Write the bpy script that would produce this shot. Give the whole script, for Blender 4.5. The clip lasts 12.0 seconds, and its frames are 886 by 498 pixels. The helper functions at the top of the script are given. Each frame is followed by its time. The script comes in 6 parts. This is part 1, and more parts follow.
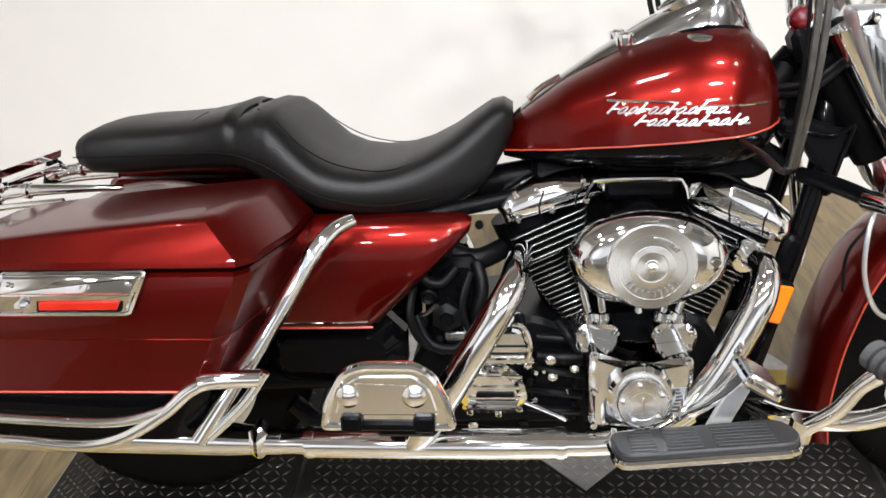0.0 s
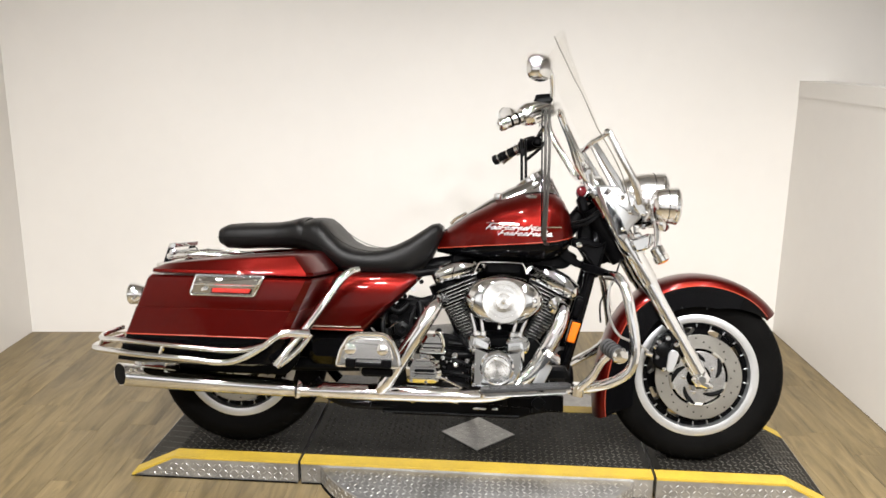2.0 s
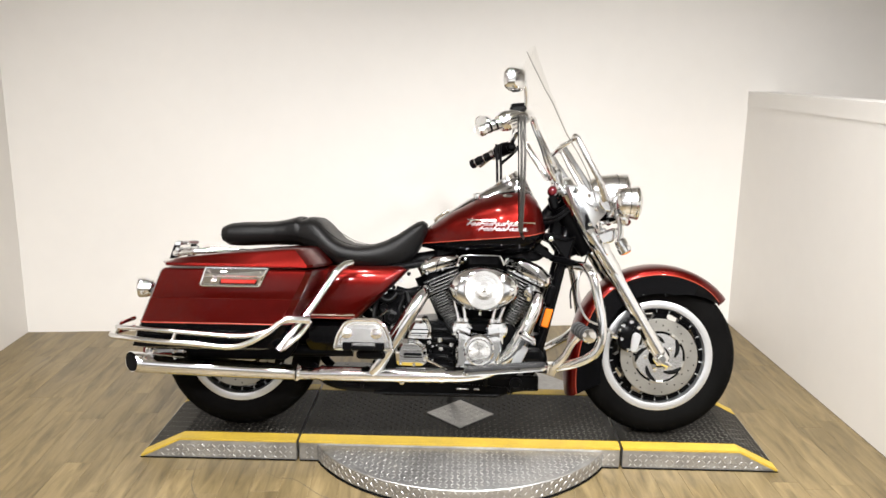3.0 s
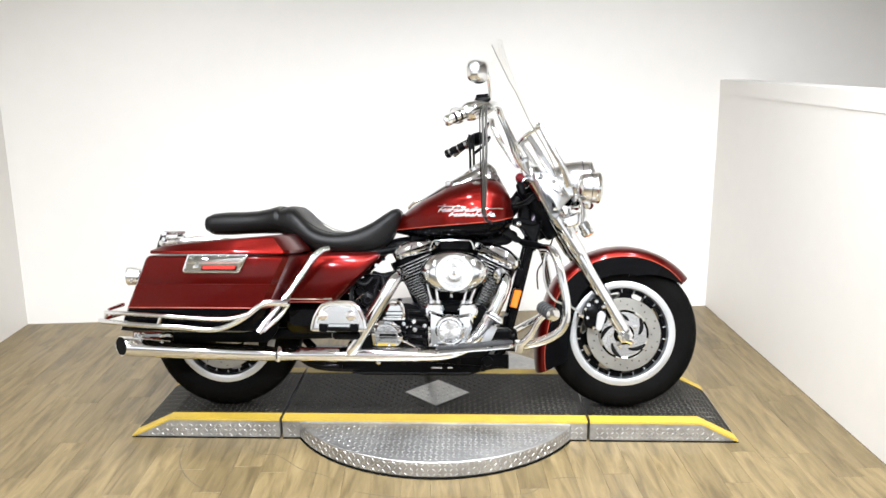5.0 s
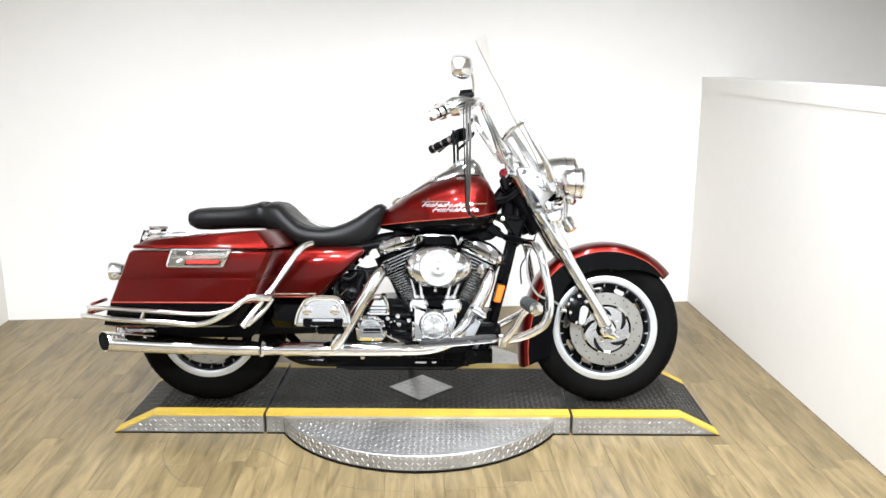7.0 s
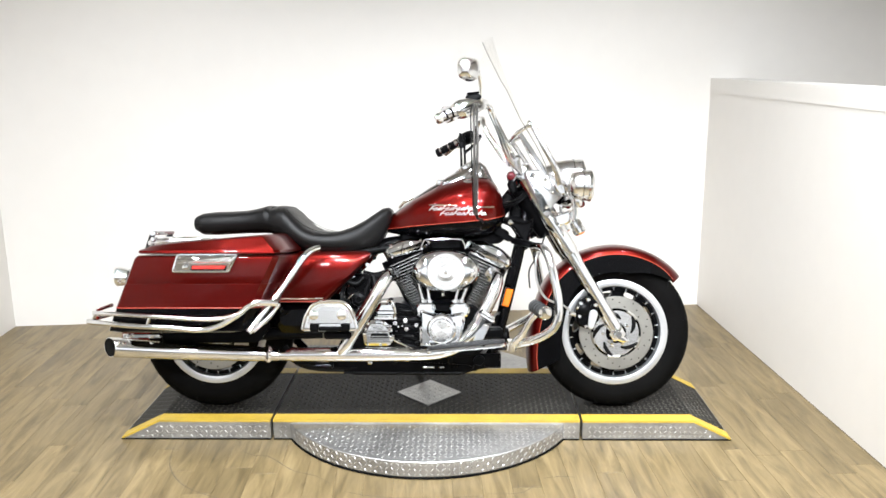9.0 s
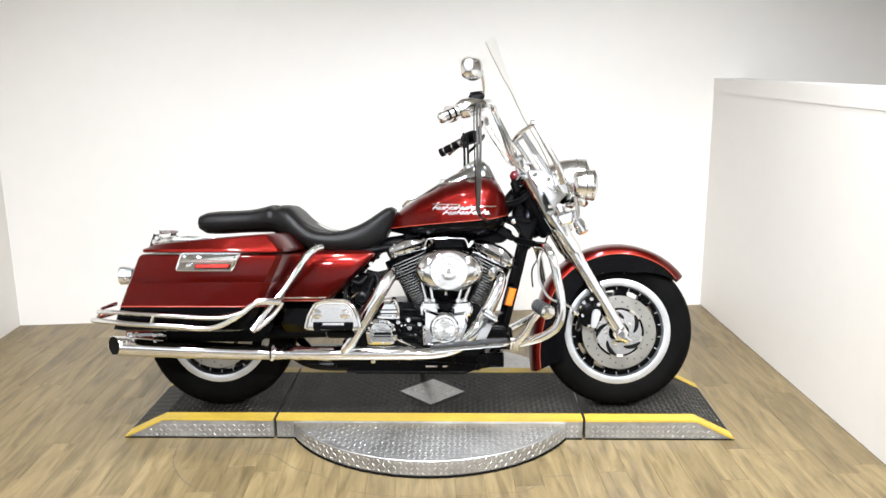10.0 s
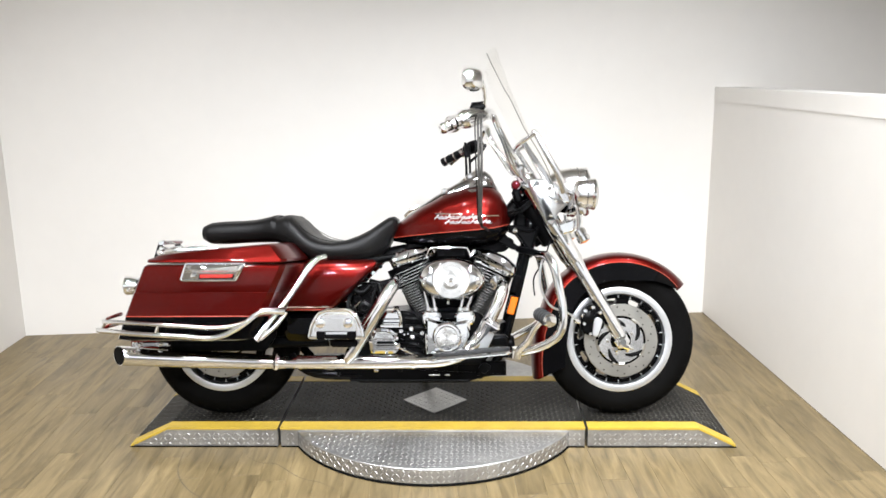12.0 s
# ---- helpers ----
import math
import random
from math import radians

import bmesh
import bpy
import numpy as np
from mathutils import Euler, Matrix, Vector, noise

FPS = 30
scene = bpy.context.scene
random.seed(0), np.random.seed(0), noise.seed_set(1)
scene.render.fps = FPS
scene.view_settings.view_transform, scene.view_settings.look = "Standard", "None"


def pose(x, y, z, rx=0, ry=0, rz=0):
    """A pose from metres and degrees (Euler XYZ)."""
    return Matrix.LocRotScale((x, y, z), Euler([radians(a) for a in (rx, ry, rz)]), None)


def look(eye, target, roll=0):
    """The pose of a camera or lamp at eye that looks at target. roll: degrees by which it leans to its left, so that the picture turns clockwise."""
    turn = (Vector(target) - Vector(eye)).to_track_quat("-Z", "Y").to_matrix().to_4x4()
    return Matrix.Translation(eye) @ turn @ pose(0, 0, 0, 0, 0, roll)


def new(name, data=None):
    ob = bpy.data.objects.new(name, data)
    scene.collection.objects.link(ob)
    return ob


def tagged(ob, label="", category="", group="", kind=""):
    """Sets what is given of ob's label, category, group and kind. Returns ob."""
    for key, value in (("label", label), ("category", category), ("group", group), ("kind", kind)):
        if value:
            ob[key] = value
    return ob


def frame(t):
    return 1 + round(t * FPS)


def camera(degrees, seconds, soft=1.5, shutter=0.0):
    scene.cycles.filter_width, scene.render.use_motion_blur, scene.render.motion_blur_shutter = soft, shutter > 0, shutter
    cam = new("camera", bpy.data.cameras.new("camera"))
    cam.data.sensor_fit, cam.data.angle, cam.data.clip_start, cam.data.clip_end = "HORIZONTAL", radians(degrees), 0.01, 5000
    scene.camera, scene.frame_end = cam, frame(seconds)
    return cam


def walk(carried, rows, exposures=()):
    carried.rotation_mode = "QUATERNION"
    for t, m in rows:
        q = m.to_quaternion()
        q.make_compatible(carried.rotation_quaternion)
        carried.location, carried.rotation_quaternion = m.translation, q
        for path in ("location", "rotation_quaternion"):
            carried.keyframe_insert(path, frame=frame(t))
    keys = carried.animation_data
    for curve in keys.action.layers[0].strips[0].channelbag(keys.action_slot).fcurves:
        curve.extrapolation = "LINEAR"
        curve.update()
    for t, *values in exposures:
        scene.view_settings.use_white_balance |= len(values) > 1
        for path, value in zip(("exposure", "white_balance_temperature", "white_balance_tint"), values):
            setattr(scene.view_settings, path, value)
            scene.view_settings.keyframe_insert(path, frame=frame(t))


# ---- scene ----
cam = camera(57.0, 12.0, soft=1.6)
EXPOSURES = [(0.0, -0.82, 6400, 12), (1.0, -0.84, 6600, 11), (1.5, -0.82, 6750, 11), (2.5, -0.78, 6750, 11), (4.5, -0.50, 6300, 10), (5.5, -0.45, 6200, 9), (7.0, -0.42, 6150, 9), (9.0, -0.46, 6250, 9), (10.5, -0.56, 6250, 10), (12.0, -0.66, 6300, 10)]
PATH = [
    (0, (-0.208, -1.395, 1.332), (-0.288, 0.367, 0.390), -3.4),
    (0.2, (-0.197, -1.587, 1.329), (-0.312, 0.203, 0.445), -1.5),
    (0.5, (-0.102, -1.803, 1.359), (-0.207, 0.060, 0.639), -0.4),
    (0.8, (-0.090, -2.056, 1.420), (-0.087, -0.187, 0.707), -1.9),
    (1, (-0.121, -2.176, 1.423), (-0.074, -0.272, 0.814), -3.1),
    (1.2, (-0.076, -2.363, 1.430), (-0.094, -0.427, 0.929), -1.4),
    (1.5, (-0.062, -2.524, 1.433), (-0.107, -0.602, 0.882), 0.6),
    (2, (-0.089, -2.801, 1.462), (-0.118, -0.857, 0.993), 0.7),
    (2.5, (-0.136, -2.99, 1.478), (-0.098, -1.054, 0.976), 0.9),
    (2.7, (-0.161, -3.031, 1.468), (-0.108, -1.081, 1.028), 0.8),
    (4.5, (-0.064, -3.269, 1.468), (-0.012, -1.325, 1.003), 0.4),
    (5, (-0.031, -3.245, 1.467), (0.009, -1.298, 1.012), -0.3),
    (5.5, (-0.033, -3.251, 1.465), (0.005, -1.302, 1.015), 0.4),
    (6, (-0.036, -3.252, 1.467), (0.024, -1.305, 1.012), -0.6),
    (6.5, (-0.028, -3.256, 1.462), (0.033, -1.307, 1.018), -0.7),
    (7, (-0.031, -3.259, 1.46), (0.048, -1.314, 0.999), -0.0),
    (9, (-0.032, -3.233, 1.453), (0.03, -1.286, 1.002), -0.4),
    (9.5, (-0.031, -3.231, 1.454), (0.032, -1.285, 0.998), -0.3),
    (10, (-0.03, -3.239, 1.448), (0.023, -1.291, 0.999), -0.4),
    (10.5, (-0.027, -3.248, 1.457), (0.023, -1.297, 1.019), -0.6),
    (11, (-0.029, -3.253, 1.454), (0.025, -1.3, 1.025), -0.7),
    (11.5, (-0.025, -3.259, 1.462), (0.026, -1.307, 1.028), -0.6),
    (12, (-0.024, -3.26, 1.456), (0.02, -1.307, 1.027), -0.7),
]
walk(cam, [(t, look(eye, target, roll)) for t, eye, target, roll in PATH], EXPOSURES)

# ---- world and lamps ----
world = bpy.data.worlds.new("world")
world.use_nodes = True
world.node_tree.nodes["Background"].inputs[0].default_value = (0.9, 0.95, 1.0, 1)
world.node_tree.nodes["Background"].inputs[1].default_value = 0.05
scene.world = world


def ceiling_lamp(x, y, z, watts, sx, sy, colour=(0.97, 0.985, 1.0), tilt=0.0, spread=103, side=0):
    data = bpy.data.lights.new("ceiling_lamp", "AREA")
    data.shape, data.size, data.size_y, data.energy, data.color, data.spread = "RECTANGLE", sx, sy, watts, colour, radians(spread)
    lamp = new("ceiling_lamp", data)
    lamp.matrix_basis = pose(x, y, z, tilt, side, 0)
    return lamp


# rows of small panels over the bay and before it, turned towards the back wall, and long ones in the hall
for lx, k, side in ((-1.6, 0.75, 0), (-0.55, 1.15, 9), (0.5, 1.35, -11), (1.4, 1.05, 0)):
    ceiling_lamp(lx, -0.75, 2.86, 13 * k, 0.17, 0.10, tilt=20, side=side)
    ceiling_lamp(lx, -2.05, 2.86, 31 * k, 0.17, 0.10, tilt=29, side=side)
for lx, k in ((-2.1, 0.7), (-1.2, 0.8), (-0.3, 1.0), (0.6, 1.15), (1.5, 1.3)):
    ceiling_lamp(lx, -3.7, 2.86, 25 * k, 0.17, 0.12, tilt=37)
for lx in (-3.4, 0.0, 3.4):
    ceiling_lamp(lx, -4.9, 2.9, 85, 1.2, 0.12, tilt=-50, spread=112)

# ---- materials ----


def shader(name, colour, rough=0.5, metal=0.0, var=0.12, scale=6.0, bump=0.0, bump_scale=60.0, coat=0.0,
           rough_var=0.08, stretch=(1, 1, 1), spec=0.42, rnd=0.0, second=None, dirt=0.0):
    """A principled surface with colour and gloss varied at two scales and a fine relief."""
    m = bpy.data.materials.new(name)
    m.use_nodes = True
    nt = m.node_tree
    b = nt.nodes["Principled BSDF"]
    tc = nt.nodes.new("ShaderNodeTexCoord")
    mp = nt.nodes.new("ShaderNodeMapping")
    mp.inputs["Scale"].default_value = stretch
    nt.links.new(tc.outputs["Object"], mp.inputs["Vector"])
    n1 = nt.nodes.new("ShaderNodeTexNoise")
    n1.inputs["Scale"].default_value, n1.inputs["Detail"].default_value = scale, 4
    n2 = nt.nodes.new("ShaderNodeTexNoise")
    n2.inputs["Scale"].default_value, n2.inputs["Detail"].default_value = scale * 9, 5
    for n in (n1, n2):
        nt.links.new(mp.outputs[0], n.inputs["Vector"])
    add = nt.nodes.new("ShaderNodeMath")
    add.operation = "ADD"
    half = nt.nodes.new("ShaderNodeMath")
    half.operation = "MULTIPLY"
    half.inputs[1].default_value = 0.5
    nt.links.new(n2.outputs[0], half.inputs[0])
    nt.links.new(n1.outputs[0], add.inputs[0])
    nt.links.new(half.outputs[0], add.inputs[1])
    ramp = nt.nodes.new("ShaderNodeMapRange")
    ramp.inputs["From Min"].default_value, ramp.inputs["From Max"].default_value = 0.45, 1.05
    nt.links.new(add.outputs[0], ramp.inputs["Value"])
    mix = nt.nodes.new("ShaderNodeMix")
    mix.data_type = "RGBA"
    lo = tuple(c * (1 - var) for c in colour) if second is None else second
    hi = tuple(min(1, c * (1 + var)) for c in colour) if second is None else colour
    mix.inputs["A"].default_value, mix.inputs["B"].default_value = (*lo, 1), (*hi, 1)
    nt.links.new(ramp.outputs[0], mix.inputs["Factor"])
    last = mix.outputs["Result"]
    if rnd:
        info = nt.nodes.new("ShaderNodeObjectInfo")
        span = nt.nodes.new("ShaderNodeMapRange")
        span.inputs["To Min"].default_value, span.inputs["To Max"].default_value = 1 - rnd, 1 + rnd
        nt.links.new(info.outputs["Random"], span.inputs["Value"])
        hsv = nt.nodes.new("ShaderNodeHueSaturation")
        nt.links.new(span.outputs[0], hsv.inputs["Value"])
        nt.links.new(last, hsv.inputs["Color"])
        last = hsv.outputs[0]
    nt.links.new(last, b.inputs["Base Color"])
    rr = nt.nodes.new("ShaderNodeMapRange")
    rr.inputs["To Min"].default_value, rr.inputs["To Max"].default_value = max(0.0, rough - rough_var), min(1.0, rough + rough_var)
    nt.links.new(n1.outputs[0], rr.inputs["Value"])
    nt.links.new(rr.outputs[0], b.inputs["Roughness"])
    b.inputs["Metallic"].default_value = metal
    b.inputs["Specular IOR Level"].default_value = spec
    b.inputs["Coat IOR"].default_value = 1.45
    b.inputs["Coat Weight"].default_value, b.inputs["Coat Roughness"].default_value = coat, 0.03
    if bump:
        n3 = nt.nodes.new("ShaderNodeTexNoise")
        n3.inputs["Scale"].default_value, n3.inputs["Detail"].default_value = bump_scale, 3
        nt.links.new(mp.outputs[0], n3.inputs["Vector"])
        bn = nt.nodes.new("ShaderNodeBump")
        bn.inputs["Strength"].default_value, bn.inputs["Distance"].default_value = bump, 0.002
        nt.links.new(n3.outputs[0], bn.inputs["Height"])
        nt.links.new(bn.outputs[0], b.inputs["Normal"])
    return m


RED = shader("red_metallic_paint", (0.092, 0.0029, 0.0017), 0.30, 0.80, 0.14, 2.5, 0.0, 900, coat=0.45, rough_var=0.05, spec=0.15)
BLACK = shader("black_gloss_paint", (0.0015, 0.0015, 0.0018), 0.09, 0.0, 0.2, 4, coat=0.12, spec=0.06)
PIN = shader("red_pinstripe", (0.36, 0.045, 0.022), 0.35, 0.0, 0.08, 20, coat=0.5)
CHROME = shader("chrome", (0.92, 0.935, 0.95), 0.045, 1.0, 0.03, 5, 0.09, 30, rough_var=0.025)
ALU = shader("brushed_aluminium", (0.80, 0.80, 0.80), 0.24, 1.0, 0.08, 12, 0.15, 120, rough_var=0.08)
STEEL = shader("brake_steel", (0.40, 0.39, 0.36), 0.36, 1.0, 0.08, 14, 0.1, 200)
SATIN = shader("satin_silver", (0.62, 0.63, 0.64), 0.34, 0.85, 0.05, 12, 0.05, 200)
WRINKLE = shader("black_wrinkle_paint", (0.0018, 0.0018, 0.0021), 0.30, 0.0, 0.3, 8, 0.25, 420, spec=0.06)
IRON = shader("dark_cast_metal", (0.0036, 0.0038, 0.0042), 0.32, 0.3, 0.3, 10, 0.25, 260, spec=0.12)
RUBBER = shader("tyre_rubber", (0.0026, 0.0025, 0.0024), 0.62, 0.0, 0.45, 9, 0.2, 300, spec=0.035)
GRIP = shader("black_rubber", (0.0025, 0.0025, 0.0028), 0.38, 0.0, 0.25, 20, 0.2, 300, spec=0.10)
MAT_PAD = shader("grey_worn_rubber", (0.017, 0.017, 0.018), 0.55, 0.0, 0.25, 16, 0.25, 300)
LEATHER = shader("black_leather", (0.0045, 0.0043, 0.0043), 0.40, 0.0, 0.3, 5, 0.22, 330, rough_var=0.1, spec=0.20)
AMBER = shader("amber_lens", (0.74, 0.155, 0.004), 0.25, 0.0, 0.08, 30, 0.1, 120, coat=0.6)
DARKRED = shader("dark_red_lens", (0.11, 0.004, 0.008), 0.12, 0.0, 0.2, 30, coat=1.0)
BRAID = shader("braided_hose", (0.09, 0.085, 0.08), 0.4, 0.7, 0.3, 60, 0.4, 500)
REDLENS = shader("red_lens", (0.36, 0.012, 0.005), 0.2, 0.0, 0.2, 30, 0.3, 130, coat=0.8)
WHITE = shader("white_wall_paint", (0.755, 0.727, 0.688), 0.48, 0.0, 0.025, 1.2, 0.05, 240)
TAUPE = shader("taupe_wall_paint", (0.74, 0.715, 0.68), 0.6, 0.0, 0.05, 1.2, 0.05, 240)
CREAM = shader("cream_wall_strip", (0.77, 0.72, 0.655), 0.5, 0.0, 0.03, 1.2, 0.05, 240)
HALL = shader("hall_paint", (0.24, 0.236, 0.23), 0.7, 0.0, 0.2, 1.0, 0.05, 150)
BAYCEIL = shader("bay_ceiling_paint", (0.40, 0.395, 0.385), 0.8, 0.0, 0.06, 1.5, 0.05, 200)
HALLUP = shader("hall_upper_paint", (0.66, 0.66, 0.66), 0.7, 0.0, 0.15, 1.0, 0.05, 150)
CEIL = shader("ceiling_paint", (0.68, 0.68, 0.67), 0.8, 0.0, 0.06, 1.5, 0.05, 200)
PLATE = shader("aluminium_tread_plate", (0.36, 0.355, 0.345), 0.40, 0.8, 0.35, 5, 0.15, 150, rough_var=0.14)
WORN = shader("worn_tread_bar", (0.085, 0.080, 0.070), 0.40, 0.75, 0.8, 3.0, 0.1, 150, rough_var=0.12)
TREAD = shader("dark_tread_plate", (0.0095, 0.0088, 0.0075), 0.42, 0.0, 0.55, 3.5, 0.2, 140, rough_var=0.14, spec=0.08)
YELLOW = shader("yellow_safety_paint", (0.52, 0.355, 0.040), 0.5, 0.0, 0.10, 9, 0.15, 120, second=(0.37, 0.255, 0.040))
# near black for joints and holes, and for shade drawn under the platform and turntable
GAP_SHADE = shader("dark_joint_and_shade", (0.006, 0.006, 0.006), 0.8, 0.0, 0.2, 10, spec=0.05)

TBAR = shader("bright_tread_bar", (0.50, 0.495, 0.485), 0.38, 0.85, 0.4, 6, 0.1, 150, rough_var=0.12)
PEG = shader("grey_rubber_bands", (0.055, 0.055, 0.055), 0.5, 0.0, 0.3, 30, 0.3, 200)
# dull chrome of the grip; on the console, dark reflections put into the colour
DIMCHROME = shader("dull_or_dark_mirroring_chrome", (0.55, 0.55, 0.56), 0.10, 1.0, 0.06, 8, 0.03, 60, rough_var=0.03)
SOFTCHROME = shader("brushed_chrome", (0.92, 0.92, 0.92), 0.17, 1.0, 0.03, 5, 0.03, 35, rough_var=0.03)
SCUFF = shader("scuff_mark", (0.115, 0.092, 0.062), 0.6, 0.0, 0.3, 20)


def plank_shader():
    """Worn oak laminate: long grain, knots and a tone of its own for each board."""
    m = bpy.data.materials.new("oak_plank")
    m.use_nodes = True
    nt = m.node_tree
    b = nt.nodes["Principled BSDF"]
    tc = nt.nodes.new("ShaderNodeTexCoord")
    info = nt.nodes.new("ShaderNodeObjectInfo")
    island = nt.nodes.new("ShaderNodeNewGeometry")
    both = nt.nodes.new("ShaderNodeMath")
    both.operation = "ADD"
    nt.links.new(info.outputs["Random"], both.inputs[0])
    nt.links.new(island.outputs["Random Per Island"], both.inputs[1])
    fr = nt.nodes.new("ShaderNodeMath")
    fr.operation = "FRACT"
    nt.links.new(both.outputs[0], fr.inputs[0])
    shift = nt.nodes.new("ShaderNodeVectorMath")
    shift.operation = "ADD"
    comb = nt.nodes.new("ShaderNodeCombineXYZ")
    far = nt.nodes.new("ShaderNodeMath")
    far.operation = "MULTIPLY"
    far.inputs[1].default_value = 37.0
    nt.links.new(fr.outputs[0], far.inputs[0])
    for k in range(3):
        nt.links.new(far.outputs[0], comb.inputs[k])
    nt.links.new(tc.outputs["Object"], shift.inputs[0])
    nt.links.new(comb.outputs[0], shift.inputs[1])
    noises = []
    for sc, st in ((1.0, (26.0, 3.2, 1)), (1.0, (130, 6, 1)), (2.2, (1.6, 1.0, 1))):
        mp = nt.nodes.new("ShaderNodeMapping")
        mp.inputs["Scale"].default_value = st
        nt.links.new(shift.outputs[0], mp.inputs["Vector"])
        n = nt.nodes.new("ShaderNodeTexNoise")
        n.inputs["Scale"].default_value, n.inputs["Detail"].default_value, n.inputs["Roughness"].default_value = sc, 8, 0.62
        n.inputs["Distortion"].default_value = 0.8
        nt.links.new(mp.outputs[0], n.inputs["Vector"])
        noises.append(n)
    cr = nt.nodes.new("ShaderNodeValToRGB")
    el = cr.color_ramp.elements
    el[0].position, el[0].color = 0.28, (0.070, 0.052, 0.026, 1)
    el[1].position, el[1].color = 0.74, (0.235, 0.182, 0.100, 1)
    mid = el.new(0.5)
    mid.color = (0.158, 0.120, 0.064, 1)
    nt.links.new(noises[0].outputs[0], cr.inputs[0])
    fine = nt.nodes.new("ShaderNodeMix")
    fine.data_type, fine.blend_type = "RGBA", "OVERLAY"
    fine.inputs["Factor"].default_value = 0.42
    nt.links.new(cr.outputs[0], fine.inputs["A"])
    grey = nt.nodes.new("ShaderNodeMix")
    grey.data_type = "RGBA"
    grey.inputs["A"].default_value, grey.inputs["B"].default_value = (0.3, 0.3, 0.3, 1), (0.72, 0.7, 0.66, 1)
    nt.links.new(noises[1].outputs[0], grey.inputs["Factor"])
    nt.links.new(grey.outputs["Result"], fine.inputs["B"])
    hsv = nt.nodes.new("ShaderNodeHueSaturation")
    hsv.inputs["Saturation"].default_value = 1.08
    span = nt.nodes.new("ShaderNodeMapRange")
    span.inputs["To Min"].default_value, span.inputs["To Max"].default_value = 0.84, 1.14
    nt.links.new(fr.outputs[0], span.inputs["Value"])
    nt.links.new(span.outputs[0], hsv.inputs["Value"])
    nt.links.new(fine.outputs["Result"], hsv.inputs["Color"])
    nt.links.new(hsv.outputs[0], b.inputs["Base Color"])
    rr = nt.nodes.new("ShaderNodeMapRange")
    rr.inputs["To Min"].default_value, rr.inputs["To Max"].default_value = 0.28, 0.55
    nt.links.new(noises[2].outputs[0], rr.inputs["Value"])
    nt.links.new(rr.outputs[0], b.inputs["Roughness"])
    bn = nt.nodes.new("ShaderNodeBump")
    bn.inputs["Strength"].default_value, bn.inputs["Distance"].default_value = 0.12, 0.002
    nt.links.new(noises[1].outputs[0], bn.inputs["Height"])
    nt.links.new(bn.outputs[0], b.inputs["Normal"])
    return m


EDGE = shader("acrylic_edge", (0.13, 0.12, 0.10), 0.4, 0.0, 0.2, 20)
OAK = plank_shader()


def clear_shader():
    """Clear acrylic: mostly see-through with a mirror sheen at a slant."""
    m = bpy.data.materials.new("clear_acrylic")
    m.use_nodes = True
    nt = m.node_tree
    nt.nodes.remove(nt.nodes["Principled BSDF"])
    out = nt.nodes["Material Output"]
    tr = nt.nodes.new("ShaderNodeBsdfTransparent")
    tr.inputs[0].default_value = (0.992, 0.99, 0.985, 1)
    gl = nt.nodes.new("ShaderNodeBsdfGlossy")
    gl.inputs["Roughness"].default_value = 0.03
    lw = nt.nodes.new("ShaderNodeLayerWeight")
    lw.inputs["Blend"].default_value = 0.5
    p5 = nt.nodes.new("ShaderNodeMath")
    p5.operation = "POWER"
    p5.inputs[1].default_value = 4.0
    nt.links.new(lw.outputs["Facing"], p5.inputs[0])
    fz = nt.nodes.new("ShaderNodeMapRange")
    fz.inputs["To Min"].default_value, fz.inputs["To Max"].default_value = 0.02, 0.11
    nt.links.new(p5.outputs[0], fz.inputs["Value"])
    mx = nt.nodes.new("ShaderNodeMixShader")
    nt.links.new(fz.outputs[0], mx.inputs[0])
    nt.links.new(tr.outputs[0], mx.inputs[1])
    nt.links.new(gl.outputs[0], mx.inputs[2])
    nt.links.new(mx.outputs[0], out.inputs[0])
    return m


CLEAR = clear_shader()


def machined_shader():
    """Metal turned on a lathe: the fine rings draw the light out into spokes."""
    m = shader("machined_aluminium", (0.90, 0.90, 0.89), 0.24, 1.0, 0.06, 14, rough_var=0.05)
    nt = m.node_tree
    b = nt.nodes["Principled BSDF"]
    tan = nt.nodes.new("ShaderNodeTangent")
    tan.direction_type, tan.axis = "RADIAL", "Y"
    nt.links.new(tan.outputs[0], b.inputs["Tangent"])
    b.inputs["Anisotropic"].default_value = 0.85
    return m


MACHINED = machined_shader()

# ---- mesh helpers ----


def part(name, bm, material, parent=None, label="", smooth=38.0):
    """Links a bmesh as one mesh object under a thing or a part."""
    bmesh.ops.recalc_face_normals(bm, faces=bm.faces)
    me = bpy.data.meshes.new(name)
    bm.to_mesh(me)
    bm.free()
    me.materials.append(material)
    if smooth:
        me.polygons.foreach_set("use_smooth", [True] * len(me.polygons))
        me.set_sharp_from_angle(angle=radians(smooth))
    ob = new(name, me)
    if parent is not None:
        ob.parent = parent
    if label:
        ob["label"] = label
    return ob


def V(*a):
    return Vector(a)


def loft(bm, rings, cap=True):
    rows = [[bm.verts.new(p) for p in ring] for ring in rings]
    n = len(rows[0])
    for a, b in zip(rows, rows[1:]):
        for i in range(n):
            bm.faces.new((a[i], a[(i + 1) % n], b[(i + 1) % n], b[i]))
    if cap:
        bm.faces.new(rows[0])
        bm.faces.new(rows[-1])
    return bm


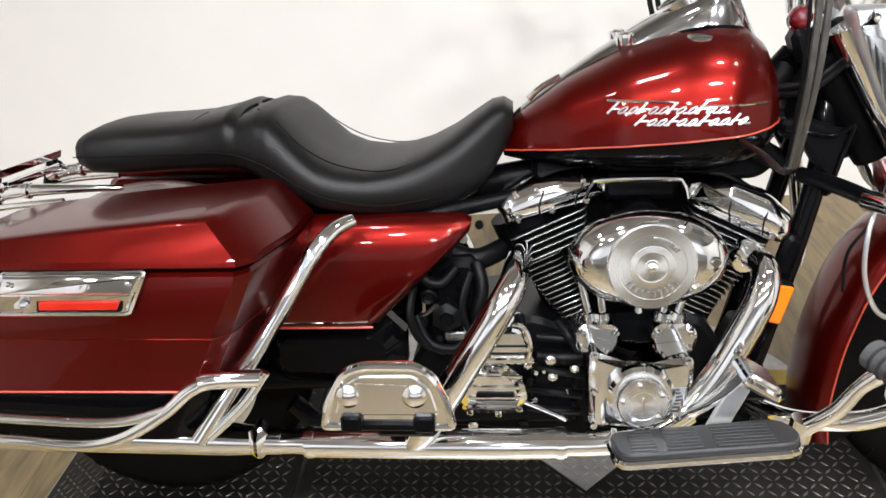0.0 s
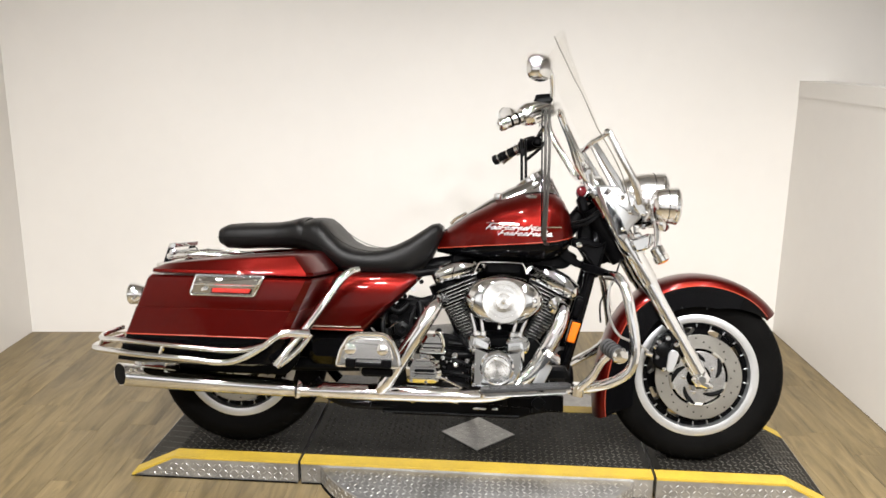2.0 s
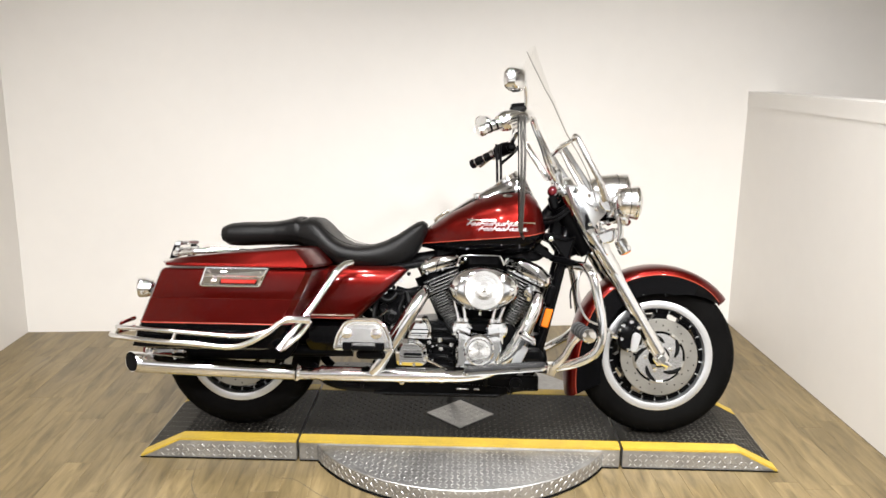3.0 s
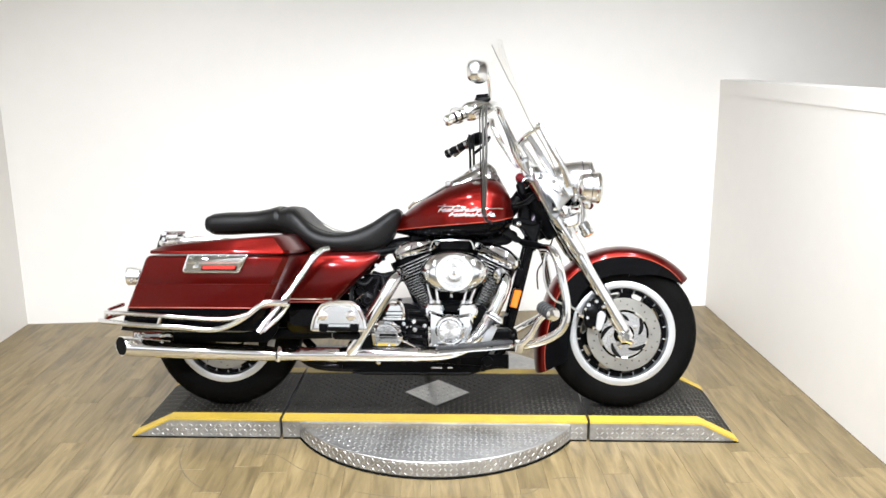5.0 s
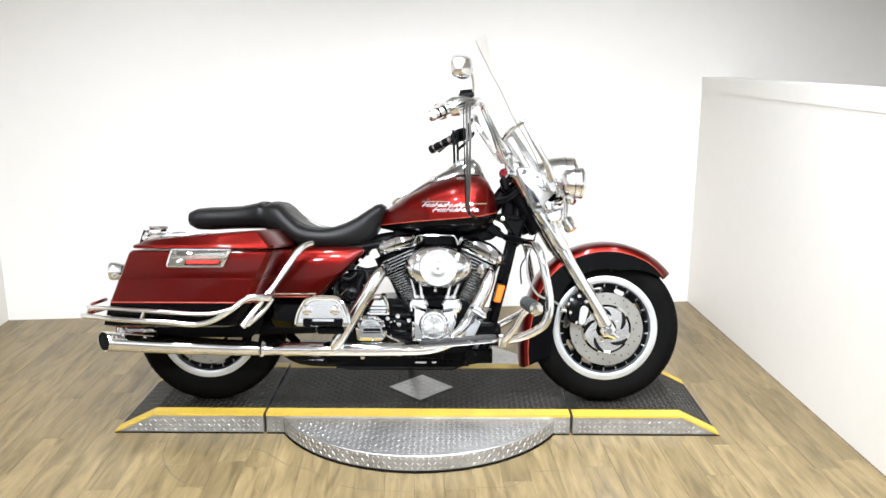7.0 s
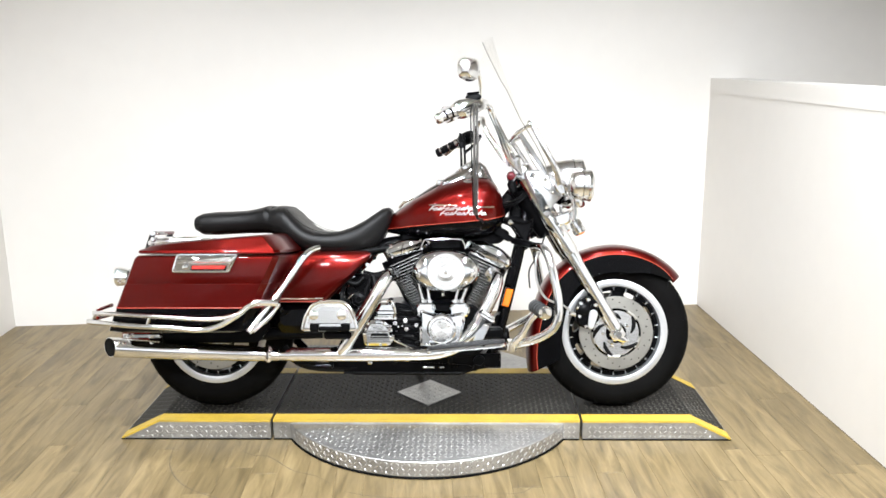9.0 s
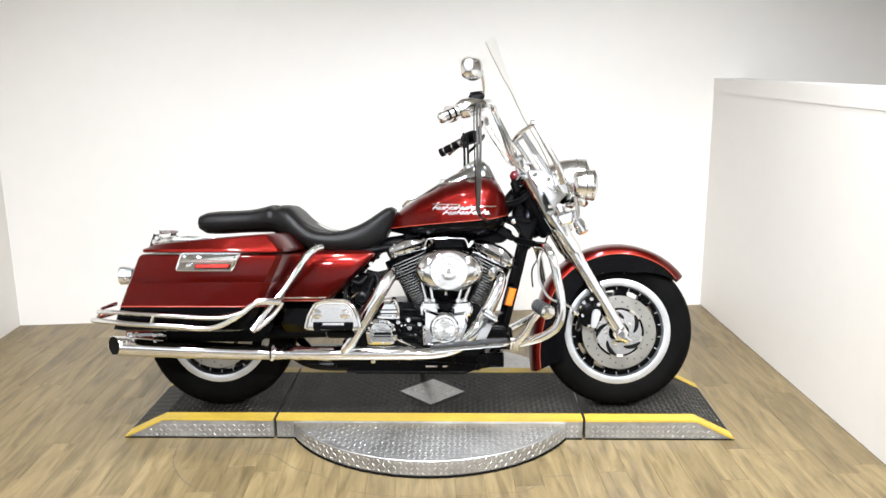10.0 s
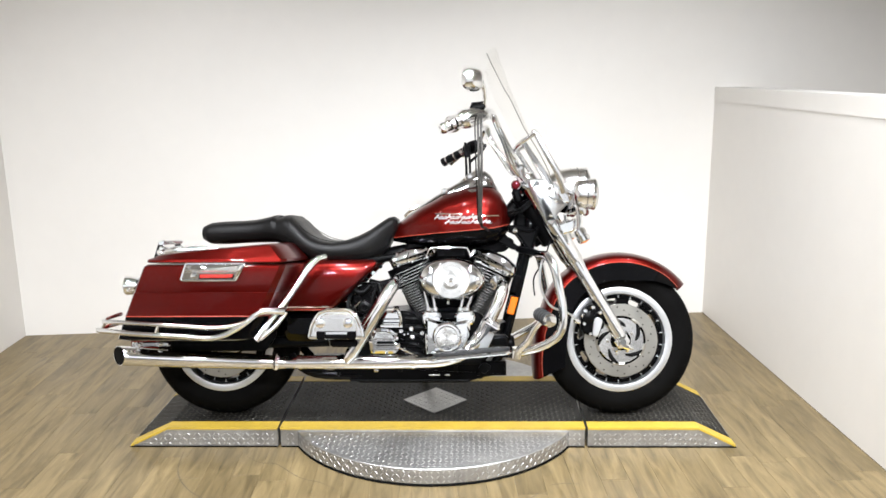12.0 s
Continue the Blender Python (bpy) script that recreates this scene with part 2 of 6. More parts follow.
def spline(pts, res=6):
    """Points of a smooth curve through pts."""
    pts = [Vector(p) for p in pts]
    if len(pts) < 3:
        return pts
    out = []
    for i in range(len(pts) - 1):
        p0, p1, p2 = pts[max(i - 1, 0)], pts[i], pts[i + 1]
        p3 = pts[min(i + 2, len(pts) - 1)]
        for k in range(res):
            t = k / res
            out.append(0.5 * (2 * p1 + (p2 - p0) * t + (2 * p0 - 5 * p1 + 4 * p2 - p3) * t * t + (3 * p1 - p0 - 3 * p2 + p3) * t ** 3))
    return out + [pts[-1]]


def tube(pts, r, bm=None, seg=12, res=6, smooth=True, flat=1.0):
    """A round bar along pts; r: one radius or one for each point; flat: its width across over its height."""
    bm = bm or bmesh.new()
    line = spline(pts, res) if smooth else [Vector(p) for p in pts]
    n = len(line)
    if isinstance(r, (int, float)):
        rad = [r] * n
    else:
        pos = np.linspace(0, len(r) - 1, n)
        rad = list(np.interp(pos, range(len(r)), r))
    side = None
    rings = []
    for i, p in enumerate(line):
        d = (line[min(i + 1, n - 1)] - line[max(i - 1, 0)]).normalized()
        if side is None:
            side = d.cross(V(0, 0, 1) if abs(d.z) < 0.9 else V(1, 0, 0)).normalized()
        side = (side - d * side.dot(d)).normalized()
        up = d.cross(side)
        rings.append([p + (side * math.cos(a) * flat + up * math.sin(a)) * rad[i] for a in (2 * math.pi * k / seg for k in range(seg))])
    return loft(bm, rings)


def lathe(profile, origin=(0, 0, 0), axis=(0, 1, 0), seg=32, bm=None, squash=(1, 1), hint=(0, 0, 1)):
    """Turns (radius, along) pairs round an axis through origin."""
    bm = bm or bmesh.new()
    o, ax = Vector(origin), Vector(axis).normalized()
    u = Vector(hint) if abs(ax.dot(Vector(hint))) < 0.98 else V(1, 0, 0)
    u = (u - ax * u.dot(ax)).normalized()
    v = ax.cross(u)
    rings = [[o + ax * h + (u * math.cos(a) * squash[0] + v * math.sin(a) * squash[1]) * max(r, 1e-4) for a in (2 * math.pi * k / seg for k in range(seg))] for r, h in profile]
    return loft(bm, rings)


def ring_band(r0, r1, h0, h1, origin, axis=(0, 1, 0), seg=48, bm=None, bevel=0.0015):
    """A flat ring with a hole, bevelled at its edges."""
    bm = bm or bmesh.new()
    o, ax = Vector(origin), Vector(axis).normalized()
    u = V(0, 0, 1) if abs(ax.z) < 0.9 else V(1, 0, 0)
    u = (u - ax * u.dot(ax)).normalized()
    v = ax.cross(u)
    b = bevel
    prof = [(r0 + b, h0), (r1 - b, h0), (r1, h0 + b), (r1, h1 - b), (r1 - b, h1), (r0 + b, h1), (r0, h1 - b), (r0, h0 + b)]
    rows = [[bm.verts.new(o + ax * h + (u * math.cos(a) + v * math.sin(a)) * r) for r, h in prof] for a in (2 * math.pi * k / seg for k in range(seg))]
    m = len(prof)
    for i in range(seg):
        p, q = rows[i], rows[(i + 1) % seg]
        for k in range(m):
            bm.faces.new((p[k], p[(k + 1) % m], q[(k + 1) % m], q[k]))
    return bm


def inset(poly, d):
    """Moves the sides of a polygon inwards by d."""
    n = len(poly)
    area = sum(poly[i][0] * poly[(i + 1) % n][1] - poly[(i + 1) % n][0] * poly[i][1] for i in range(n))
    s = 1 if area > 0 else -1
    out = []
    for i in range(n):
        p, q, r = Vector(poly[i - 1]), Vector(poly[i]), Vector(poly[(i + 1) % n])
        e, g = (q - p).normalized(), (r - q).normalized()
        m = V(-e.y - g.y, e.x + g.x)
        m = m.normalized() if m.length > 1e-6 else V(-e.y, e.x)
        c = max(0.35, m.dot(V(-e.y, e.x)))
        out.append(q + m * (s * d / c))
    return out


def rounded(poly, r, n=4):
    """Rounds the corners of a polygon."""
    out = []
    m = len(poly)
    for i in range(m):
        p, q, s = Vector(poly[i - 1]), Vector(poly[i]), Vector(poly[(i + 1) % m])
        a, b = q + (p - q).normalized() * min(r, (p - q).length * 0.45), q + (s - q).normalized() * min(r, (s - q).length * 0.45)
        for k in range(n + 1):
            t = k / n
            out.append(a * (1 - t) ** 2 + q * 2 * t * (1 - t) + b * t * t)
    return out


def slab(poly, y0, y1, bevel=0.004, bm=None, to3=None):
    """A plate of the outline poly in (x, z), from y0 to y1, with bevelled edges."""
    bm = bm or bmesh.new()
    to3 = to3 or (lambda p, y: V(p[0], y, p[1]))
    s = 1 if y1 > y0 else -1
    inner = inset(poly, bevel)
    rings = [[to3(p, y0) for p in inner], [to3(p, y0 + s * bevel) for p in poly], [to3(p, y1 - s * bevel) for p in poly], [to3(p, y1) for p in inner]]
    return loft(bm, rings)


def box(c, size, bevel=0.004, m=None, bm=None):
    """A bevelled block; m: a turn given to it about its centre."""
    x, y, z = (s / 2 for s in size)
    b = min(bevel, x * 0.9, y * 0.9, z * 0.9)
    t = Matrix.Translation(c) @ (m or Matrix.Identity(4))
    bm = bm or bmesh.new()
    poly = [(-x + b, -z), (x - b, -z), (x, -z + b), (x, z - b), (x - b, z), (-x + b, z), (-x, z - b), (-x, -z + b)]
    return slab(poly, -y, y, b, bm, lambda p, q: t @ V(p[0], q, p[1]))


def settle(ob, dy, k, skip=()):
    """Sets a built unit out sideways by dy and to k of its size about the middle of the machine."""
    for o in (ob, *ob.children_recursive):
        if not o.name.startswith(skip or ("-",)):
            for p in o.data.vertices:
                p.co = (-0.03 + (p.co.x + 0.03) * k, p.co.y + math.copysign(dy, p.co.y), 0.75 + (p.co.z - 0.75) * k)
    return ob


def empty(name, m, label, category, group="", kind=""):
    ob = new(name)
    ob.empty_display_size = 0.05
    ob.matrix_basis = m
    return tagged(ob, label, category, group, kind)


# ---- the room ----
RIGHT, LEFT, FRONT, BAY = 1.652, -2.314, -7.0, -2.6
YL, YR = 1.25, 1.456          # the back wall's two ends


def prism(poly, z0, z1):
    bm = bmesh.new()
    return loft(bm, [[V(x, y, z0) for x, y in poly], [V(x, y, z1) for x, y in poly]])


def wall(name, poly, z0, z1, material, label):
    ob = part(name, prism(poly, z0, z1), material, smooth=0)
    return tagged(ob, label, "wall", kind="structure")


wall("wall_north", [(LEFT - 0.1, YL - 0.005), (RIGHT + 0.004, YR), (RIGHT + 0.004, YR + 0.14), (LEFT - 0.1, YL + 0.15)], 0, 3.0, WHITE, "white painted back wall, plain and slightly glossy")
wall("wall_west", [(LEFT, BAY), (LEFT, YL), (LEFT - 0.12, YL), (LEFT - 0.12, BAY)], 0, 3.0, WHITE, "white painted side wall of the bay")
wall("half_wall_east", [(RIGHT, BAY), (RIGHT + 0.14, BAY), (RIGHT + 0.14, YR + 0.005), (RIGHT, YR)], 0, 1.262, WHITE, "white painted half-height side wall")
wall("half_wall_cap", [(RIGHT - 0.003, BAY), (RIGHT + 0.16, BAY), (RIGHT + 0.16, YR + 0.004), (RIGHT - 0.003, YR)], 1.262, 1.342, WHITE, "white capping ledge on the half-height wall")
# unseen header, added to hold lamp light back from the wall behind the ledge
wall("header_east", [(RIGHT, BAY), (RIGHT + 0.14, BAY), (RIGHT + 0.14, YR + 0.004), (RIGHT, YR)], 2.72, 3.0, WHITE, "unseen white header added over the half-height wall to limit light beyond it")
wall("alcove_wall", [(RIGHT + 0.004, YR), (3.4, YR + 0.0905), (3.4, YR + 0.23), (RIGHT + 0.004, YR + 0.14)], 0, 3.0, WHITE, "pale wall in shade behind the ledge")
wall("wall_east", [(3.3, BAY), (3.42, BAY), (3.42, 1.7), (3.3, 1.7)], 0, 3.0, TAUPE, "taupe side wall beyond the half-height wall")
HX, HS = 6.0, 0.85       # half-width of the unseen hall, height of its added dark band
# unseen hall walls; the darker lower band is added to shape the chrome's reflections
for name, poly in (("hall_wall_south", [(-HX, FRONT - 0.12), (HX, FRONT - 0.12), (HX, FRONT), (-HX, FRONT)]),
                   ("hall_wall_west", [(-HX - 0.12, FRONT), (-HX, FRONT), (-HX, BAY + 0.15), (-HX - 0.12, BAY + 0.15)]),
                   ("hall_wall_east", [(HX, FRONT), (HX + 0.12, FRONT), (HX + 0.12, BAY + 0.15), (HX, BAY + 0.15)]),
                   ("hall_return_west", [(-HX, BAY), (LEFT - 0.12, BAY), (LEFT - 0.12, BAY + 0.12), (-HX, BAY + 0.12)]),
                   ("hall_return_east", [(3.42, BAY), (HX, BAY), (HX, BAY + 0.12), (3.42, BAY + 0.12)])):
    wall(name, poly, HS, 3.0, HALLUP, "plain pale upper wall of the hall")
    wall(name.replace("wall", "wainscot").replace("return", "wainscot_return"), poly, 0, HS, HALL, "unseen darker lower wall of the hall, added for dark bands in the chrome")
wall("wall_joint", [(RIGHT - 0.002, BAY), (RIGHT, BAY), (RIGHT, YR), (RIGHT - 0.002, YR)], 0, 0.0025, SCUFF, "thin dark joint at the foot of the half-height wall")
# upright strip a little proud of the back wall and warmer in colour
strip_y = YL + 0.205 * (-1.64 - LEFT) / (RIGHT - LEFT)
wall("pilaster", [(-1.735, strip_y - 0.004), (-1.545, strip_y + 0.006), (-1.545, strip_y + 0.05), (-1.735, strip_y + 0.04)], 0, 3.0, CREAM, "shallow cream strip up the back wall")
bay_ceiling = part("bay_ceiling", prism([(-6, -1.5), (6, -1.5), (6, 2.5), (-6, 2.5)], 3.0, 3.08), BAYCEIL, smooth=0)
tagged(bay_ceiling, "plain pale ceiling over the display bay", "ceiling", kind="structure")
ceiling = part("ceiling", prism([(-6, FRONT), (6, FRONT), (6, -1.5), (-6, -1.5)], 3.0, 3.08), CEIL, smooth=0)
tagged(ceiling, "plain pale grey ceiling of the hall", "ceiling", kind="structure")

# ---- display platform and turntable ----
STAGE = pose(0, 0, 0, 0, 0, -3.0)
PZ, PF, PB = 0.080, -0.276, 0.272      # height, front and back edge of the platform


def lozenges(bm, spots, length=0.024, width=0.0042, height=0.0012):
    """Raised tread bars; spots: (centre, direction along, normal)."""
    for c, u, nrm in spots:
        v = nrm.cross(u)
        b = [c + u * length / 2, c + v * width / 2, c - u * length / 2, c - v * width / 2]
        base = [bm.verts.new(p) for p in b]
        a, d = bm.verts.new(c + u * length * 0.22 + nrm * height), bm.verts.new(c - u * length * 0.22 + nrm * height)
        bm.faces.new((base[0], base[1], a))
        bm.faces.new((base[1], base[2], d, a))
        bm.faces.new((base[2], base[3], d))
        bm.faces.new((base[3], base[0], a, d))
    return bm


def tread(x0, x1, y0, y1, keep, at, pitch=0.026, **kw):
    """A field of tread bars in two directions by turns; at(x, y) gives place, two axes and keep says where."""
    spots = []
    for i in range(int((x1 - x0) / pitch) + 1):
        for j in range(int((y1 - y0) / pitch) + 1):
            x, y = x0 + pitch * (i + 0.5), y0 + pitch * (j + 0.5)
            if x < x1 and y < y1 and keep(x, y):
                o, ex, ey = at(x, y)
                a = radians(45 if (i + j) % 2 else -45)
                spots.append((o, ex * math.cos(a) + ey * math.sin(a), ex.cross(ey)))
    return lozenges(bmesh.new(), spots, **kw)


turntable = empty("turntable", STAGE, "round turntable of aluminium tread plate on the floor", "turntable")
DR, DZ, DC = 0.613, 0.067, 0.023
part("disc", lathe([(DR - 0.004, 0.006), (DR, 0.010), (DR, DZ - 0.003), (DR - 0.003, DZ), (0.02, DZ)], (0.008, DC, 0), (0, 0, 1), 96), PLATE, turntable)
# the shade at the disc's foot is a solid dark ring, slightly proud
part("shadow_gap", lathe([(DR + 0.003, 0.0), (DR + 0.003, 0.005)], (0.008, DC, 0), (0, 0, 1), 64), GAP_SHADE, turntable, "dark ring standing in for the shade under the rim")
top = part("tread", tread(-0.62, 0.62, -0.60, -0.27, lambda x, y: (x - 0.008) ** 2 + (y - DC) ** 2 < (DR - 0.016) ** 2 and y < PF - 0.012,
                               lambda x, y: (V(x, y, DZ), V(1, 0, 0), V(0, 1, 0)), pitch=0.0205, length=0.019, width=0.0052, height=0.0018), TBAR, turntable, smooth=0)
tagged(top, kind="stuff")
spots = []
for i in range(94):
    a = math.pi * (1.0 + (i + 0.5) / 94)
    for j in range(3):
        nrm = V(math.cos(a), math.sin(a), 0)
        along = V(-math.sin(a), math.cos(a), 0)
        s = radians(45 if (i + j) % 2 else -45)
        c = V(0.008, DC, 0.017 + 0.019 * j) + nrm * DR
        if c.y < PF - 0.005:
            spots.append((c, along * math.cos(s) + V(0, 0, 1) * math.sin(s), nrm))
tagged(part("rim_tread", lozenges(bmesh.new(), spots, length=0.018, width=0.0050, height=0.0018), TBAR, turntable, smooth=0), kind="stuff")


def platform_section(x0, x1, ramp, label):
    """One box of the platform; ramp: -1, 0 or 1, the end that slopes to the floor."""
    thing = empty("platform_section", STAGE, label, "platform", "platform sections")
    lo, hi = x0, x1
    flat0 = -1.046 if ramp < 0 else x0
    flat1 = 1.046 if ramp > 0 else x1

    def zt(x):
        if x < flat0:
            return 0.005 + (PZ - 0.005) * (x - lo) / (flat0 - lo)
        if x > flat1:
            return 0.005 + (PZ - 0.005) * (hi - x) / (hi - flat1)
        return PZ

    body = [(lo, 0.003)] + ([(lo, 0.005), (flat0, PZ)] if ramp < 0 else [(lo, PZ)]) + ([(flat1, PZ), (hi, 0.005)] if ramp > 0 else [(hi, PZ)]) + [(hi, 0.003)]
    # contact shade under the platform edge, drawn as a thin protruding dark strip
    part("base_seal", box(((lo + hi) / 2, (PF + PB) / 2, 0.002), (hi - lo - 0.004, PB - PF + 0.010, 0.004), 0.001), GAP_SHADE, thing, "dark strip standing in for the contact shade under the edge")
    part("body", slab(body, PF, PB, 0.002), PLATE, thing)
    # yellow edge strips along the front and the back, and the dark deck between
    for name, a, b in (("edge_strip", PF - 0.002, PF + 0.056), ("edge_strip", PB - 0.056, PB + 0.002)):
        bm = bmesh.new()
        xs = sorted({lo + 0.004, flat0, flat1, hi - 0.004})
        loft(bm, [[V(x, a, zt(x) - 0.006), V(x, b, zt(x) - 0.006), V(x, b, zt(x) + 0.003), V(x, a, zt(x) + 0.003)] for x in xs])
        part(name, bm, YELLOW, thing, "yellow painted edge strip", smooth=20)
    bm = bmesh.new()
    xs = sorted({lo + 0.006, flat0, flat1, hi - 0.006})
    loft(bm, [[V(x, PF + 0.058, zt(x) - 0.004), V(x, PB - 0.058, zt(x) - 0.004), V(x, PB - 0.058, zt(x) + 0.002), V(x, PF + 0.058, zt(x) + 0.002)] for x in xs])
    part("deck", bm, TREAD, thing, "dark worn tread plate", smooth=20)

    def slope(x):
        e = V(0.01, 0, zt(min(x + 0.005, hi)) - zt(max(x - 0.005, lo))).normalized()
        return e

    deck = tread(lo, hi, PF + 0.06, PB - 0.06, lambda x, y: lo + 0.02 < x < hi - 0.02 and not (abs(x - 0.008) + abs(y) < 0.15),
                 lambda x, y: (V(x, y, zt(x) + 0.002), slope(x), V(0, 1, 0)), pitch=0.0215, length=0.023, width=0.0056, height=0.0017)
    tagged(part("tread", deck, WORN, thing, smooth=0), kind="stuff")
    front = tread(lo, hi, 0.004, PZ - 0.008, lambda x, z: lo + 0.015 < x < hi - 0.015 and z < zt(x) - 0.016 and not (ramp == 0 and abs(x) < 0.535),
                  lambda x, z: (V(x, PF, z), V(1, 0, 0), V(0, 0, 1)), pitch=0.0195, length=0.018, width=0.0050, height=0.0018)
    tagged(part("front_tread", front, TBAR, thing, smooth=0), kind="stuff")
    return thing


platform_section(-1.203, -0.606, -1, "aluminium platform end with dark tread deck, yellow edges and sloping ramp")
middle = platform_section(-0.596, 0.606, 0, "aluminium platform middle with dark tread deck and yellow edges")
platform_section(0.616, 1.197, 1, "aluminium platform end with dark tread deck, yellow edges and sloping ramp")
bm = slab([(0.137, 0), (0, 0.137), (-0.137, 0), (0, -0.137)], 0, 0.0035, 0.001, None, lambda p, y: V(p[0] + 0.008, p[1] - 0.004, PZ + 0.002 + y))
inlay = part("diamond_inlay", bm, PLATE, middle, "bare aluminium diamond plate in the deck")
tagged(part("inlay_tread", tread(-0.15, 0.16, -0.15, 0.15, lambda x, y: abs(x - 0.008) + abs(y + 0.004) < 0.118,
                                lambda x, y: (V(x, y, PZ + 0.0055), V(1, 0, 0), V(0, 1, 0)), pitch=0.0215, length=0.024, width=0.006), TBAR, inlay, smooth=0), kind="stuff")

# ---- the motorcycle ----
BIKE = STAGE @ pose(0, -0.12, 0.083, -11.0, 0, 0)
bike = empty("motorcycle", BIKE, "red and black touring motorcycle with chrome trim on its stand", "motorcycle")
FX, RX, AZ = 0.757, -0.845, 0.302       # axles


def wheel(name, x, tyre_w, tyre_r, rim_r, tread_n):
    """A black cast wheel with slots and bright fins inside a polished rim."""
    hub = part(name, lathe([(0.05, -0.075), (0.052, -0.07), (0.052, -0.03), (0.07, -0.02), (0.07, 0.02), (0.052, 0.03), (0.052, 0.07), (0.05, 0.075)], (x, 0, AZ), seg=32), WRINKLE, bike, "black cast wheel hub")
    rw = tyre_w * 0.36
    prof = [(rim_r - 0.030, -rw + 0.006), (rim_r - 0.026, -rw - 0.006), (rim_r - 0.006, -rw - 0.010), (rim_r + 0.003, -rw - 0.006), (rim_r + 0.003, -rw + 0.004),
            (rim_r - 0.012, -rw + 0.018), (rim_r - 0.012, rw - 0.018), (rim_r + 0.003, rw - 0.004), (rim_r + 0.003, rw + 0.006), (rim_r - 0.006, rw + 0.010), (rim_r - 0.026, rw + 0.006), (rim_r - 0.030, rw - 0.006), (rim_r - 0.032, 0)]
    bm = bmesh.new()
    rows = []
    for k in range(64):
        a = 2 * math.pi * k / 64
        rows.append([bm.verts.new((x + math.cos(a) * r, h, AZ + math.sin(a) * r)) for r, h in prof])
    for k in range(64):
        p, q = rows[k], rows[(k + 1) % 64]
        for i in range(len(prof)):
            j = (i + 1) % len(prof)
            bm.faces.new((p[i], p[j], q[j], q[i]))
    part("rim", bm, SATIN, hub, "polished silver rim")
    # tyre: a ring of rubber with a rounded crown
    bm = bmesh.new()
    w, d = tyre_w / 2, tyre_r - rim_r
    sect = []
    for i in range(17):
        a = math.pi * i / 16
        sect.append((rim_r + 0.002 + d * math.sin(a) ** 0.62 if 0 < i < 16 else rim_r - 0.006, -w * math.copysign(abs(math.cos(a)) ** 0.75, math.cos(a)) * (0.80 if i in (0, 16) else 1)))
    rows = []
    for k in range(72):
        a = 2 * math.pi * k / 72
        rows.append([bm.verts.new((x + math.cos(a) * r, h, AZ + math.sin(a) * r)) for r, h in sect])
    for k in range(72):
        p, q = rows[k], rows[(k + 1) % 72]
        for i in range(len(sect)):
            j = (i + 1) % len(sect)
            bm.faces.new((p[i], p[j], q[j], q[i]))
    tyre = part("tyre", bm, RUBBER, hub, "black rubber tyre")
    # slanting grooves in the shoulder: thin dark blades let into the rubber
    bm = bmesh.new()
    for k in range(tread_n):
        a = 2 * math.pi * k / tread_n
        for s in (-1, 1):
            pts = []
            for i, (fr, da) in enumerate(((0.70, 0.0), (0.82, 0.030), (0.93, 0.075))):
                th = math.asin(min(1, fr ** (1 / 0.62)))
                r = rim_r + 0.002 + d * fr + 0.0006
                y = s * w * abs(math.cos(th)) ** 0.75 * 1.004
                pts.append(V(x + math.cos(a + da + s * 0.02) * r, y, AZ + math.sin(a + da + s * 0.02) * r))
            tube(pts, 0.0014, bm, 5, 3)
    tagged(part("tread_pattern", bm, GAP_SHADE, hub, "dark slanting tread grooves", smooth=0), kind="stuff")
    # inner web: spokes between long slots
    n = 10
    bm = ring_band(0.062, rim_r - 0.072, -0.018, 0.018, (x, 0, AZ), seg=48)
    part("web", bm, WRINKLE, hub, "black cast web")
    bm = ring_band(rim_r - 0.046, rim_r - 0.026, -0.030, 0.030, (x, 0, AZ), seg=64)
    part("rim_bed", bm, WRINKLE, hub, "black inner rim")
    for k in range(n):
        a = 2 * math.pi * (k + 0.3) / n
        bm = bmesh.new()
        for r in (0,):
            u, v = V(math.cos(a), 0, math.sin(a)), V(-math.sin(a), 0, math.cos(a))
            c = V(x, 0, AZ)
            r0, r1 = rim_r - 0.080, rim_r - 0.038
            loft(bm, [[c + u * rr + v * sw * hw + V(0, yy, 0) for sw, yy in ((-1, -0.020), (1, -0.020), (1, 0.020), (-1, 0.020))] for rr, hw in ((r0, 0.034), ((r0 + r1) / 2, 0.022), (r1, 0.034))])
        part("spoke", bm, WRINKLE, hub)
    for k in range(22):
        a = 2 * math.pi * (k + 0.5) / 22
        u = V(math.cos(a), 0, math.sin(a))
        m = Matrix.Rotation(-a, 4, "Y")
        part("rim_fin", box(V(x, -0.031, AZ) + u * (rim_r - 0.036), (0.017, 0.006, 0.0035), 0.001, m), SATIN, hub)
    return hub


fw = wheel("front_wheel", FX, 0.128, 0.302, 0.210, 34)
rw = wheel("rear_wheel", RX, 0.140, 0.302, 0.206, 34)


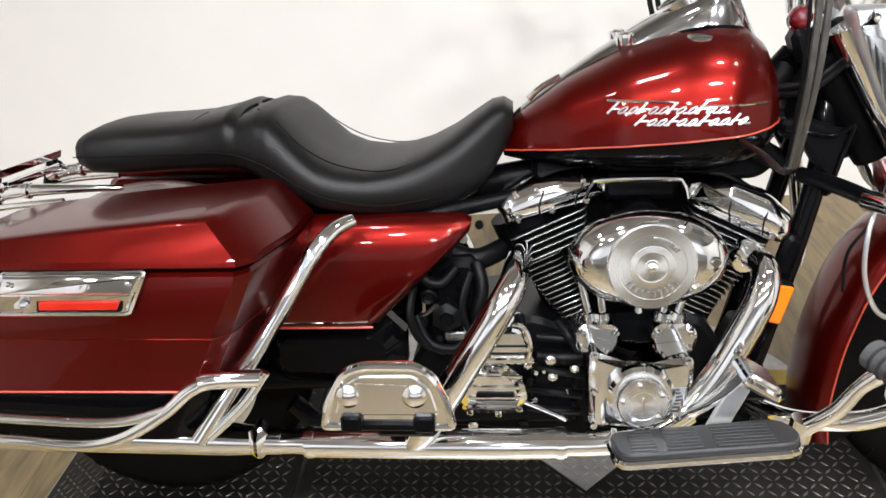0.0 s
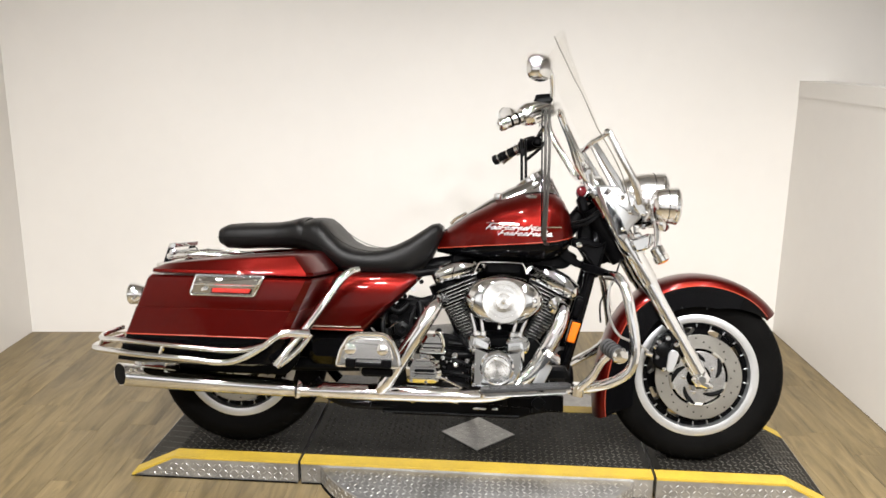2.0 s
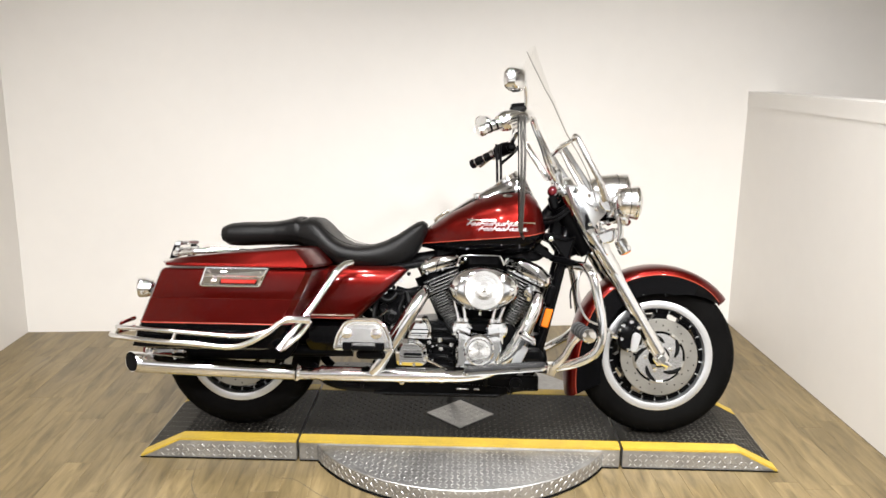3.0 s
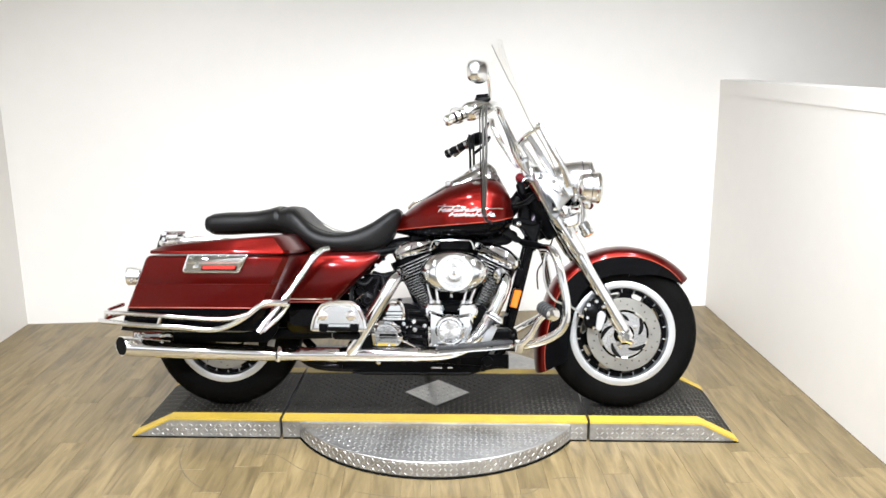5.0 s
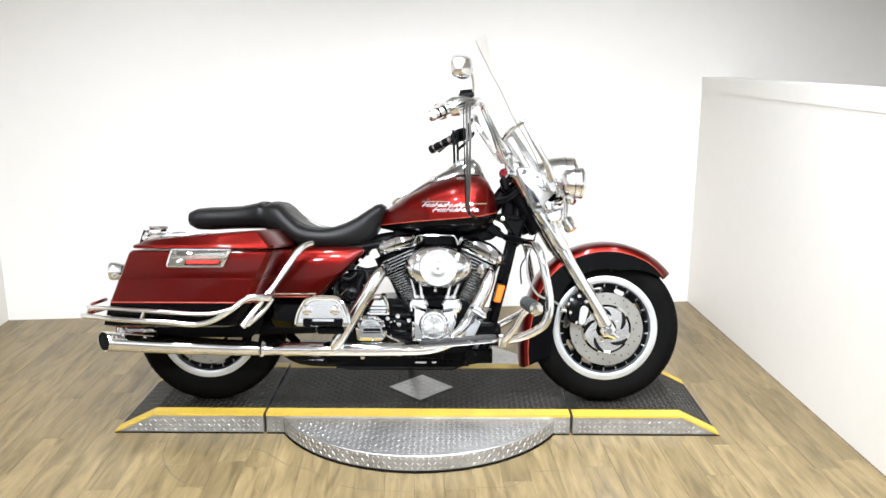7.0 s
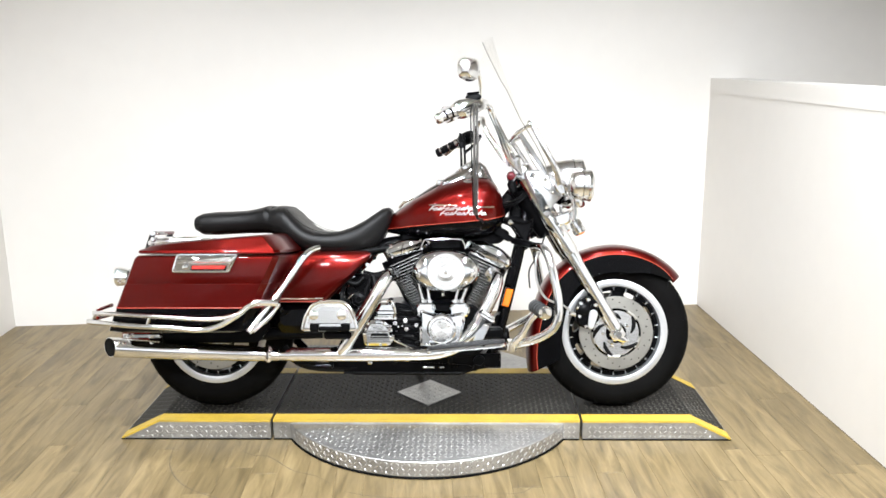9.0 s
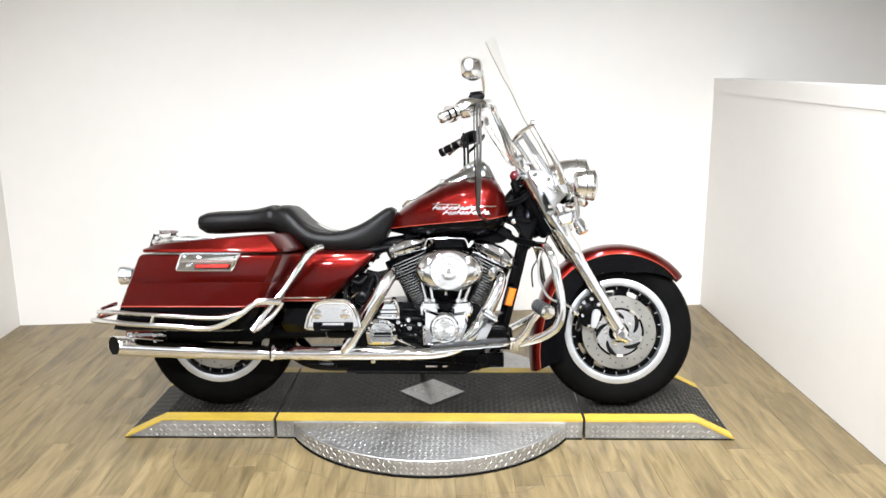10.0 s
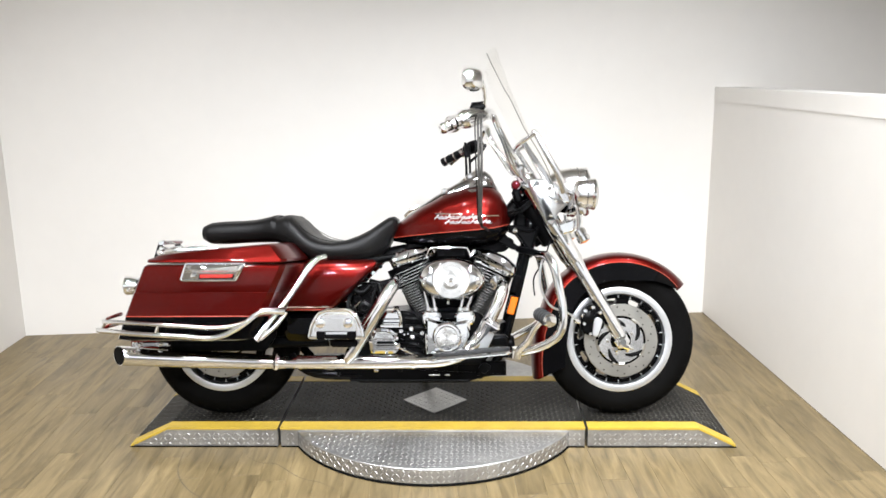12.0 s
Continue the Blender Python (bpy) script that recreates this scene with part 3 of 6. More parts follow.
def brake_disc(x, y, hub):
    s = math.copysign(1, y)
    disc = part("brake_disc", ring_band(0.098, 0.146, y - 0.0025, y + 0.0025, (x, 0, AZ), seg=64), STEEL, bike, "drilled steel brake disc")
    part("disc_carrier", ring_band(0.040, 0.090, y - 0.004, y + 0.004, (x, 0, AZ), seg=48), ALU, hub, "grey disc carrier with curved slots")
    for k in range(5):
        a0 = 2 * math.pi * k / 5
        pts = [V(x + math.cos(a0 + t * 0.85) * (0.058 + 0.036 * t), y + s * 0.0035, AZ + math.sin(a0 + t * 0.85) * (0.058 + 0.036 * t)) for t in (0, 0.35, 0.7, 1)]
        bm = tube(pts, [0.0035, 0.0080, 0.0085, 0.0040], seg=8, res=4)
        part("carrier_slot", bm, GAP_SHADE, disc)
        pts = [V(x + math.cos(a0 + 0.6 + t * 0.5) * 0.094, y, AZ + math.sin(a0 + 0.6 + t * 0.5) * 0.094) for t in (0, 0.5, 1)]
        part("carrier_bridge", tube(pts, 0.008, seg=8, res=4), STEEL, disc)
    for k in range(30):
        a = 2 * math.pi * k / 30
        r = (0.108, 0.121, 0.134)[k % 3]
        part("drill_hole", lathe([(0.0028, 0), (0.0028, 0.0012)], (x + math.cos(a) * r, y + s * 0.002, AZ + math.sin(a) * r), (0, s, 0), 8), GAP_SHADE, disc)
    for k in range(5):
        a = 2 * math.pi * (k + 0.5) / 5
        part("disc_bolt", lathe([(0.007, 0), (0.007, 0.004), (0.004, 0.006)], (x + math.cos(a) * 0.052, y + s * 0.003, AZ + math.sin(a) * 0.052), (0, s, 0), 10), CHROME, disc)
    return disc


brake_disc(FX, -0.082, fw)
brake_disc(FX, 0.082, fw)
brake_disc(RX, -0.082, rw)

# fork
FT = V(0.406, 0, 0.907)
FB = V(FX, 0, 0.312)
fdir = (FT - FB).normalized()


def fork_leg(y, name):
    s = math.copysign(1, y)
    a = FB + V(0, y, 0)
    leg = part(name, tube([a - fdir * 0.006, a + fdir * 0.05, a + fdir * 0.12, a + fdir * 0.36], [0.026, 0.027, 0.028, 0.0285], seg=24, smooth=False), CHROME, bike, "chrome fork slider")
    part("fork_cover", tube([a + fdir * 0.355, a + fdir * 0.37, a + fdir * 0.52, a + fdir * 0.70], [0.031, 0.034, 0.034, 0.034], seg=24, smooth=False), CHROME, leg, "chrome upper fork cover")
    part("axle_cap", lathe([(0.032, 0), (0.032, 0.006), (0.027, 0.011), (0.019, 0.015), (0.017, 0.019), (0.010, 0.022)], (FX, y + s * 0.012, AZ), (0, s, 0), 6, hint=(0.5, 0, 1)), CHROME, leg, "chrome axle cap")
    part("axle_clamp", box(a + V(0.004, s * 0.004, -0.024), (0.058, 0.05, 0.022), 0.006, Matrix.Rotation(0.4, 4, "Y")), CHROME, leg)
    for k in (-1, 1):
        part("clamp_nut", lathe([(0.009, 0), (0.009, 0.014), (0.005, 0.018)], a + V(0.022 * k, s * 0.004, -0.034), (0, 0, -1), 6), CHROME, leg)
    return leg


fork_leg(-0.100, "fork_leg")
fork_leg(0.100, "fork_leg")
part("front_axle", lathe([(0.012, -0.14), (0.012, 0.14)], (FX, 0, AZ), seg=16), CHROME, bike)


def triple_tree(t, name):
    c = FB + fdir * t
    return part(name, slab(rounded([(-0.02, -0.125), (0.03, -0.125), (0.06, 0), (0.03, 0.125), (-0.02, 0.125), (-0.055, 0)], 0.03), -0.014, 0.014, 0.004, None,
                           lambda p, h: c + V(0, p[1], 0) + V(fdir.z, 0, -fdir.x) * p[0] + fdir * h), BLACK, bike, "black fork yoke")


triple_tree(0.49, "lower_yoke")
triple_tree(0.675, "upper_yoke")
for y in (-0.045, 0.045):
    a = FB + V(-0.045, y, 0)
    part("fork_shroud", tube([a + fdir * 0.44, a + fdir * 0.50, a + fdir * 0.645], [0.034, 0.040, 0.040], seg=16, smooth=False), WRINKLE, bike, "black inner fork shroud")
part("steering_head", tube([FB + V(-0.075, 0, 0) + fdir * 0.44, FB + V(-0.075, 0, 0) + fdir * 0.65], 0.036, seg=20, smooth=False), WRINKLE, bike, "black steering head")


def caliper(y):
    s = math.copysign(1, y)
    c = V(0.645, y, 0.385)
    body = part("brake_caliper", slab(rounded([(-0.050, -0.045), (-0.005, -0.064), (0.040, -0.03), (0.030, 0.045), (0.0, 0.070), (-0.036, 0.056), (-0.054, 0.01)], 0.016), -0.030, 0.030, 0.008, None,
                                     lambda p, h: c + V(p[0], h, p[1])), WRINKLE, bike, "black brake caliper")
    part("caliper_insert", slab(rounded([(-0.017, -0.036), (0.006, -0.040), (0.026, 0.026), (0.006, 0.040), (-0.010, 0.03)], 0.014), 0, 0.006, 0.003, None,
                                lambda p, h: c + V(p[0] + 0.008, s * (0.030 + h), p[1] - 0.022)), SATIN, body, "bright oval insert")
    part("piston_dome", lathe([(0.024, 0), (0.024, 0.006), (0.017, 0.011), (0.001, 0.012)], c + V(-0.024, s * 0.029, 0.016), (0, s, 0), 20), IRON, body)
    for dx, dz in ((-0.034, 0.040), (-0.040, -0.010), (-0.006, 0.054)):
        part("caliper_bolt", lathe([(0.009, 0), (0.009, 0.006), (0.006, 0.009)], c + V(dx, s * 0.029, dz), (0, s, 0), 6), CHROME, body)
    for k in range(3):
        part("caliper_rib", box(c + V(-0.030 + 0.018 * k, s * 0.031, 0.044 - 0.010 * k), (0.008, 0.008, 0.030), 0.002, Matrix.Rotation(0.35, 4, "Y")), IRON, body)
    for dx, dz, r in ((0.022, 0.034, 0.008), (-0.016, -0.050, 0.007), (0.030, -0.036, 0.006), (-0.046, 0.024, 0.007)):
        part("caliper_pin", lathe([(r, 0), (r, 0.010), (r * 0.6, 0.013), (r * 0.55, 0.008), (0.001, 0.008)], c + V(dx, s * 0.028, dz), (0, s, 0), 12), CHROME, body)
    part("banjo_fitting", lathe([(0.011, 0), (0.011, 0.022), (0.007, 0.026)], c + V(-0.052, s * 0.012, -0.005), (-1, 0, 0.3), 10), CHROME, body)
    return body


caliper(-0.104)
caliper(0.104)


def arc_angle(deg):
    a = radians(deg)
    return math.cos(a), math.sin(a)


# front fender: crown, side skirts and trim
FR = 0.345


def flare(deg):
    """How far the fender stands off a true circle."""
    return -0.012 * math.exp(-((deg - 163) / 18) ** 2) + 0.036 * max(0, (deg - 180) / 26) ** 1.4


def front_fender():
    bm = bmesh.new()
    rings = []
    degs = [39 + i * (206 - 39) / 40 for i in range(41)]
    for i, deg in enumerate(degs):
        c, s = arc_angle(deg)
        t = i / 40
        r = FR + flare(deg)
        w = 0.094 * (0.30 + 0.70 * min(1, ((deg - 38.5) / 20)) ** 0.55)
        prof = []
        for k in range(13):
            u = -1 + k / 6
            y = w * math.sin(u * math.pi / 2)
            h = -0.040 * (1 - abs(math.cos(u * math.pi / 2)) ** 0.8)
            prof.append((y, h))
        inner = [(y * 0.95, h - 0.004) for y, h in reversed(prof)]
        rings.append([V(FX + c * (r + h), y, AZ + 0.004 + s * (r + h)) for y, h in prof + inner])
    loft(bm, rings)
    fender = part("front_fender", bm, RED, bike, "dark red front fender crown")
    for s_ in (-1, 1):
        bm = bmesh.new()
        rings = []
        for i in range(37):
            deg = 41 + i * (206 - 41) / 36
            c, s = arc_angle(deg)
            t = (deg - 41) / 165
            r = FR - 0.037 + flare(deg)
            depth = 0.008 + 0.062 * min(1.0, t / 0.22) + 0.030 * max(0, (t - 0.5) / 0.5)
            k_ = 0.30 + 0.70 * min(1, (deg - 38.5) / 20) ** 0.55
            y0, y1 = 0.0945 * s_ * k_, 0.0905 * s_ * k_
            rings.append([V(FX + c * q, y, AZ + 0.004 + s * q) for q, y in ((r, y0), (r - depth, y0), (r - depth, y1), (r, y1))])
        loft(bm, rings)
        part("fender_skirt", bm, BLACK, fender, "gloss black fender side")
        pts = []
        for i in range(24):
            deg = 42 + i * (206 - 42) / 23
            c, s = arc_angle(deg)
            r = FR - 0.036 + flare(deg)
            pts.append(V(FX + c * r, 0.0955 * s_ * (0.30 + 0.70 * min(1, (deg - 38.5) / 20) ** 0.55), AZ + 0.004 + s * r))
        part("pinstripe", tube(pts, 0.0017, seg=6, res=2), PIN, fender, "orange-red pinstripe")
        for dx in (-0.015, 0.02):
            part("fender_bolt", lathe([(0.004, 0), (0.004, 0.003), (0.002, 0.004)], (FX - 0.03 + dx * 2.4, 0.0945 * s_, AZ + 0.235), (0, s_, 0), 8), IRON, fender)
    return fender


front_fender()

# ---- tank, console and seat ----


def tank_section(x):
    zt = np.interp(x, [-0.150, -0.13, -0.04, 0.05, 0.14, 0.2, 0.25, 0.285, 0.305, 0.32], [0.738, 0.772, 0.838, 0.887, 0.917, 0.927, 0.921, 0.893, 0.855, 0.80])
    zs = np.interp(x, [-0.15, 0.0, 0.14, 0.25, 0.32], [0.716, 0.732, 0.743, 0.753, 0.768])
    zb = np.interp(x, [-0.15, -0.08, 0.05, 0.2, 0.27, 0.305, 0.32], [0.700, 0.686, 0.672, 0.672, 0.688, 0.72, 0.76])
    w = np.interp(x, [-0.15, -0.13, -0.05, 0.05, 0.15, 0.22, 0.28, 0.305, 0.32], [0.048, 0.066, 0.120, 0.157, 0.174, 0.175, 0.148, 0.110, 0.05])
    return zt, zs, zb, w


def tank():
    xs = [-0.15 + 0.47 * (0.5 - 0.5 * math.cos(math.pi * i / 40)) for i in range(41)]
    up, low, line = [], [], []
    for x in xs:
        zt, zs, zb, w = tank_section(x)
        ring = []
        for k in range(25):
            a = math.pi * k / 24
            c, s = math.cos(a), math.sin(a)
            ring.append(V(x, -w * math.copysign(abs(c) ** 0.72, c), zs + (zt - zs) * s ** 0.86))
        up.append(ring)
        ring = []
        for k in range(17):
            a = math.pi * k / 16
            c, s = math.cos(a), math.sin(a)
            ring.append(V(x, w * 0.999 * math.copysign(abs(c) ** 0.8, c), zs - (zs - zb) * s ** 0.9))
        low.append(ring)
        line.append(V(x, -w - 0.0005, zs))
    body = part("fuel_tank", loft(bmesh.new(), up), RED, bike, "dark red fuel tank", smooth=60)
    part("tank_lower", loft(bmesh.new(), low), BLACK, body, "gloss black lower tank", smooth=60)
    for s in (1, -1):
        pts = [V(p.x, p.y * s, p.z) for p in line[1:-2]]
        part("pinstripe", tube(pts, 0.0015, seg=6, res=2), PIN, body, "orange-red pinstripe")
    return body


fuel_tank = tank()


def emblem(s):
    """Maker's badge on the tank, kept as plain bright strokes in two rows."""
    rng = random.Random(3)

    def on_tank(x, z):
        x, z = x + 0.022, z + 0.002
        zt, zs, zb, w = tank_section(x)
        f = min(0.999, max(0, (z - zs) / (zt - zs)))
        sn = f ** (1 / 0.86)
        return V(x, s * (w * math.sqrt(max(0, 1 - sn * sn)) ** 0.72 + 0.0015), z)

    bm = bmesh.new()
    badge = tube([on_tank(0.000 + 0.027 * i, 0.8075 - 0.0006 * i) for i in range(5)], 0.0022, bm, 6, 3)
    badge = part("tank_badge", bm, CHROME, bike, "plain chrome strokes of a badge in two rows")
    for row, (x0, x1, z, h) in enumerate(((0.004, 0.172, 0.796, 0.018), (0.046, 0.216, 0.777, 0.017))):
        x, k = x0, 0
        while x < x1:
            w = rng.uniform(0.013, 0.018)
            bm = bmesh.new()
            if k % 3 == 0:      # tall slanting stroke with a flourish
                tube([on_tank(x - 0.005, z - h / 2), on_tank(x + 0.004, z), on_tank(x + 0.013, z + h / 2)], 0.0021, bm, 6, smooth=False)
                tube([on_tank(x + 0.003, z - h * 0.1), on_tank(x + w, z - h * 0.1)], 0.0018, bm, 6, smooth=False)
            else:               # low slanting loop
                loop = [on_tank(x + 0.005 + 0.0044 * math.cos(a) + 0.0062 * math.sin(a), z - h * 0.20 + h * 0.30 * math.sin(a)) for a in (2 * math.pi * j / 9 for j in range(10))]
                tube(loop, 0.0017, bm, 6, smooth=False)
                tube([on_tank(x + 0.007, z - h * 0.46), on_tank(x + w, z - h * 0.44)], 0.0015, bm, 6, smooth=False)
            part("badge_stroke", bm, SATIN, badge)
            x, k = x + w, k + 1
    part("badge_line", tube([on_tank(0.14 + 0.022 * i, 0.7985) for i in range(6)], 0.0019, seg=6, res=3), CHROME, badge)


emblem(-1)
emblem(1)


def console():
    xs = [-0.135, -0.10, -0.04, 0.02, 0.094, 0.15, 0.19, 0.222, 0.245, 0.262, 0.28]
    top = [0.772, 0.802, 0.845, 0.885, 0.929, 0.958, 0.976, 0.986, 0.968, 0.935, 0.905]
    wid = [0.020, 0.028, 0.036, 0.046, 0.060, 0.070, 0.076, 0.074, 0.066, 0.056, 0.042]
    rings, trim = [], []
    for x, zt, w in zip(xs, top, wid):
        zb = tank_section(x)[0] - 0.035
        rings.append([V(x, y, z) for y, z in ((-w, zb), (-w, zt - 0.028), (-w * 0.82, zt - 0.010), (-w * 0.5, zt - 0.002), (0, zt), (w * 0.5, zt - 0.002), (w * 0.82, zt - 0.010), (w, zt - 0.028), (w, zb))])
        trim.append([V(x, y, z) for y, z in ((-w - 0.008, zb - 0.01), (-w - 0.009, zb + 0.026), (-w * 0.9, zb + 0.034), (w * 0.9, zb + 0.034), (w + 0.009, zb + 0.026), (w + 0.008, zb - 0.01))])
    # ordinary chrome, coloured darker in place of the dark surroundings it mirrors
    con = part("console", loft(bmesh.new(), rings), DIMCHROME, bike, "chrome tank console, its dark reflections put into the colour", smooth=50)
    part("console_base", loft(bmesh.new(), trim), BLACK, fuel_tank, "black console base", smooth=50)
    ax = V(-0.55, 0, 0.83).normalized()
    c = V(0.165, 0, 0.966)
    part("speedometer", lathe([(0.058, -0.012), (0.058, 0.004), (0.052, 0.008), (0.050, 0.006), (0.001, 0.006)], c, ax, 32), CHROME, con, "chrome speedometer bezel")
    part("speedometer_face", lathe([(0.049, 0.0062), (0.001, 0.0085)], c, ax, 32), BLACK, con, "dark dial")
    for y in (-0.082, 0.082):
        z = tank_section(0.165)[0] - 0.022
        part("fuel_cap", lathe([(0.030, -0.010), (0.033, 0.0), (0.033, 0.007), (0.027, 0.012), (0.012, 0.014), (0.001, 0.0145)], (0.180, y, z - 0.003), (0, y * 2.2, 1), 14), CHROME, fuel_tank, "chrome fuel cap")
        part("fuel_cap", lathe([(0.014, -0.012), (0.016, 0.0), (0.016, 0.006), (0.011, 0.010), (0.001, 0.011)], (0.058, y * 0.62, tank_section(0.058)[0] + 0.013), (0, 0, 1), 14), CHROME, fuel_tank, "chrome cap")
    part("console_lever", tube([V(-0.105, -0.03, 0.803), V(-0.085, -0.034, 0.822), V(-0.05, -0.038, 0.842)], 0.006, seg=8), CHROME, con)
    return con


console()


def seat():
    sx = [-0.914, -0.905, -0.882, -0.832, -0.76, -0.70, -0.655, -0.622, -0.604, -0.590, -0.570, -0.545, -0.520, -0.495, -0.465, -0.43, -0.385, -0.335, -0.285, -0.24, -0.20, -0.170, -0.148, -0.132]
    st = [0.752, 0.772, 0.782, 0.787, 0.789, 0.793, 0.803, 0.812, 0.803, 0.807, 0.812, 0.809, 0.790, 0.762, 0.732, 0.715, 0.708, 0.713, 0.730, 0.753, 0.780, 0.799, 0.803, 0.792]
    sb = [0.728, 0.708, 0.695, 0.694, 0.698, 0.700, 0.700, 0.700, 0.697, 0.692, 0.680, 0.664, 0.650, 0.640, 0.630, 0.624, 0.618, 0.614, 0.614, 0.620, 0.640, 0.675, 0.715, 0.750]
    sw = [0.095, 0.125, 0.138, 0.142, 0.143, 0.145, 0.150, 0.158, 0.160, 0.164, 0.172, 0.180, 0.186, 0.190, 0.192, 0.190, 0.186, 0.176, 0.160, 0.140, 0.118, 0.098, 0.084, 0.070]
    rings = []
    for i in range(93):
        t = i / 92 * (len(sx) - 1)
        x, zt, zb, w = (float(np.interp(t, range(len(sx)), a)) for a in (sx, st, sb, sw))
        ring = []
        bucket = math.exp(-((x + 0.36) / 0.12) ** 2)
        for k in range(28):
            a = 2 * math.pi * k / 28 - math.pi / 2
            c, s = math.cos(a), math.sin(a)
            ux = math.copysign(abs(c) ** 0.62, c)
            uz = math.copysign(abs(s) ** (0.58 if s > 0 else 0.5), s)
            zm = zb + (zt - zb) * 0.42
            y = w * ux * (1 - 0.10 * max(0, -uz))
            z = zm + (zt - zm) * uz if uz > 0 else zm + (zm - zb) * uz
            if uz > 0:
                z += 0.010 * bucket * (abs(ux) ** 3) - 0.004 * bucket
            ring.append(V(x, y, z))
        rings.append(ring)
    s = part("seat", loft(bmesh.new(), rings), LEATHER, bike, "black leather two-up seat with a stepped rider bucket", smooth=80)
    # raised welts: passenger panel edges and the bucket's sweep
    for sd in (-1, 1):
        part("seat_welt", tube([V(-0.905, 0.135 * sd, 0.736), V(-0.82, 0.1445 * sd, 0.738), V(-0.70, 0.1475 * sd, 0.740), V(-0.62, 0.159 * sd, 0.740), V(-0.55, 0.1805 * sd, 0.722), V(-0.46, 0.1925 * sd, 0.672), V(-0.36, 0.182 * sd, 0.650), V(-0.27, 0.155 * sd, 0.655)], 0.0010, seg=6, res=5), GAP_SHADE, s)
        part("seat_welt", tube([V(-0.575, 0.10 * sd, 0.808), V(-0.535, 0.135 * sd, 0.79), V(-0.49, 0.150 * sd, 0.748), V(-0.43, 0.152 * sd, 0.715), V(-0.35, 0.146 * sd, 0.702), V(-0.27, 0.122 * sd, 0.722)], 0.0011, seg=6, res=5), GAP_SHADE, s)
        part("seat_welt", tube([V(-0.690, 0.03 * sd, 0.7945), V(-0.692, 0.09 * sd, 0.790), V(-0.694, 0.125 * sd, 0.775), V(-0.696, 0.146 * sd, 0.745)], 0.0018, seg=6, res=5), GAP_SHADE, s)
        part("seat_welt", tube([V(-0.60, 0.02 * sd, 0.806), V(-0.602, 0.08 * sd, 0.803), V(-0.604, 0.13 * sd, 0.785), V(-0.606, 0.1575 * sd, 0.750)], 0.0028, seg=6, res=5), GAP_SHADE, s)
    return s


seat()

# ---- saddlebags ----


def saddlebag(s):
    """s: -1 for the side towards the camera, 1 for the far one."""
    def outline(z, x0, x1, y0, y1, cut):
        return [V(x0 + 0.02, y1 * s, z), V(x0, (y1 + 0.02) * s, z), V(x0, (y0 - 0.03) * s, z), V(x0 + 0.012, (y0 - 0.006) * s, z), V(x0 + 0.03, y0 * s, z),
                V(x1 - cut, y0 * s, z), V(x1 - cut * 0.55, (y0 - 0.020) * s, z), V(x1 - 0.006, (y0 - 0.115) * s, z), V(x1, (y0 - 0.15) * s, z), V(x1, y1 * s, z)]

    def body_ring(z, grow=0.0):
        f = (z - 0.345) / (0.628 - 0.345)
        return outline(z, -1.148 + 0.114 * f - grow, -0.600 + 0.118 * f + grow, 0.386 + 0.016 * f + grow, 0.125, 0.062 - 0.02 * f)

    bag = part("saddlebag", loft(bmesh.new(), [body_ring(0.437, 0.001), body_ring(0.480, 0.001), body_ring(0.523, 0.001), body_ring(0.5245, -0.0005), body_ring(0.526), body_ring(0.550), body_ring(0.612)] + [body_ring(0.620, -0.002), body_ring(0.626, -0.008)]), RED, bike, "dark red hard saddlebag", smooth=22)
    part("bag_lower", loft(bmesh.new(), [[p + (V(0.03, 0, 0) if p.x < -0.9 else V(-0.02, 0, 0)) for p in body_ring(0.345, -0.012)], body_ring(0.352, -0.002), body_ring(0.39), body_ring(0.435)]), BLACK, bag, "gloss black lower half of the bag", smooth=34)
    ridge = [V(p.x * 0.9995 + (0.0 if p.x < -0.8 else 0.001), p.y + 0.001 * s, p.z) for p in body_ring(0.437, 0.001)[2:9]]
    part("pinstripe", tube(ridge, 0.0018, seg=6, smooth=False), PIN, bag, "orange-red pinstripe")

    def lid_ring(dz, ins, slant):
        base = outline(0.0, -1.022 + ins * 0.6, -0.482 - ins * 1.55, 0.404 - ins, 0.118 + ins * 0.2, 0.042)
        front = [base[4].lerp(base[5], k / 9) for k in range(1, 9)]
        back = [base[9].lerp(base[0], k / 9) for k in range(1, 9)]
        ring = []
        for p in base[:5] + front + base[5:] + back:
            rise = 0.019 + 0.050 * min(1, max(0, (p.x + 1.02) / 0.46)) ** 0.7
            ring.append(V(p.x, p.y, 0.633 + dz * rise / 0.069 if slant else 0.633 + dz))
        return ring

    bm = loft(bmesh.new(), [lid_ring(0.0, 0.004, False), lid_ring(0.003, -0.001, False), lid_ring(0.012, 0.001, False), lid_ring(0.058, 0.029, True), lid_ring(0.063, 0.0325, True), lid_ring(0.0665, 0.038, True), lid_ring(0.0685, 0.050, True)], cap=False)
    # the top is a strip between the matching points of its long edges
    bm.verts.ensure_lookup_table()
    top = list(bm.verts)[-26:]
    for a_, b_ in zip(range(4, 13), range(26, 17, -1)):
        bm.faces.new((top[a_], top[a_ + 1], top[b_ - 1], top[b_ % 26]))
    bm.faces.new(top[:5])
    bm.faces.new(top[13:18])
    bm.faces.new(list(bm.verts)[:26])
    lid = part("lid", bm, RED, bag, "dark red lid", smooth=24)
    yy = 0.4045
    poly = rounded([(-0.890, 0.567), (-0.684, 0.567), (-0.653, 0.633), (-0.872, 0.633)], 0.007)
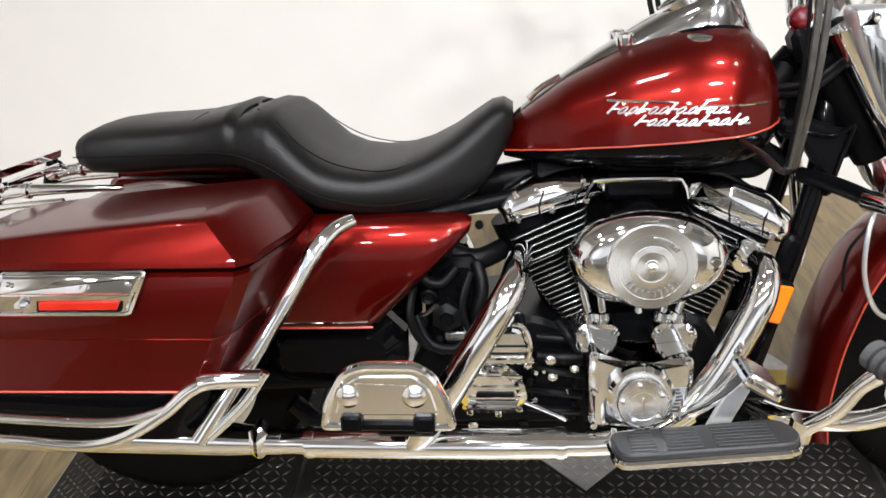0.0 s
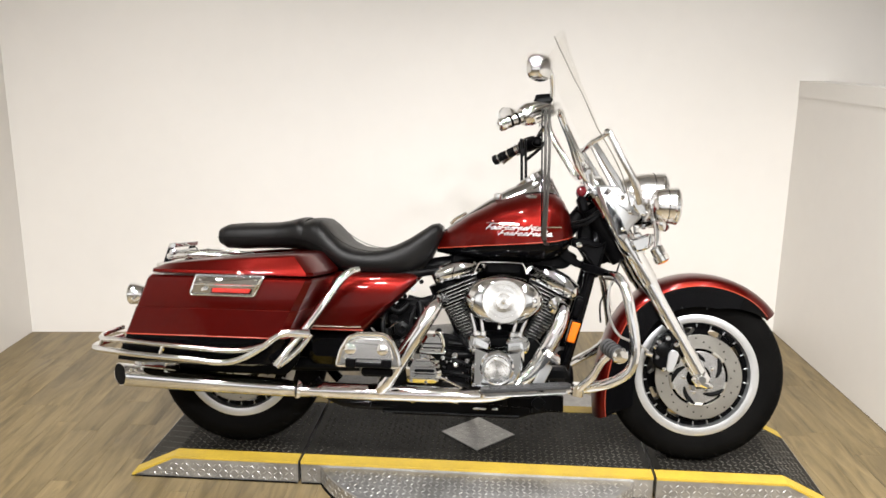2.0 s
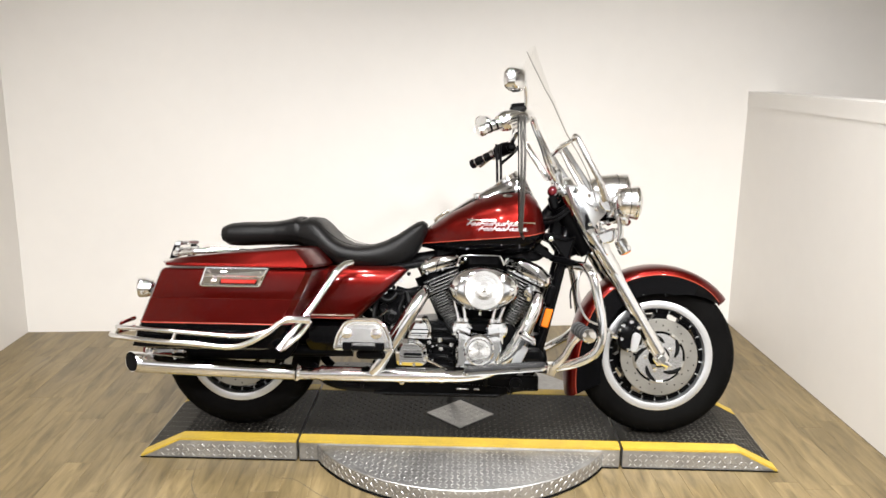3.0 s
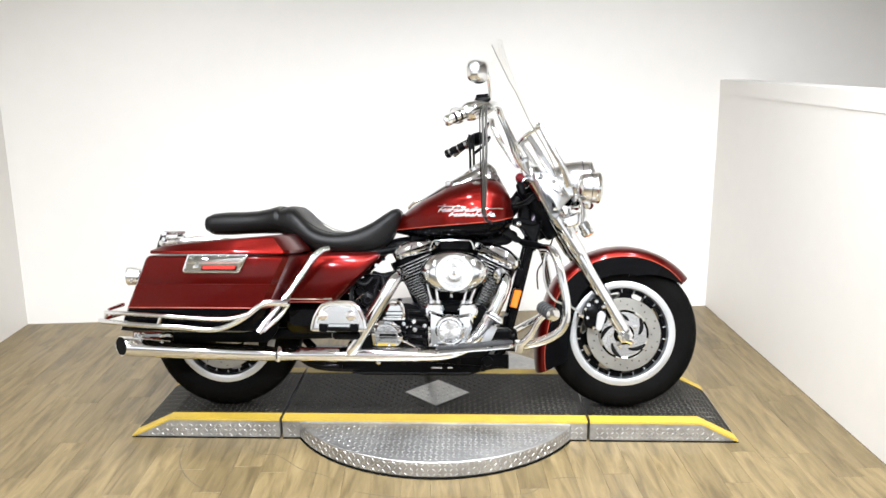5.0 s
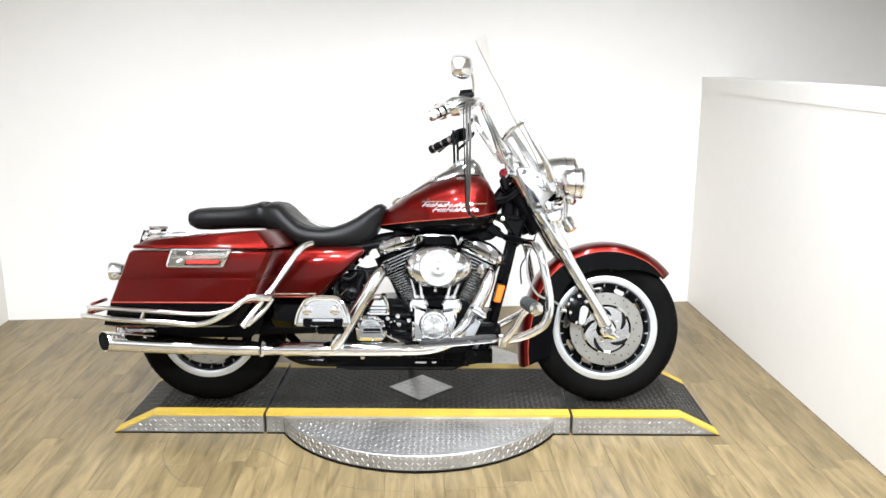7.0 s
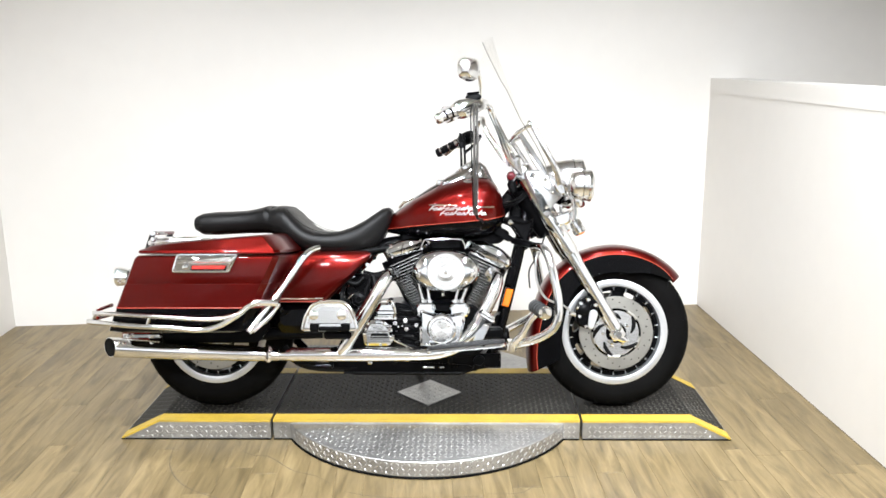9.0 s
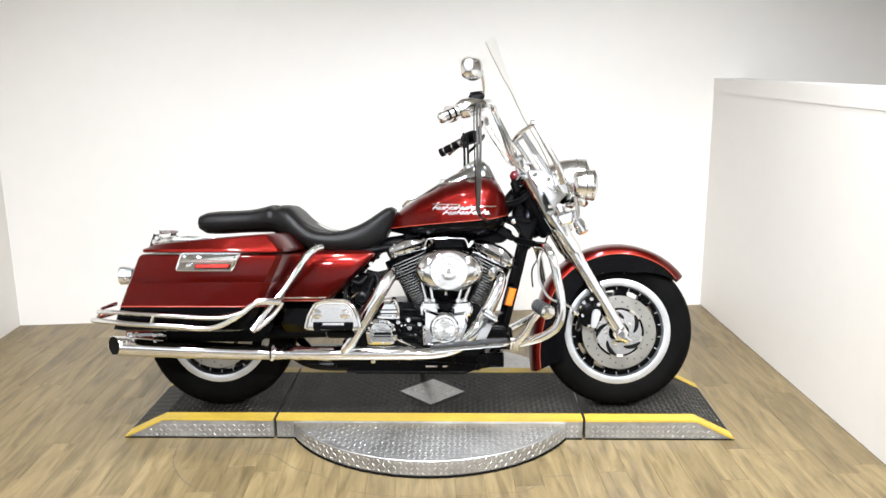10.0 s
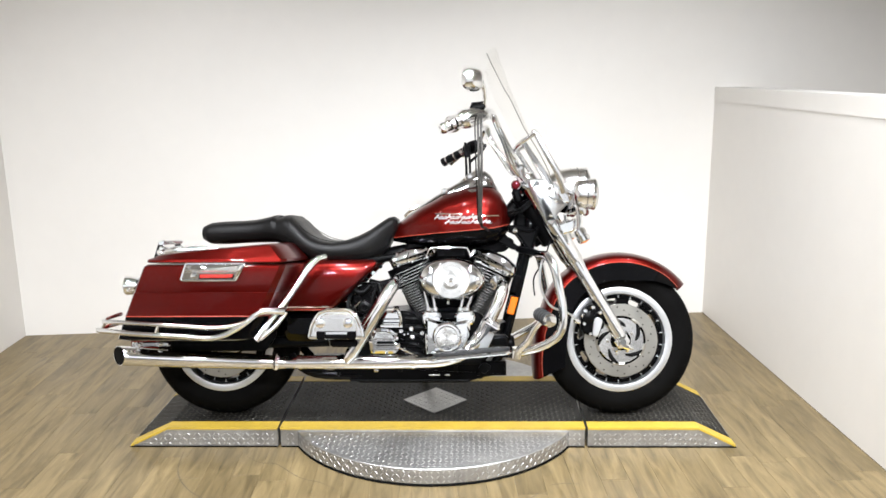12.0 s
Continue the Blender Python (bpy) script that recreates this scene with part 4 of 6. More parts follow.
    plate = part("latch_plate", slab(rounded([(-0.888, 0.567), (-0.684, 0.567), (-0.667, 0.603), (-0.879, 0.603)], 0.005), yy * s, (yy + 0.012) * s, 0.003, None,
                                     lambda p, y: V(p[0], y - s * 0.16 * (0.603 - p[1]), p[1])), CHROME, bag, "chrome latch plate")
    part("latch_cover", slab(rounded([(-0.880, 0.602), (-0.666, 0.602), (-0.653, 0.633), (-0.872, 0.633)], 0.005), yy * s, (yy + 0.015) * s, 0.004, None,
                             lambda p, y: V(p[0], y - s * 0.30 * (p[1] - 0.602), p[1])), CHROME, bag)
    part("latch_frame", tube([V(px, (yy + 0.008 - 0.16 * max(0, 0.603 - pz) - 0.30 * max(0, pz - 0.603)) * s, pz) for px, pz in rounded([(-0.893, 0.563), (-0.681, 0.563), (-0.649, 0.637), (-0.874, 0.637)], 0.008)] + [V(-0.893, (yy + 0.002) * s, 0.570)], 0.0036, seg=8, smooth=False), CHROME, bag)
    part("reflector_rim", slab(rounded([(-0.824, 0.570), (-0.690, 0.570), (-0.682, 0.595), (-0.820, 0.595)], 0.004), (yy + 0.002) * s, (yy + 0.010) * s, 0.001), IRON, bag)
    part("reflector", slab(rounded([(-0.818, 0.574), (-0.695, 0.574), (-0.688, 0.590), (-0.816, 0.590)], 0.004), (yy + 0.008) * s, (yy + 0.014) * s, 0.002), REDLENS, bag, "red reflector strip")
    part("lock", lathe([(0.010, 0), (0.010, 0.006), (0.006, 0.008), (0.001, 0.008)], (-0.842, (yy + 0.011) * s, 0.584), (0, s, 0), 16), CHROME, bag, "round key lock")
    for px in (-0.858, -0.672):
        part("rivet", lathe([(0.005, 0), (0.004, 0.003), (0.001, 0.004)], (px, (yy + 0.011) * s, 0.622), (0, s, 0), 10), CHROME, bag)
    for o in bag.children:
        if o.name.startswith(("latch", "reflector", "lock", "rivet")):
            for p in o.data.vertices:
                p.co.x, p.co.z = -0.772 + (p.co.x + 0.772) * 0.95, 0.598 + (p.co.z - 0.598) * 0.84
    part("support_panel", slab(rounded([(-1.02, 0.275), (-0.64, 0.275), (-0.60, 0.33), (-0.60, 0.41), (-1.02, 0.41)], 0.02), 0.150 * s, 0.165 * s, 0.003), WRINKLE, bag, "black panel under the saddlebag")
    return bag


settle(saddlebag(-1), 0.060, 0.982)
settle(saddlebag(1), 0.060, 0.982)

# rear fender between the bags, tail lamps and rack


def rear_fender():
    bm = bmesh.new()
    rings = []
    for i in range(31):
        deg = 40 + i * (192 - 40) / 30
        c, s = arc_angle(deg)
        r = 0.350 + 0.03 * max(0, (deg - 120) / 70)
        prof = [(-0.105, -0.12), (-0.105, -0.03), (-0.09, -0.008), (-0.05, 0.0), (0.05, 0.0), (0.09, -0.008), (0.105, -0.03), (0.105, -0.12)]
        inner = [(y * 0.95, h - 0.004) for y, h in reversed(prof)]
        rings.append([V(RX + c * (r + h), y, AZ + s * (r + h)) for y, h in prof + inner])
    f = part("rear_fender", loft(bm, rings), RED, bike, "dark red rear fender")
    return f


rear_fender()
part("tail_lamp", lathe([(0.050, -0.05), (0.054, 0.0), (0.050, 0.006), (0.044, 0.010)], (-1.130, 0, 0.53), (-1, 0, 0.12), 24), CHROME, bike, "chrome tail lamp housing")
part("tail_lamp_lens", lathe([(0.045, 0.0), (0.045, 0.016), (0.030, 0.024), (0.001, 0.027)], (-1.138, 0, 0.53), (-1, 0, 0.12), 24), REDLENS, bike, "red tail lamp lens")
for y in (-0.17, 0.17):
    sig = part("rear_indicator", lathe([(0.010, -0.045), (0.028, -0.034), (0.036, -0.01), (0.037, 0.012), (0.033, 0.016)], (-1.18, y, 0.535), (-1, 0, 0), 20), CHROME, bike, "chrome bullet indicator")
    part("indicator_lens", lathe([(0.032, 0.010), (0.030, 0.0165), (0.016, 0.019), (0.001, 0.0195)], (-1.18, y, 0.535), (-1, 0, 0), 20), REDLENS, sig)
part("indicator_bar", tube([V(-1.15, -0.17, 0.535), V(-1.17, 0, 0.53), V(-1.15, 0.17, 0.535)], 0.009, seg=8), CHROME, bike)
part("number_plate_bracket", box((-1.180, 0, 0.46), (0.012, 0.17, 0.10), 0.004, Matrix.Rotation(0.3, 4, "Y")), CHROME, bike)

# chrome rack and backrest dock behind the seat
for s in (-1, 1):
    rail = part("rack_rail", tube([V(-0.842, 0.094 * s, 0.671), V(-0.93, 0.098 * s, 0.672), V(-1.02, 0.100 * s, 0.671), V(-1.075, 0.096 * s, 0.664)], [0.0045, 0.0085, 0.0125, 0.013], seg=12), CHROME, bike, "chrome rack rail that thins towards the seat")
    part("rail_end", lathe([(0.013, 0), (0.0155, 0.006), (0.0155, 0.020), (0.011, 0.026), (0.001, 0.027)], (-1.070, 0.096 * s, 0.665), (-1, 0, -0.15), 16), CHROME, rail)
    part("rail_collar", lathe([(0.0135, 0), (0.0160, 0.003), (0.0160, 0.010), (0.0135, 0.013)], (-1.015, 0.100 * s, 0.671), (-1, 0, 0), 16), CHROME, rail)
    part("lower_stay", tube([V(-0.95, 0.112 * s, 0.652), V(-1.05, 0.116 * s, 0.645), V(-1.13, 0.105 * s, 0.632)], 0.006, seg=10), CHROME, rail)
side = rounded([(-1.112, 0.636), (-1.088, 0.706), (-1.066, 0.708), (-1.076, 0.676), (-1.080, 0.640)], 0.004)
dock = part("rack_dock", slab(side, -0.104, -0.092, 0.003), IRON, bike, "dark upright of the chrome rack")
part("dock_side", slab(side, 0.092, 0.104, 0.003), IRON, dock)
part("dock_bar", slab(rounded([(-1.088, 0.692), (-1.088, 0.708), (-1.062, 0.712), (-1.066, 0.694)], 0.003), -0.106, 0.106, 0.002), CHROME, dock, "chrome crossbar")
part("dock_bar_low", slab(rounded([(-1.080, 0.668), (-1.080, 0.684), (-1.064, 0.686), (-1.064, 0.670)], 0.003), -0.091, 0.091, 0.002), CHROME, dock)
for y in (-0.104, 0.104):
    part("dock_knob", lathe([(0.011, 0), (0.011, 0.007), (0.006, 0.011)], (-1.074, y, 0.678), (0, math.copysign(1, y), 0), 12), CHROME, dock)


def bag_guard(s):
    low = [V(-1.21, 0.19 * s, 0.392), V(-1.222, 0.30 * s, 0.388), V(-1.200, 0.395 * s, 0.388), V(-1.13, 0.42 * s, 0.384), V(-1.026, 0.424 * s, 0.376), V(-0.88, 0.424 * s, 0.368), V(-0.785, 0.424 * s, 0.361), V(-0.72, 0.424 * s, 0.375), V(-0.655, 0.420 * s, 0.412), V(-0.614, 0.412 * s, 0.445), V(-0.575, 0.405 * s, 0.458), V(-0.52, 0.39 * s, 0.454)]
    g = part("saddlebag_guard", tube(low, 0.0100, seg=12, res=5), CHROME, bike, "chrome saddlebag guard rail")
    part("upper_rail", tube([V(-1.19, 0.23 * s, 0.43), V(-1.195, 0.34 * s, 0.424), V(-1.172, 0.405 * s, 0.419), V(-1.10, 0.42 * s, 0.418), V(-0.92, 0.424 * s, 0.407), V(-0.78, 0.424 * s, 0.399), V(-0.71, 0.423 * s, 0.402), V(-0.650, 0.420 * s, 0.418)], 0.0080, seg=10, res=5), CHROME, g)
    part("rail_post", tube([V(-0.968, 0.424 * s, 0.404), V(-0.978, 0.424 * s, 0.376)], 0.0065, seg=8, smooth=False), CHROME, g)
    part("rail_post", tube([V(-1.17, 0.408 * s, 0.418), V(-1.185, 0.405 * s, 0.388)], 0.0065, seg=8, smooth=False), CHROME, g)
    part("end_cap", tube([V(-0.60, 0.408 * s, 0.455), V(-0.575, 0.402 * s, 0.458), V(-0.515, 0.388 * s, 0.454)], 0.0135, seg=12, res=4), CHROME, g)
    part("strut", tube([V(-0.388, 0.262 * s, 0.648), V(-0.415, 0.283 * s, 0.638), V(-0.445, 0.312 * s, 0.608), V(-0.478, 0.340 * s, 0.556), V(-0.522, 0.374 * s, 0.486), V(-0.566, 0.408 * s, 0.424), V(-0.613, 0.440 * s, 0.355)], [0.010, 0.0125, 0.0145, 0.0145, 0.0145, 0.0145, 0.0135], seg=12, res=5), CHROME, g, "chrome slanting strut")
    part("short_strut", tube([V(-0.510, 0.405 * s, 0.452), V(-0.545, 0.420 * s, 0.405), V(-0.598, 0.436 * s, 0.358)], 0.0085, seg=10, res=4), CHROME, g)
    return g


settle(bag_guard(-1), 0.052, 0.983, ("strut", "short_strut"))
settle(bag_guard(1), 0.052, 0.983, ("strut", "short_strut"))

# ---- side covers ----


def side_cover(s):
    bm = bmesh.new()
    rings = []
    for y, bot, top, slope in ((0.16, 0.434, 0.632, 0.0), (0.186, 0.434, 0.630, 0.0), (0.204, 0.438, 0.616, 0.012), (0.214, 0.448, 0.590, 0.030), (0.2175, 0.462, 0.565, 0.046)):
        f0, f1 = -0.366 - slope * 0.6, -0.208 - slope * 1.7
        ring = [(-0.565, bot), (-0.46, bot), (f0 - 0.03, bot), (f0 - 0.004, bot + 0.008)]
        for k in range(1, 7):
            t = k / 6
            ring.append((f0 + (f1 - f0) * t, bot + 0.02 + (top - bot - 0.045) * t ** 1.12))
        ring += [(f1 + 0.004, top - 0.010), (f1 - 0.012, top), (-0.40, top), (-0.565, top)]
        rings.append([V(x, y * s, z) for x, z in ring])
    loft(bm, rings)
    cov = part("side_cover", bm, RED, bike, "dark red side cover", smooth=40)
    part("pinstripe", tube([V(-0.552, 0.2075 * s, 0.4405), V(-0.45, 0.2075 * s, 0.4405), V(-0.378, 0.2075 * s, 0.441)], 0.0022, seg=6), PIN, cov, "orange-red pinstripe")
    part("cover_trim", tube([V(-0.548, 0.214 * s, 0.452), V(-0.45, 0.214 * s, 0.452), V(-0.385, 0.213 * s, 0.453)], 0.0025, seg=6), CHROME, cov)
    part("battery_box", box((-0.46, 0.13 * s, 0.375), (0.26, 0.10, 0.13), 0.034), BLACK, bike, "black battery box")
    return cov


side_cover(-1)
side_cover(1)

# ---- frame ----
fr = part("backbone", tube([V(0.36, 0, 0.86), V(0.2, 0, 0.70), V(-0.1, 0, 0.66), V(-0.35, 0, 0.62), V(-0.75, 0, 0.60)], 0.030, seg=14), WRINKLE, bike, "black frame backbone")
for s in (-1, 1):
    part("downtube", tube([V(0.400, 0.045 * s, 0.80), V(0.396, 0.065 * s, 0.74), V(0.380, 0.082 * s, 0.64), V(0.330, 0.090 * s, 0.437), V(0.288, 0.090 * s, 0.285), V(0.24, 0.095 * s, 0.20), V(0.12, 0.10 * s, 0.172), V(-0.2, 0.10 * s, 0.168), V(-0.46, 0.11 * s, 0.178), V(-0.56, 0.12 * s, 0.25)], 0.0185, seg=14, res=5), BLACK, fr, "black downtube and lower rail")
    part("seat_rail", tube([V(-0.12, 0.10 * s, 0.645), V(-0.32, 0.135 * s, 0.615), V(-0.55, 0.14 * s, 0.60)], 0.014, seg=10), WRINKLE, fr)
    part("swing_arm", tube([V(-0.40, 0.12 * s, 0.31), V(-0.62, 0.125 * s, 0.305), V(RX, 0.125 * s, AZ)], 0.024, seg=10), WRINKLE, fr)
    part("shock_absorber", tube([V(-0.70, 0.15 * s, 0.32), V(-0.58, 0.15 * s, 0.53)], 0.026, seg=14, smooth=False), WRINKLE, fr)
    part("neck_gusset", slab(rounded([(0.312, 0.762), (0.312, 0.738), (0.350, 0.722), (0.386, 0.668), (0.392, 0.630), (0.406, 0.634), (0.420, 0.700), (0.432, 0.744), (0.402, 0.750), (0.360, 0.766)], 0.010), 0.072 * s, 0.104 * s, 0.008), WRINKLE, fr, "black neck casting")
    part("gusset_rib", tube([V(0.318, 0.105 * s, 0.748), V(0.352, 0.108 * s, 0.744), V(0.398, 0.108 * s, 0.738), V(0.428, 0.106 * s, 0.756)], 0.004, seg=8), BLACK, fr)
    part("gusset_rib", tube([V(0.428, 0.106 * s, 0.752), V(0.412, 0.108 * s, 0.700), V(0.398, 0.106 * s, 0.640)], 0.004, seg=8), BLACK, fr)
    part("gusset_bolt", lathe([(0.010, 0), (0.010, 0.005), (0.006, 0.008)], (0.338, 0.104 * s, 0.742), (0, s, 0), 12), CHROME, fr)
part("neck_casting", slab(rounded([(0.335, 0.760), (0.385, 0.700), (0.432, 0.755), (0.452, 0.84), (0.420, 0.885), (0.372, 0.870), (0.345, 0.82)], 0.02), -0.045, 0.045, 0.012), WRINKLE, fr, "black steering neck casting")
part("tank_mount", slab(rounded([(0.262, 0.704), (0.330, 0.664), (0.352, 0.668), (0.350, 0.682), (0.318, 0.706), (0.300, 0.730)], 0.006), -0.080, -0.055, 0.004), WRINKLE, fr, "black bracket under the tank")
part("crossmember", box((-0.05, 0, 0.160), (0.52, 0.20, 0.016), 0.006), WRINKLE, fr)
part("oil_pan", slab(rounded([(-0.50, 0.196), (-0.39, 0.196), (-0.34, 0.160), (-0.28, 0.140), (0.14, 0.140), (0.20, 0.160), (0.25, 0.168), (0.30, 0.168), (0.30, 0.225), (-0.50, 0.225)], 0.006), -0.12, 0.11, 0.006), WRINKLE, bike, "black oil pan and skid plate")
part("pan_edge", tube([V(-0.32, -0.122, 0.150), V(0.15, -0.122, 0.150)], 0.004, seg=8, smooth=False), IRON, bike)
for x, w in ((0.015, 0.045), (0.068, 0.020)):
    part("drain_tab", box((x, -0.123, 0.172), (w, 0.006, 0.008), 0.002), ALU, bike)
for x in (-0.215, -0.12, 0.10):
    part("pan_bracket", box((x, -0.128, 0.200), (0.018, 0.012, 0.030), 0.003), ALU if x < -0.2 else IRON, bike)
part("frame_plate", box((-0.47, -0.125, 0.205), (0.085, 0.012, 0.045), 0.004), WRINKLE, bike, "black bracket by the rear wheel")
part("frame_end", lathe([(0.024, -0.01), (0.024, 0.012), (0.015, 0.014), (0.015, 0.006), (0.001, 0.006)], (0.215, -0.125, 0.196), (0, -1, 0), 18), IRON, bike)
for x in (-0.36, 0.19):
    part("frame_bolt", lathe([(0.007, 0), (0.007, 0.010), (0.004, 0.013)], (x, -0.16, 0.188), (0, -0.3, -1), 6), IRON, bike)
part("side_stand", tube([V(0.02, 0.12, 0.18), V(-0.02, 0.26, 0.125), V(-0.05, 0.36, 0.076)], 0.011, seg=10), WRINKLE, bike, "black side stand")
part("inner_cover", slab(rounded([(0.285, 0.372), (0.318, 0.368), (0.300, 0.290), (0.27, 0.255), (0.25, 0.29)], 0.012), -0.045, 0.045, 0.005), WRINKLE, bike, "black oil cooler cover")
part("oil_filter", lathe([(0.036, 0), (0.038, 0.01), (0.038, 0.075), (0.030, 0.085), (0.001, 0.085)], (0.255, 0.0, 0.27), (1, 0, 0.1), 20), WRINKLE, bike)

# ---- engine ----
engine = part("engine", slab(rounded([(-0.02, 0.205), (0.20, 0.205), (0.245, 0.26), (0.24, 0.36), (0.20, 0.42), (0.085, 0.43), (-0.03, 0.42), (-0.06, 0.34)], 0.02), -0.125, 0.125, 0.012), IRON, bike, "dark engine crankcase")
part("engine_rear_side", slab(rounded([(-0.06, 0.40), (0.22, 0.40), (0.285, 0.58), (0.245, 0.655), (-0.06, 0.655), (-0.115, 0.60)], 0.03), -0.02, 0.06, 0.01), WRINKLE, engine, "black castings behind the cylinders")
part("frame_spine", slab(rounded([(-0.10, 0.640), (0.30, 0.655), (0.345, 0.70), (0.30, 0.725), (-0.10, 0.705)], 0.02), -0.055, 0.055, 0.01), WRINKLE, fr, "black frame under the tank")


def cylinder(x0, z0, tilt, flip_x):
    """One finned cylinder with its head and rocker box."""
    a = radians(tilt)
    u = V(math.sin(a), 0, math.cos(a))
    v = V(math.cos(a), 0, -math.sin(a))
    o = V(x0, -0.035, z0)

    core = part("cylinder", lathe([(0.043, 0.0), (0.043, 0.155), (0.066, 0.156), (0.066, 0.24)], o, u, 24), WRINKLE, bike, "black finned cylinder")
    def fin_pair(h, lo, hi, y0, y1, corner):
        """A black plate with a bright rim, wider on the outer side of the vee."""
        a_, b_ = (lo, hi) if flip_x < 0 else (-hi, -lo)
        outline = rounded([(a_, y0), (b_, y0), (b_, y1), (a_, y1)], corner, 3)
        place = lambda p, q: o + v * p[0] + V(0, p[1], 0) + u * q
        part("fin", slab(outline, h, h + 0.0028, 0.0010, None, place), ALU, core)
        part("fin_black", slab(inset(outline, 0.0022), h + 0.0025, h + 0.0050, 0.001, None, place), WRINKLE, core)

    for k in range(14):
        fin_pair(0.012 + 0.0108 * k, -0.014 - 0.0024 * k, 0.036, -0.066, 0.066, 0.014)
    for k in range(5):
        fin_pair(0.164 + 0.0122 * k, -0.042 + 0.0005 * k, 0.088 + 0.005 * k, -0.085, 0.085, 0.014)
    poly = [(-0.148, 0.588), (-0.167, 0.628), (-0.152, 0.648), (-0.105, 0.669), (-0.055, 0.680), (0.030, 0.682), (0.036, 0.662), (0.002, 0.630)] if flip_x < 0 else [(0.152, 0.668), (0.174, 0.617), (0.322, 0.549), (0.344, 0.570), (0.343, 0.602), (0.302, 0.640), (0.235, 0.668)]
    poly = rounded(poly, 0.008, 3)
    bm = bmesh.new()
    loft(bm, [[V(p[0], y, p[1]) for p in inset(poly, ins)] for y, ins in ((0.09, 0.004), (0.08, 0.0), (-0.095, 0.0), (-0.110, 0.003), (-0.120, 0.008), (-0.1265, 0.015), (-0.1295, 0.021), (-0.1305, 0.026))])
    rb = part("rocker_box", bm, CHROME, bike, "smooth chrome rocker box", smooth=40)
    lower = (V(-0.140, 0, 0.602), V(0.005, 0, 0.643)) if flip_x < 0 else (V(0.186, 0, 0.624), V(0.318, 0, 0.564))
    upper = (V(-0.140, 0, 0.640), V(0.018, 0, 0.668)) if flip_x < 0 else (V(0.180, 0, 0.652), V(0.325, 0, 0.600))
    for k in (0.10, 0.5, 0.90):
        part("rocker_bolt", lathe([(0.006, 0), (0.006, 0.006), (0.0035, 0.008)], lower[0].lerp(lower[1], k) + V(0, -0.122, 0), (0, -1, 0), 10), CHROME, rb)
    for k in (0.06, 0.30, 0.55, 0.80):
        part("rocker_bolt", lathe([(0.0055, 0), (0.0055, 0.006), (0.003, 0.008)], upper[0].lerp(upper[1], k) + V(0, -0.118, 0.008), (0, -1, 0.5), 10), CHROME, rb)
    for k in (0.36, 0.78):
        lo, hi = lower[0].lerp(lower[1], k), upper[0].lerp(upper[1], k)
        part("rocker_seam", tube([lo + V(0, -0.124, -0.006), lo.lerp(hi, 0.5) + V(-0.004, -0.1306, 0), hi + V(0, -0.1285, 0.004), hi + V(0, -0.112, 0.018)], 0.0016, seg=6), IRON, rb)
    # exhaust port and spark plug
    part("spark_plug_cap", tube([o + V(0, -0.06, 0) + v * (0.03 * flip_x) + u * 0.19, o + V(0, -0.095, 0) + v * (0.045 * flip_x) + u * 0.185], 0.009, seg=8, smooth=False), GRIP, core)
    return core


cylinder(-0.020, 0.385, -23.5, -1)
cylinder(0.178, 0.385, 25.5, 1)
for x0, x1 in ((-0.002, -0.030), (0.022, 0.006), (0.118, 0.146), (0.142, 0.184)):
    tb = part("pushrod_tube", tube([V(x0, -0.150, 0.425), V(x1, -0.142, 0.545)], 0.0075, seg=12, smooth=False), CHROME, bike, "chrome pushrod tube")
    part("pushrod_collar", lathe([(0.0135, 0), (0.0135, 0.018), (0.010, 0.02)], (x0, -0.150, 0.425), (x1 - x0, 0.008, 0.12), 12), CHROME, tb)
for x in (0.008, 0.138):
    lb = part("lifter_block", slab(rounded([(-0.034, -0.026), (0.034, -0.026), (0.040, 0.010), (0.028, 0.028), (-0.028, 0.028), (-0.040, 0.010)], 0.010), -0.185, -0.11, 0.006, None, lambda p, y: V(p[0] + x, y, p[1] + 0.404)), CHROME, bike, "chrome lifter block")
    for dx in (-0.026, 0.026):
        for dz in (-0.012, 0.016):
            part("lifter_bolt", lathe([(0.005, 0), (0.005, 0.005), (0.003, 0.007)], (x + dx, -0.185, 0.404 + dz), (0, -1, 0), 8), CHROME, lb)
cov = part("cam_cover", slab(rounded([(-0.012, 0.268), (0.090, 0.262), (0.140, 0.290), (0.160, 0.350), (0.160, 0.400), (0.110, 0.392), (0.075, 0.382), (0.035, 0.394), (-0.012, 0.412)], 0.014), -0.205, -0.12, 0.010), CHROME, bike, "chrome cam cover")
part("cam_boss", lathe([(0.056, 0), (0.056, 0.016), (0.050, 0.022), (0.046, 0.022)], (0.072, -0.203, 0.336), (0, -1, 0), 40), CHROME, cov)
timer = part("timer_cover", lathe([(0.043, 0), (0.043, 0.014), (0.040, 0.018), (0.030, 0.0185), (0.029, 0.0172), (0.021, 0.0172), (0.020, 0.0188), (0.001, 0.0188)], (0.072, -0.224, 0.336), (0, -1, 0), 40), MACHINED, cov, "machined round timer cover")
for k in range(5):
    a = 2 * math.pi * k / 5 + 0.5
    part("cover_screw", lathe([(0.0045, 0), (0.0045, 0.003), (0.002, 0.004)], (0.072 + 0.034 * math.cos(a), -0.2425, 0.336 + 0.034 * math.sin(a)), (0, -1, 0), 8), CHROME, cov)
part("cover_bar", box((0.072, -0.2432, 0.336), (0.004, 0.003, 0.024), 0.001), ALU, cov)
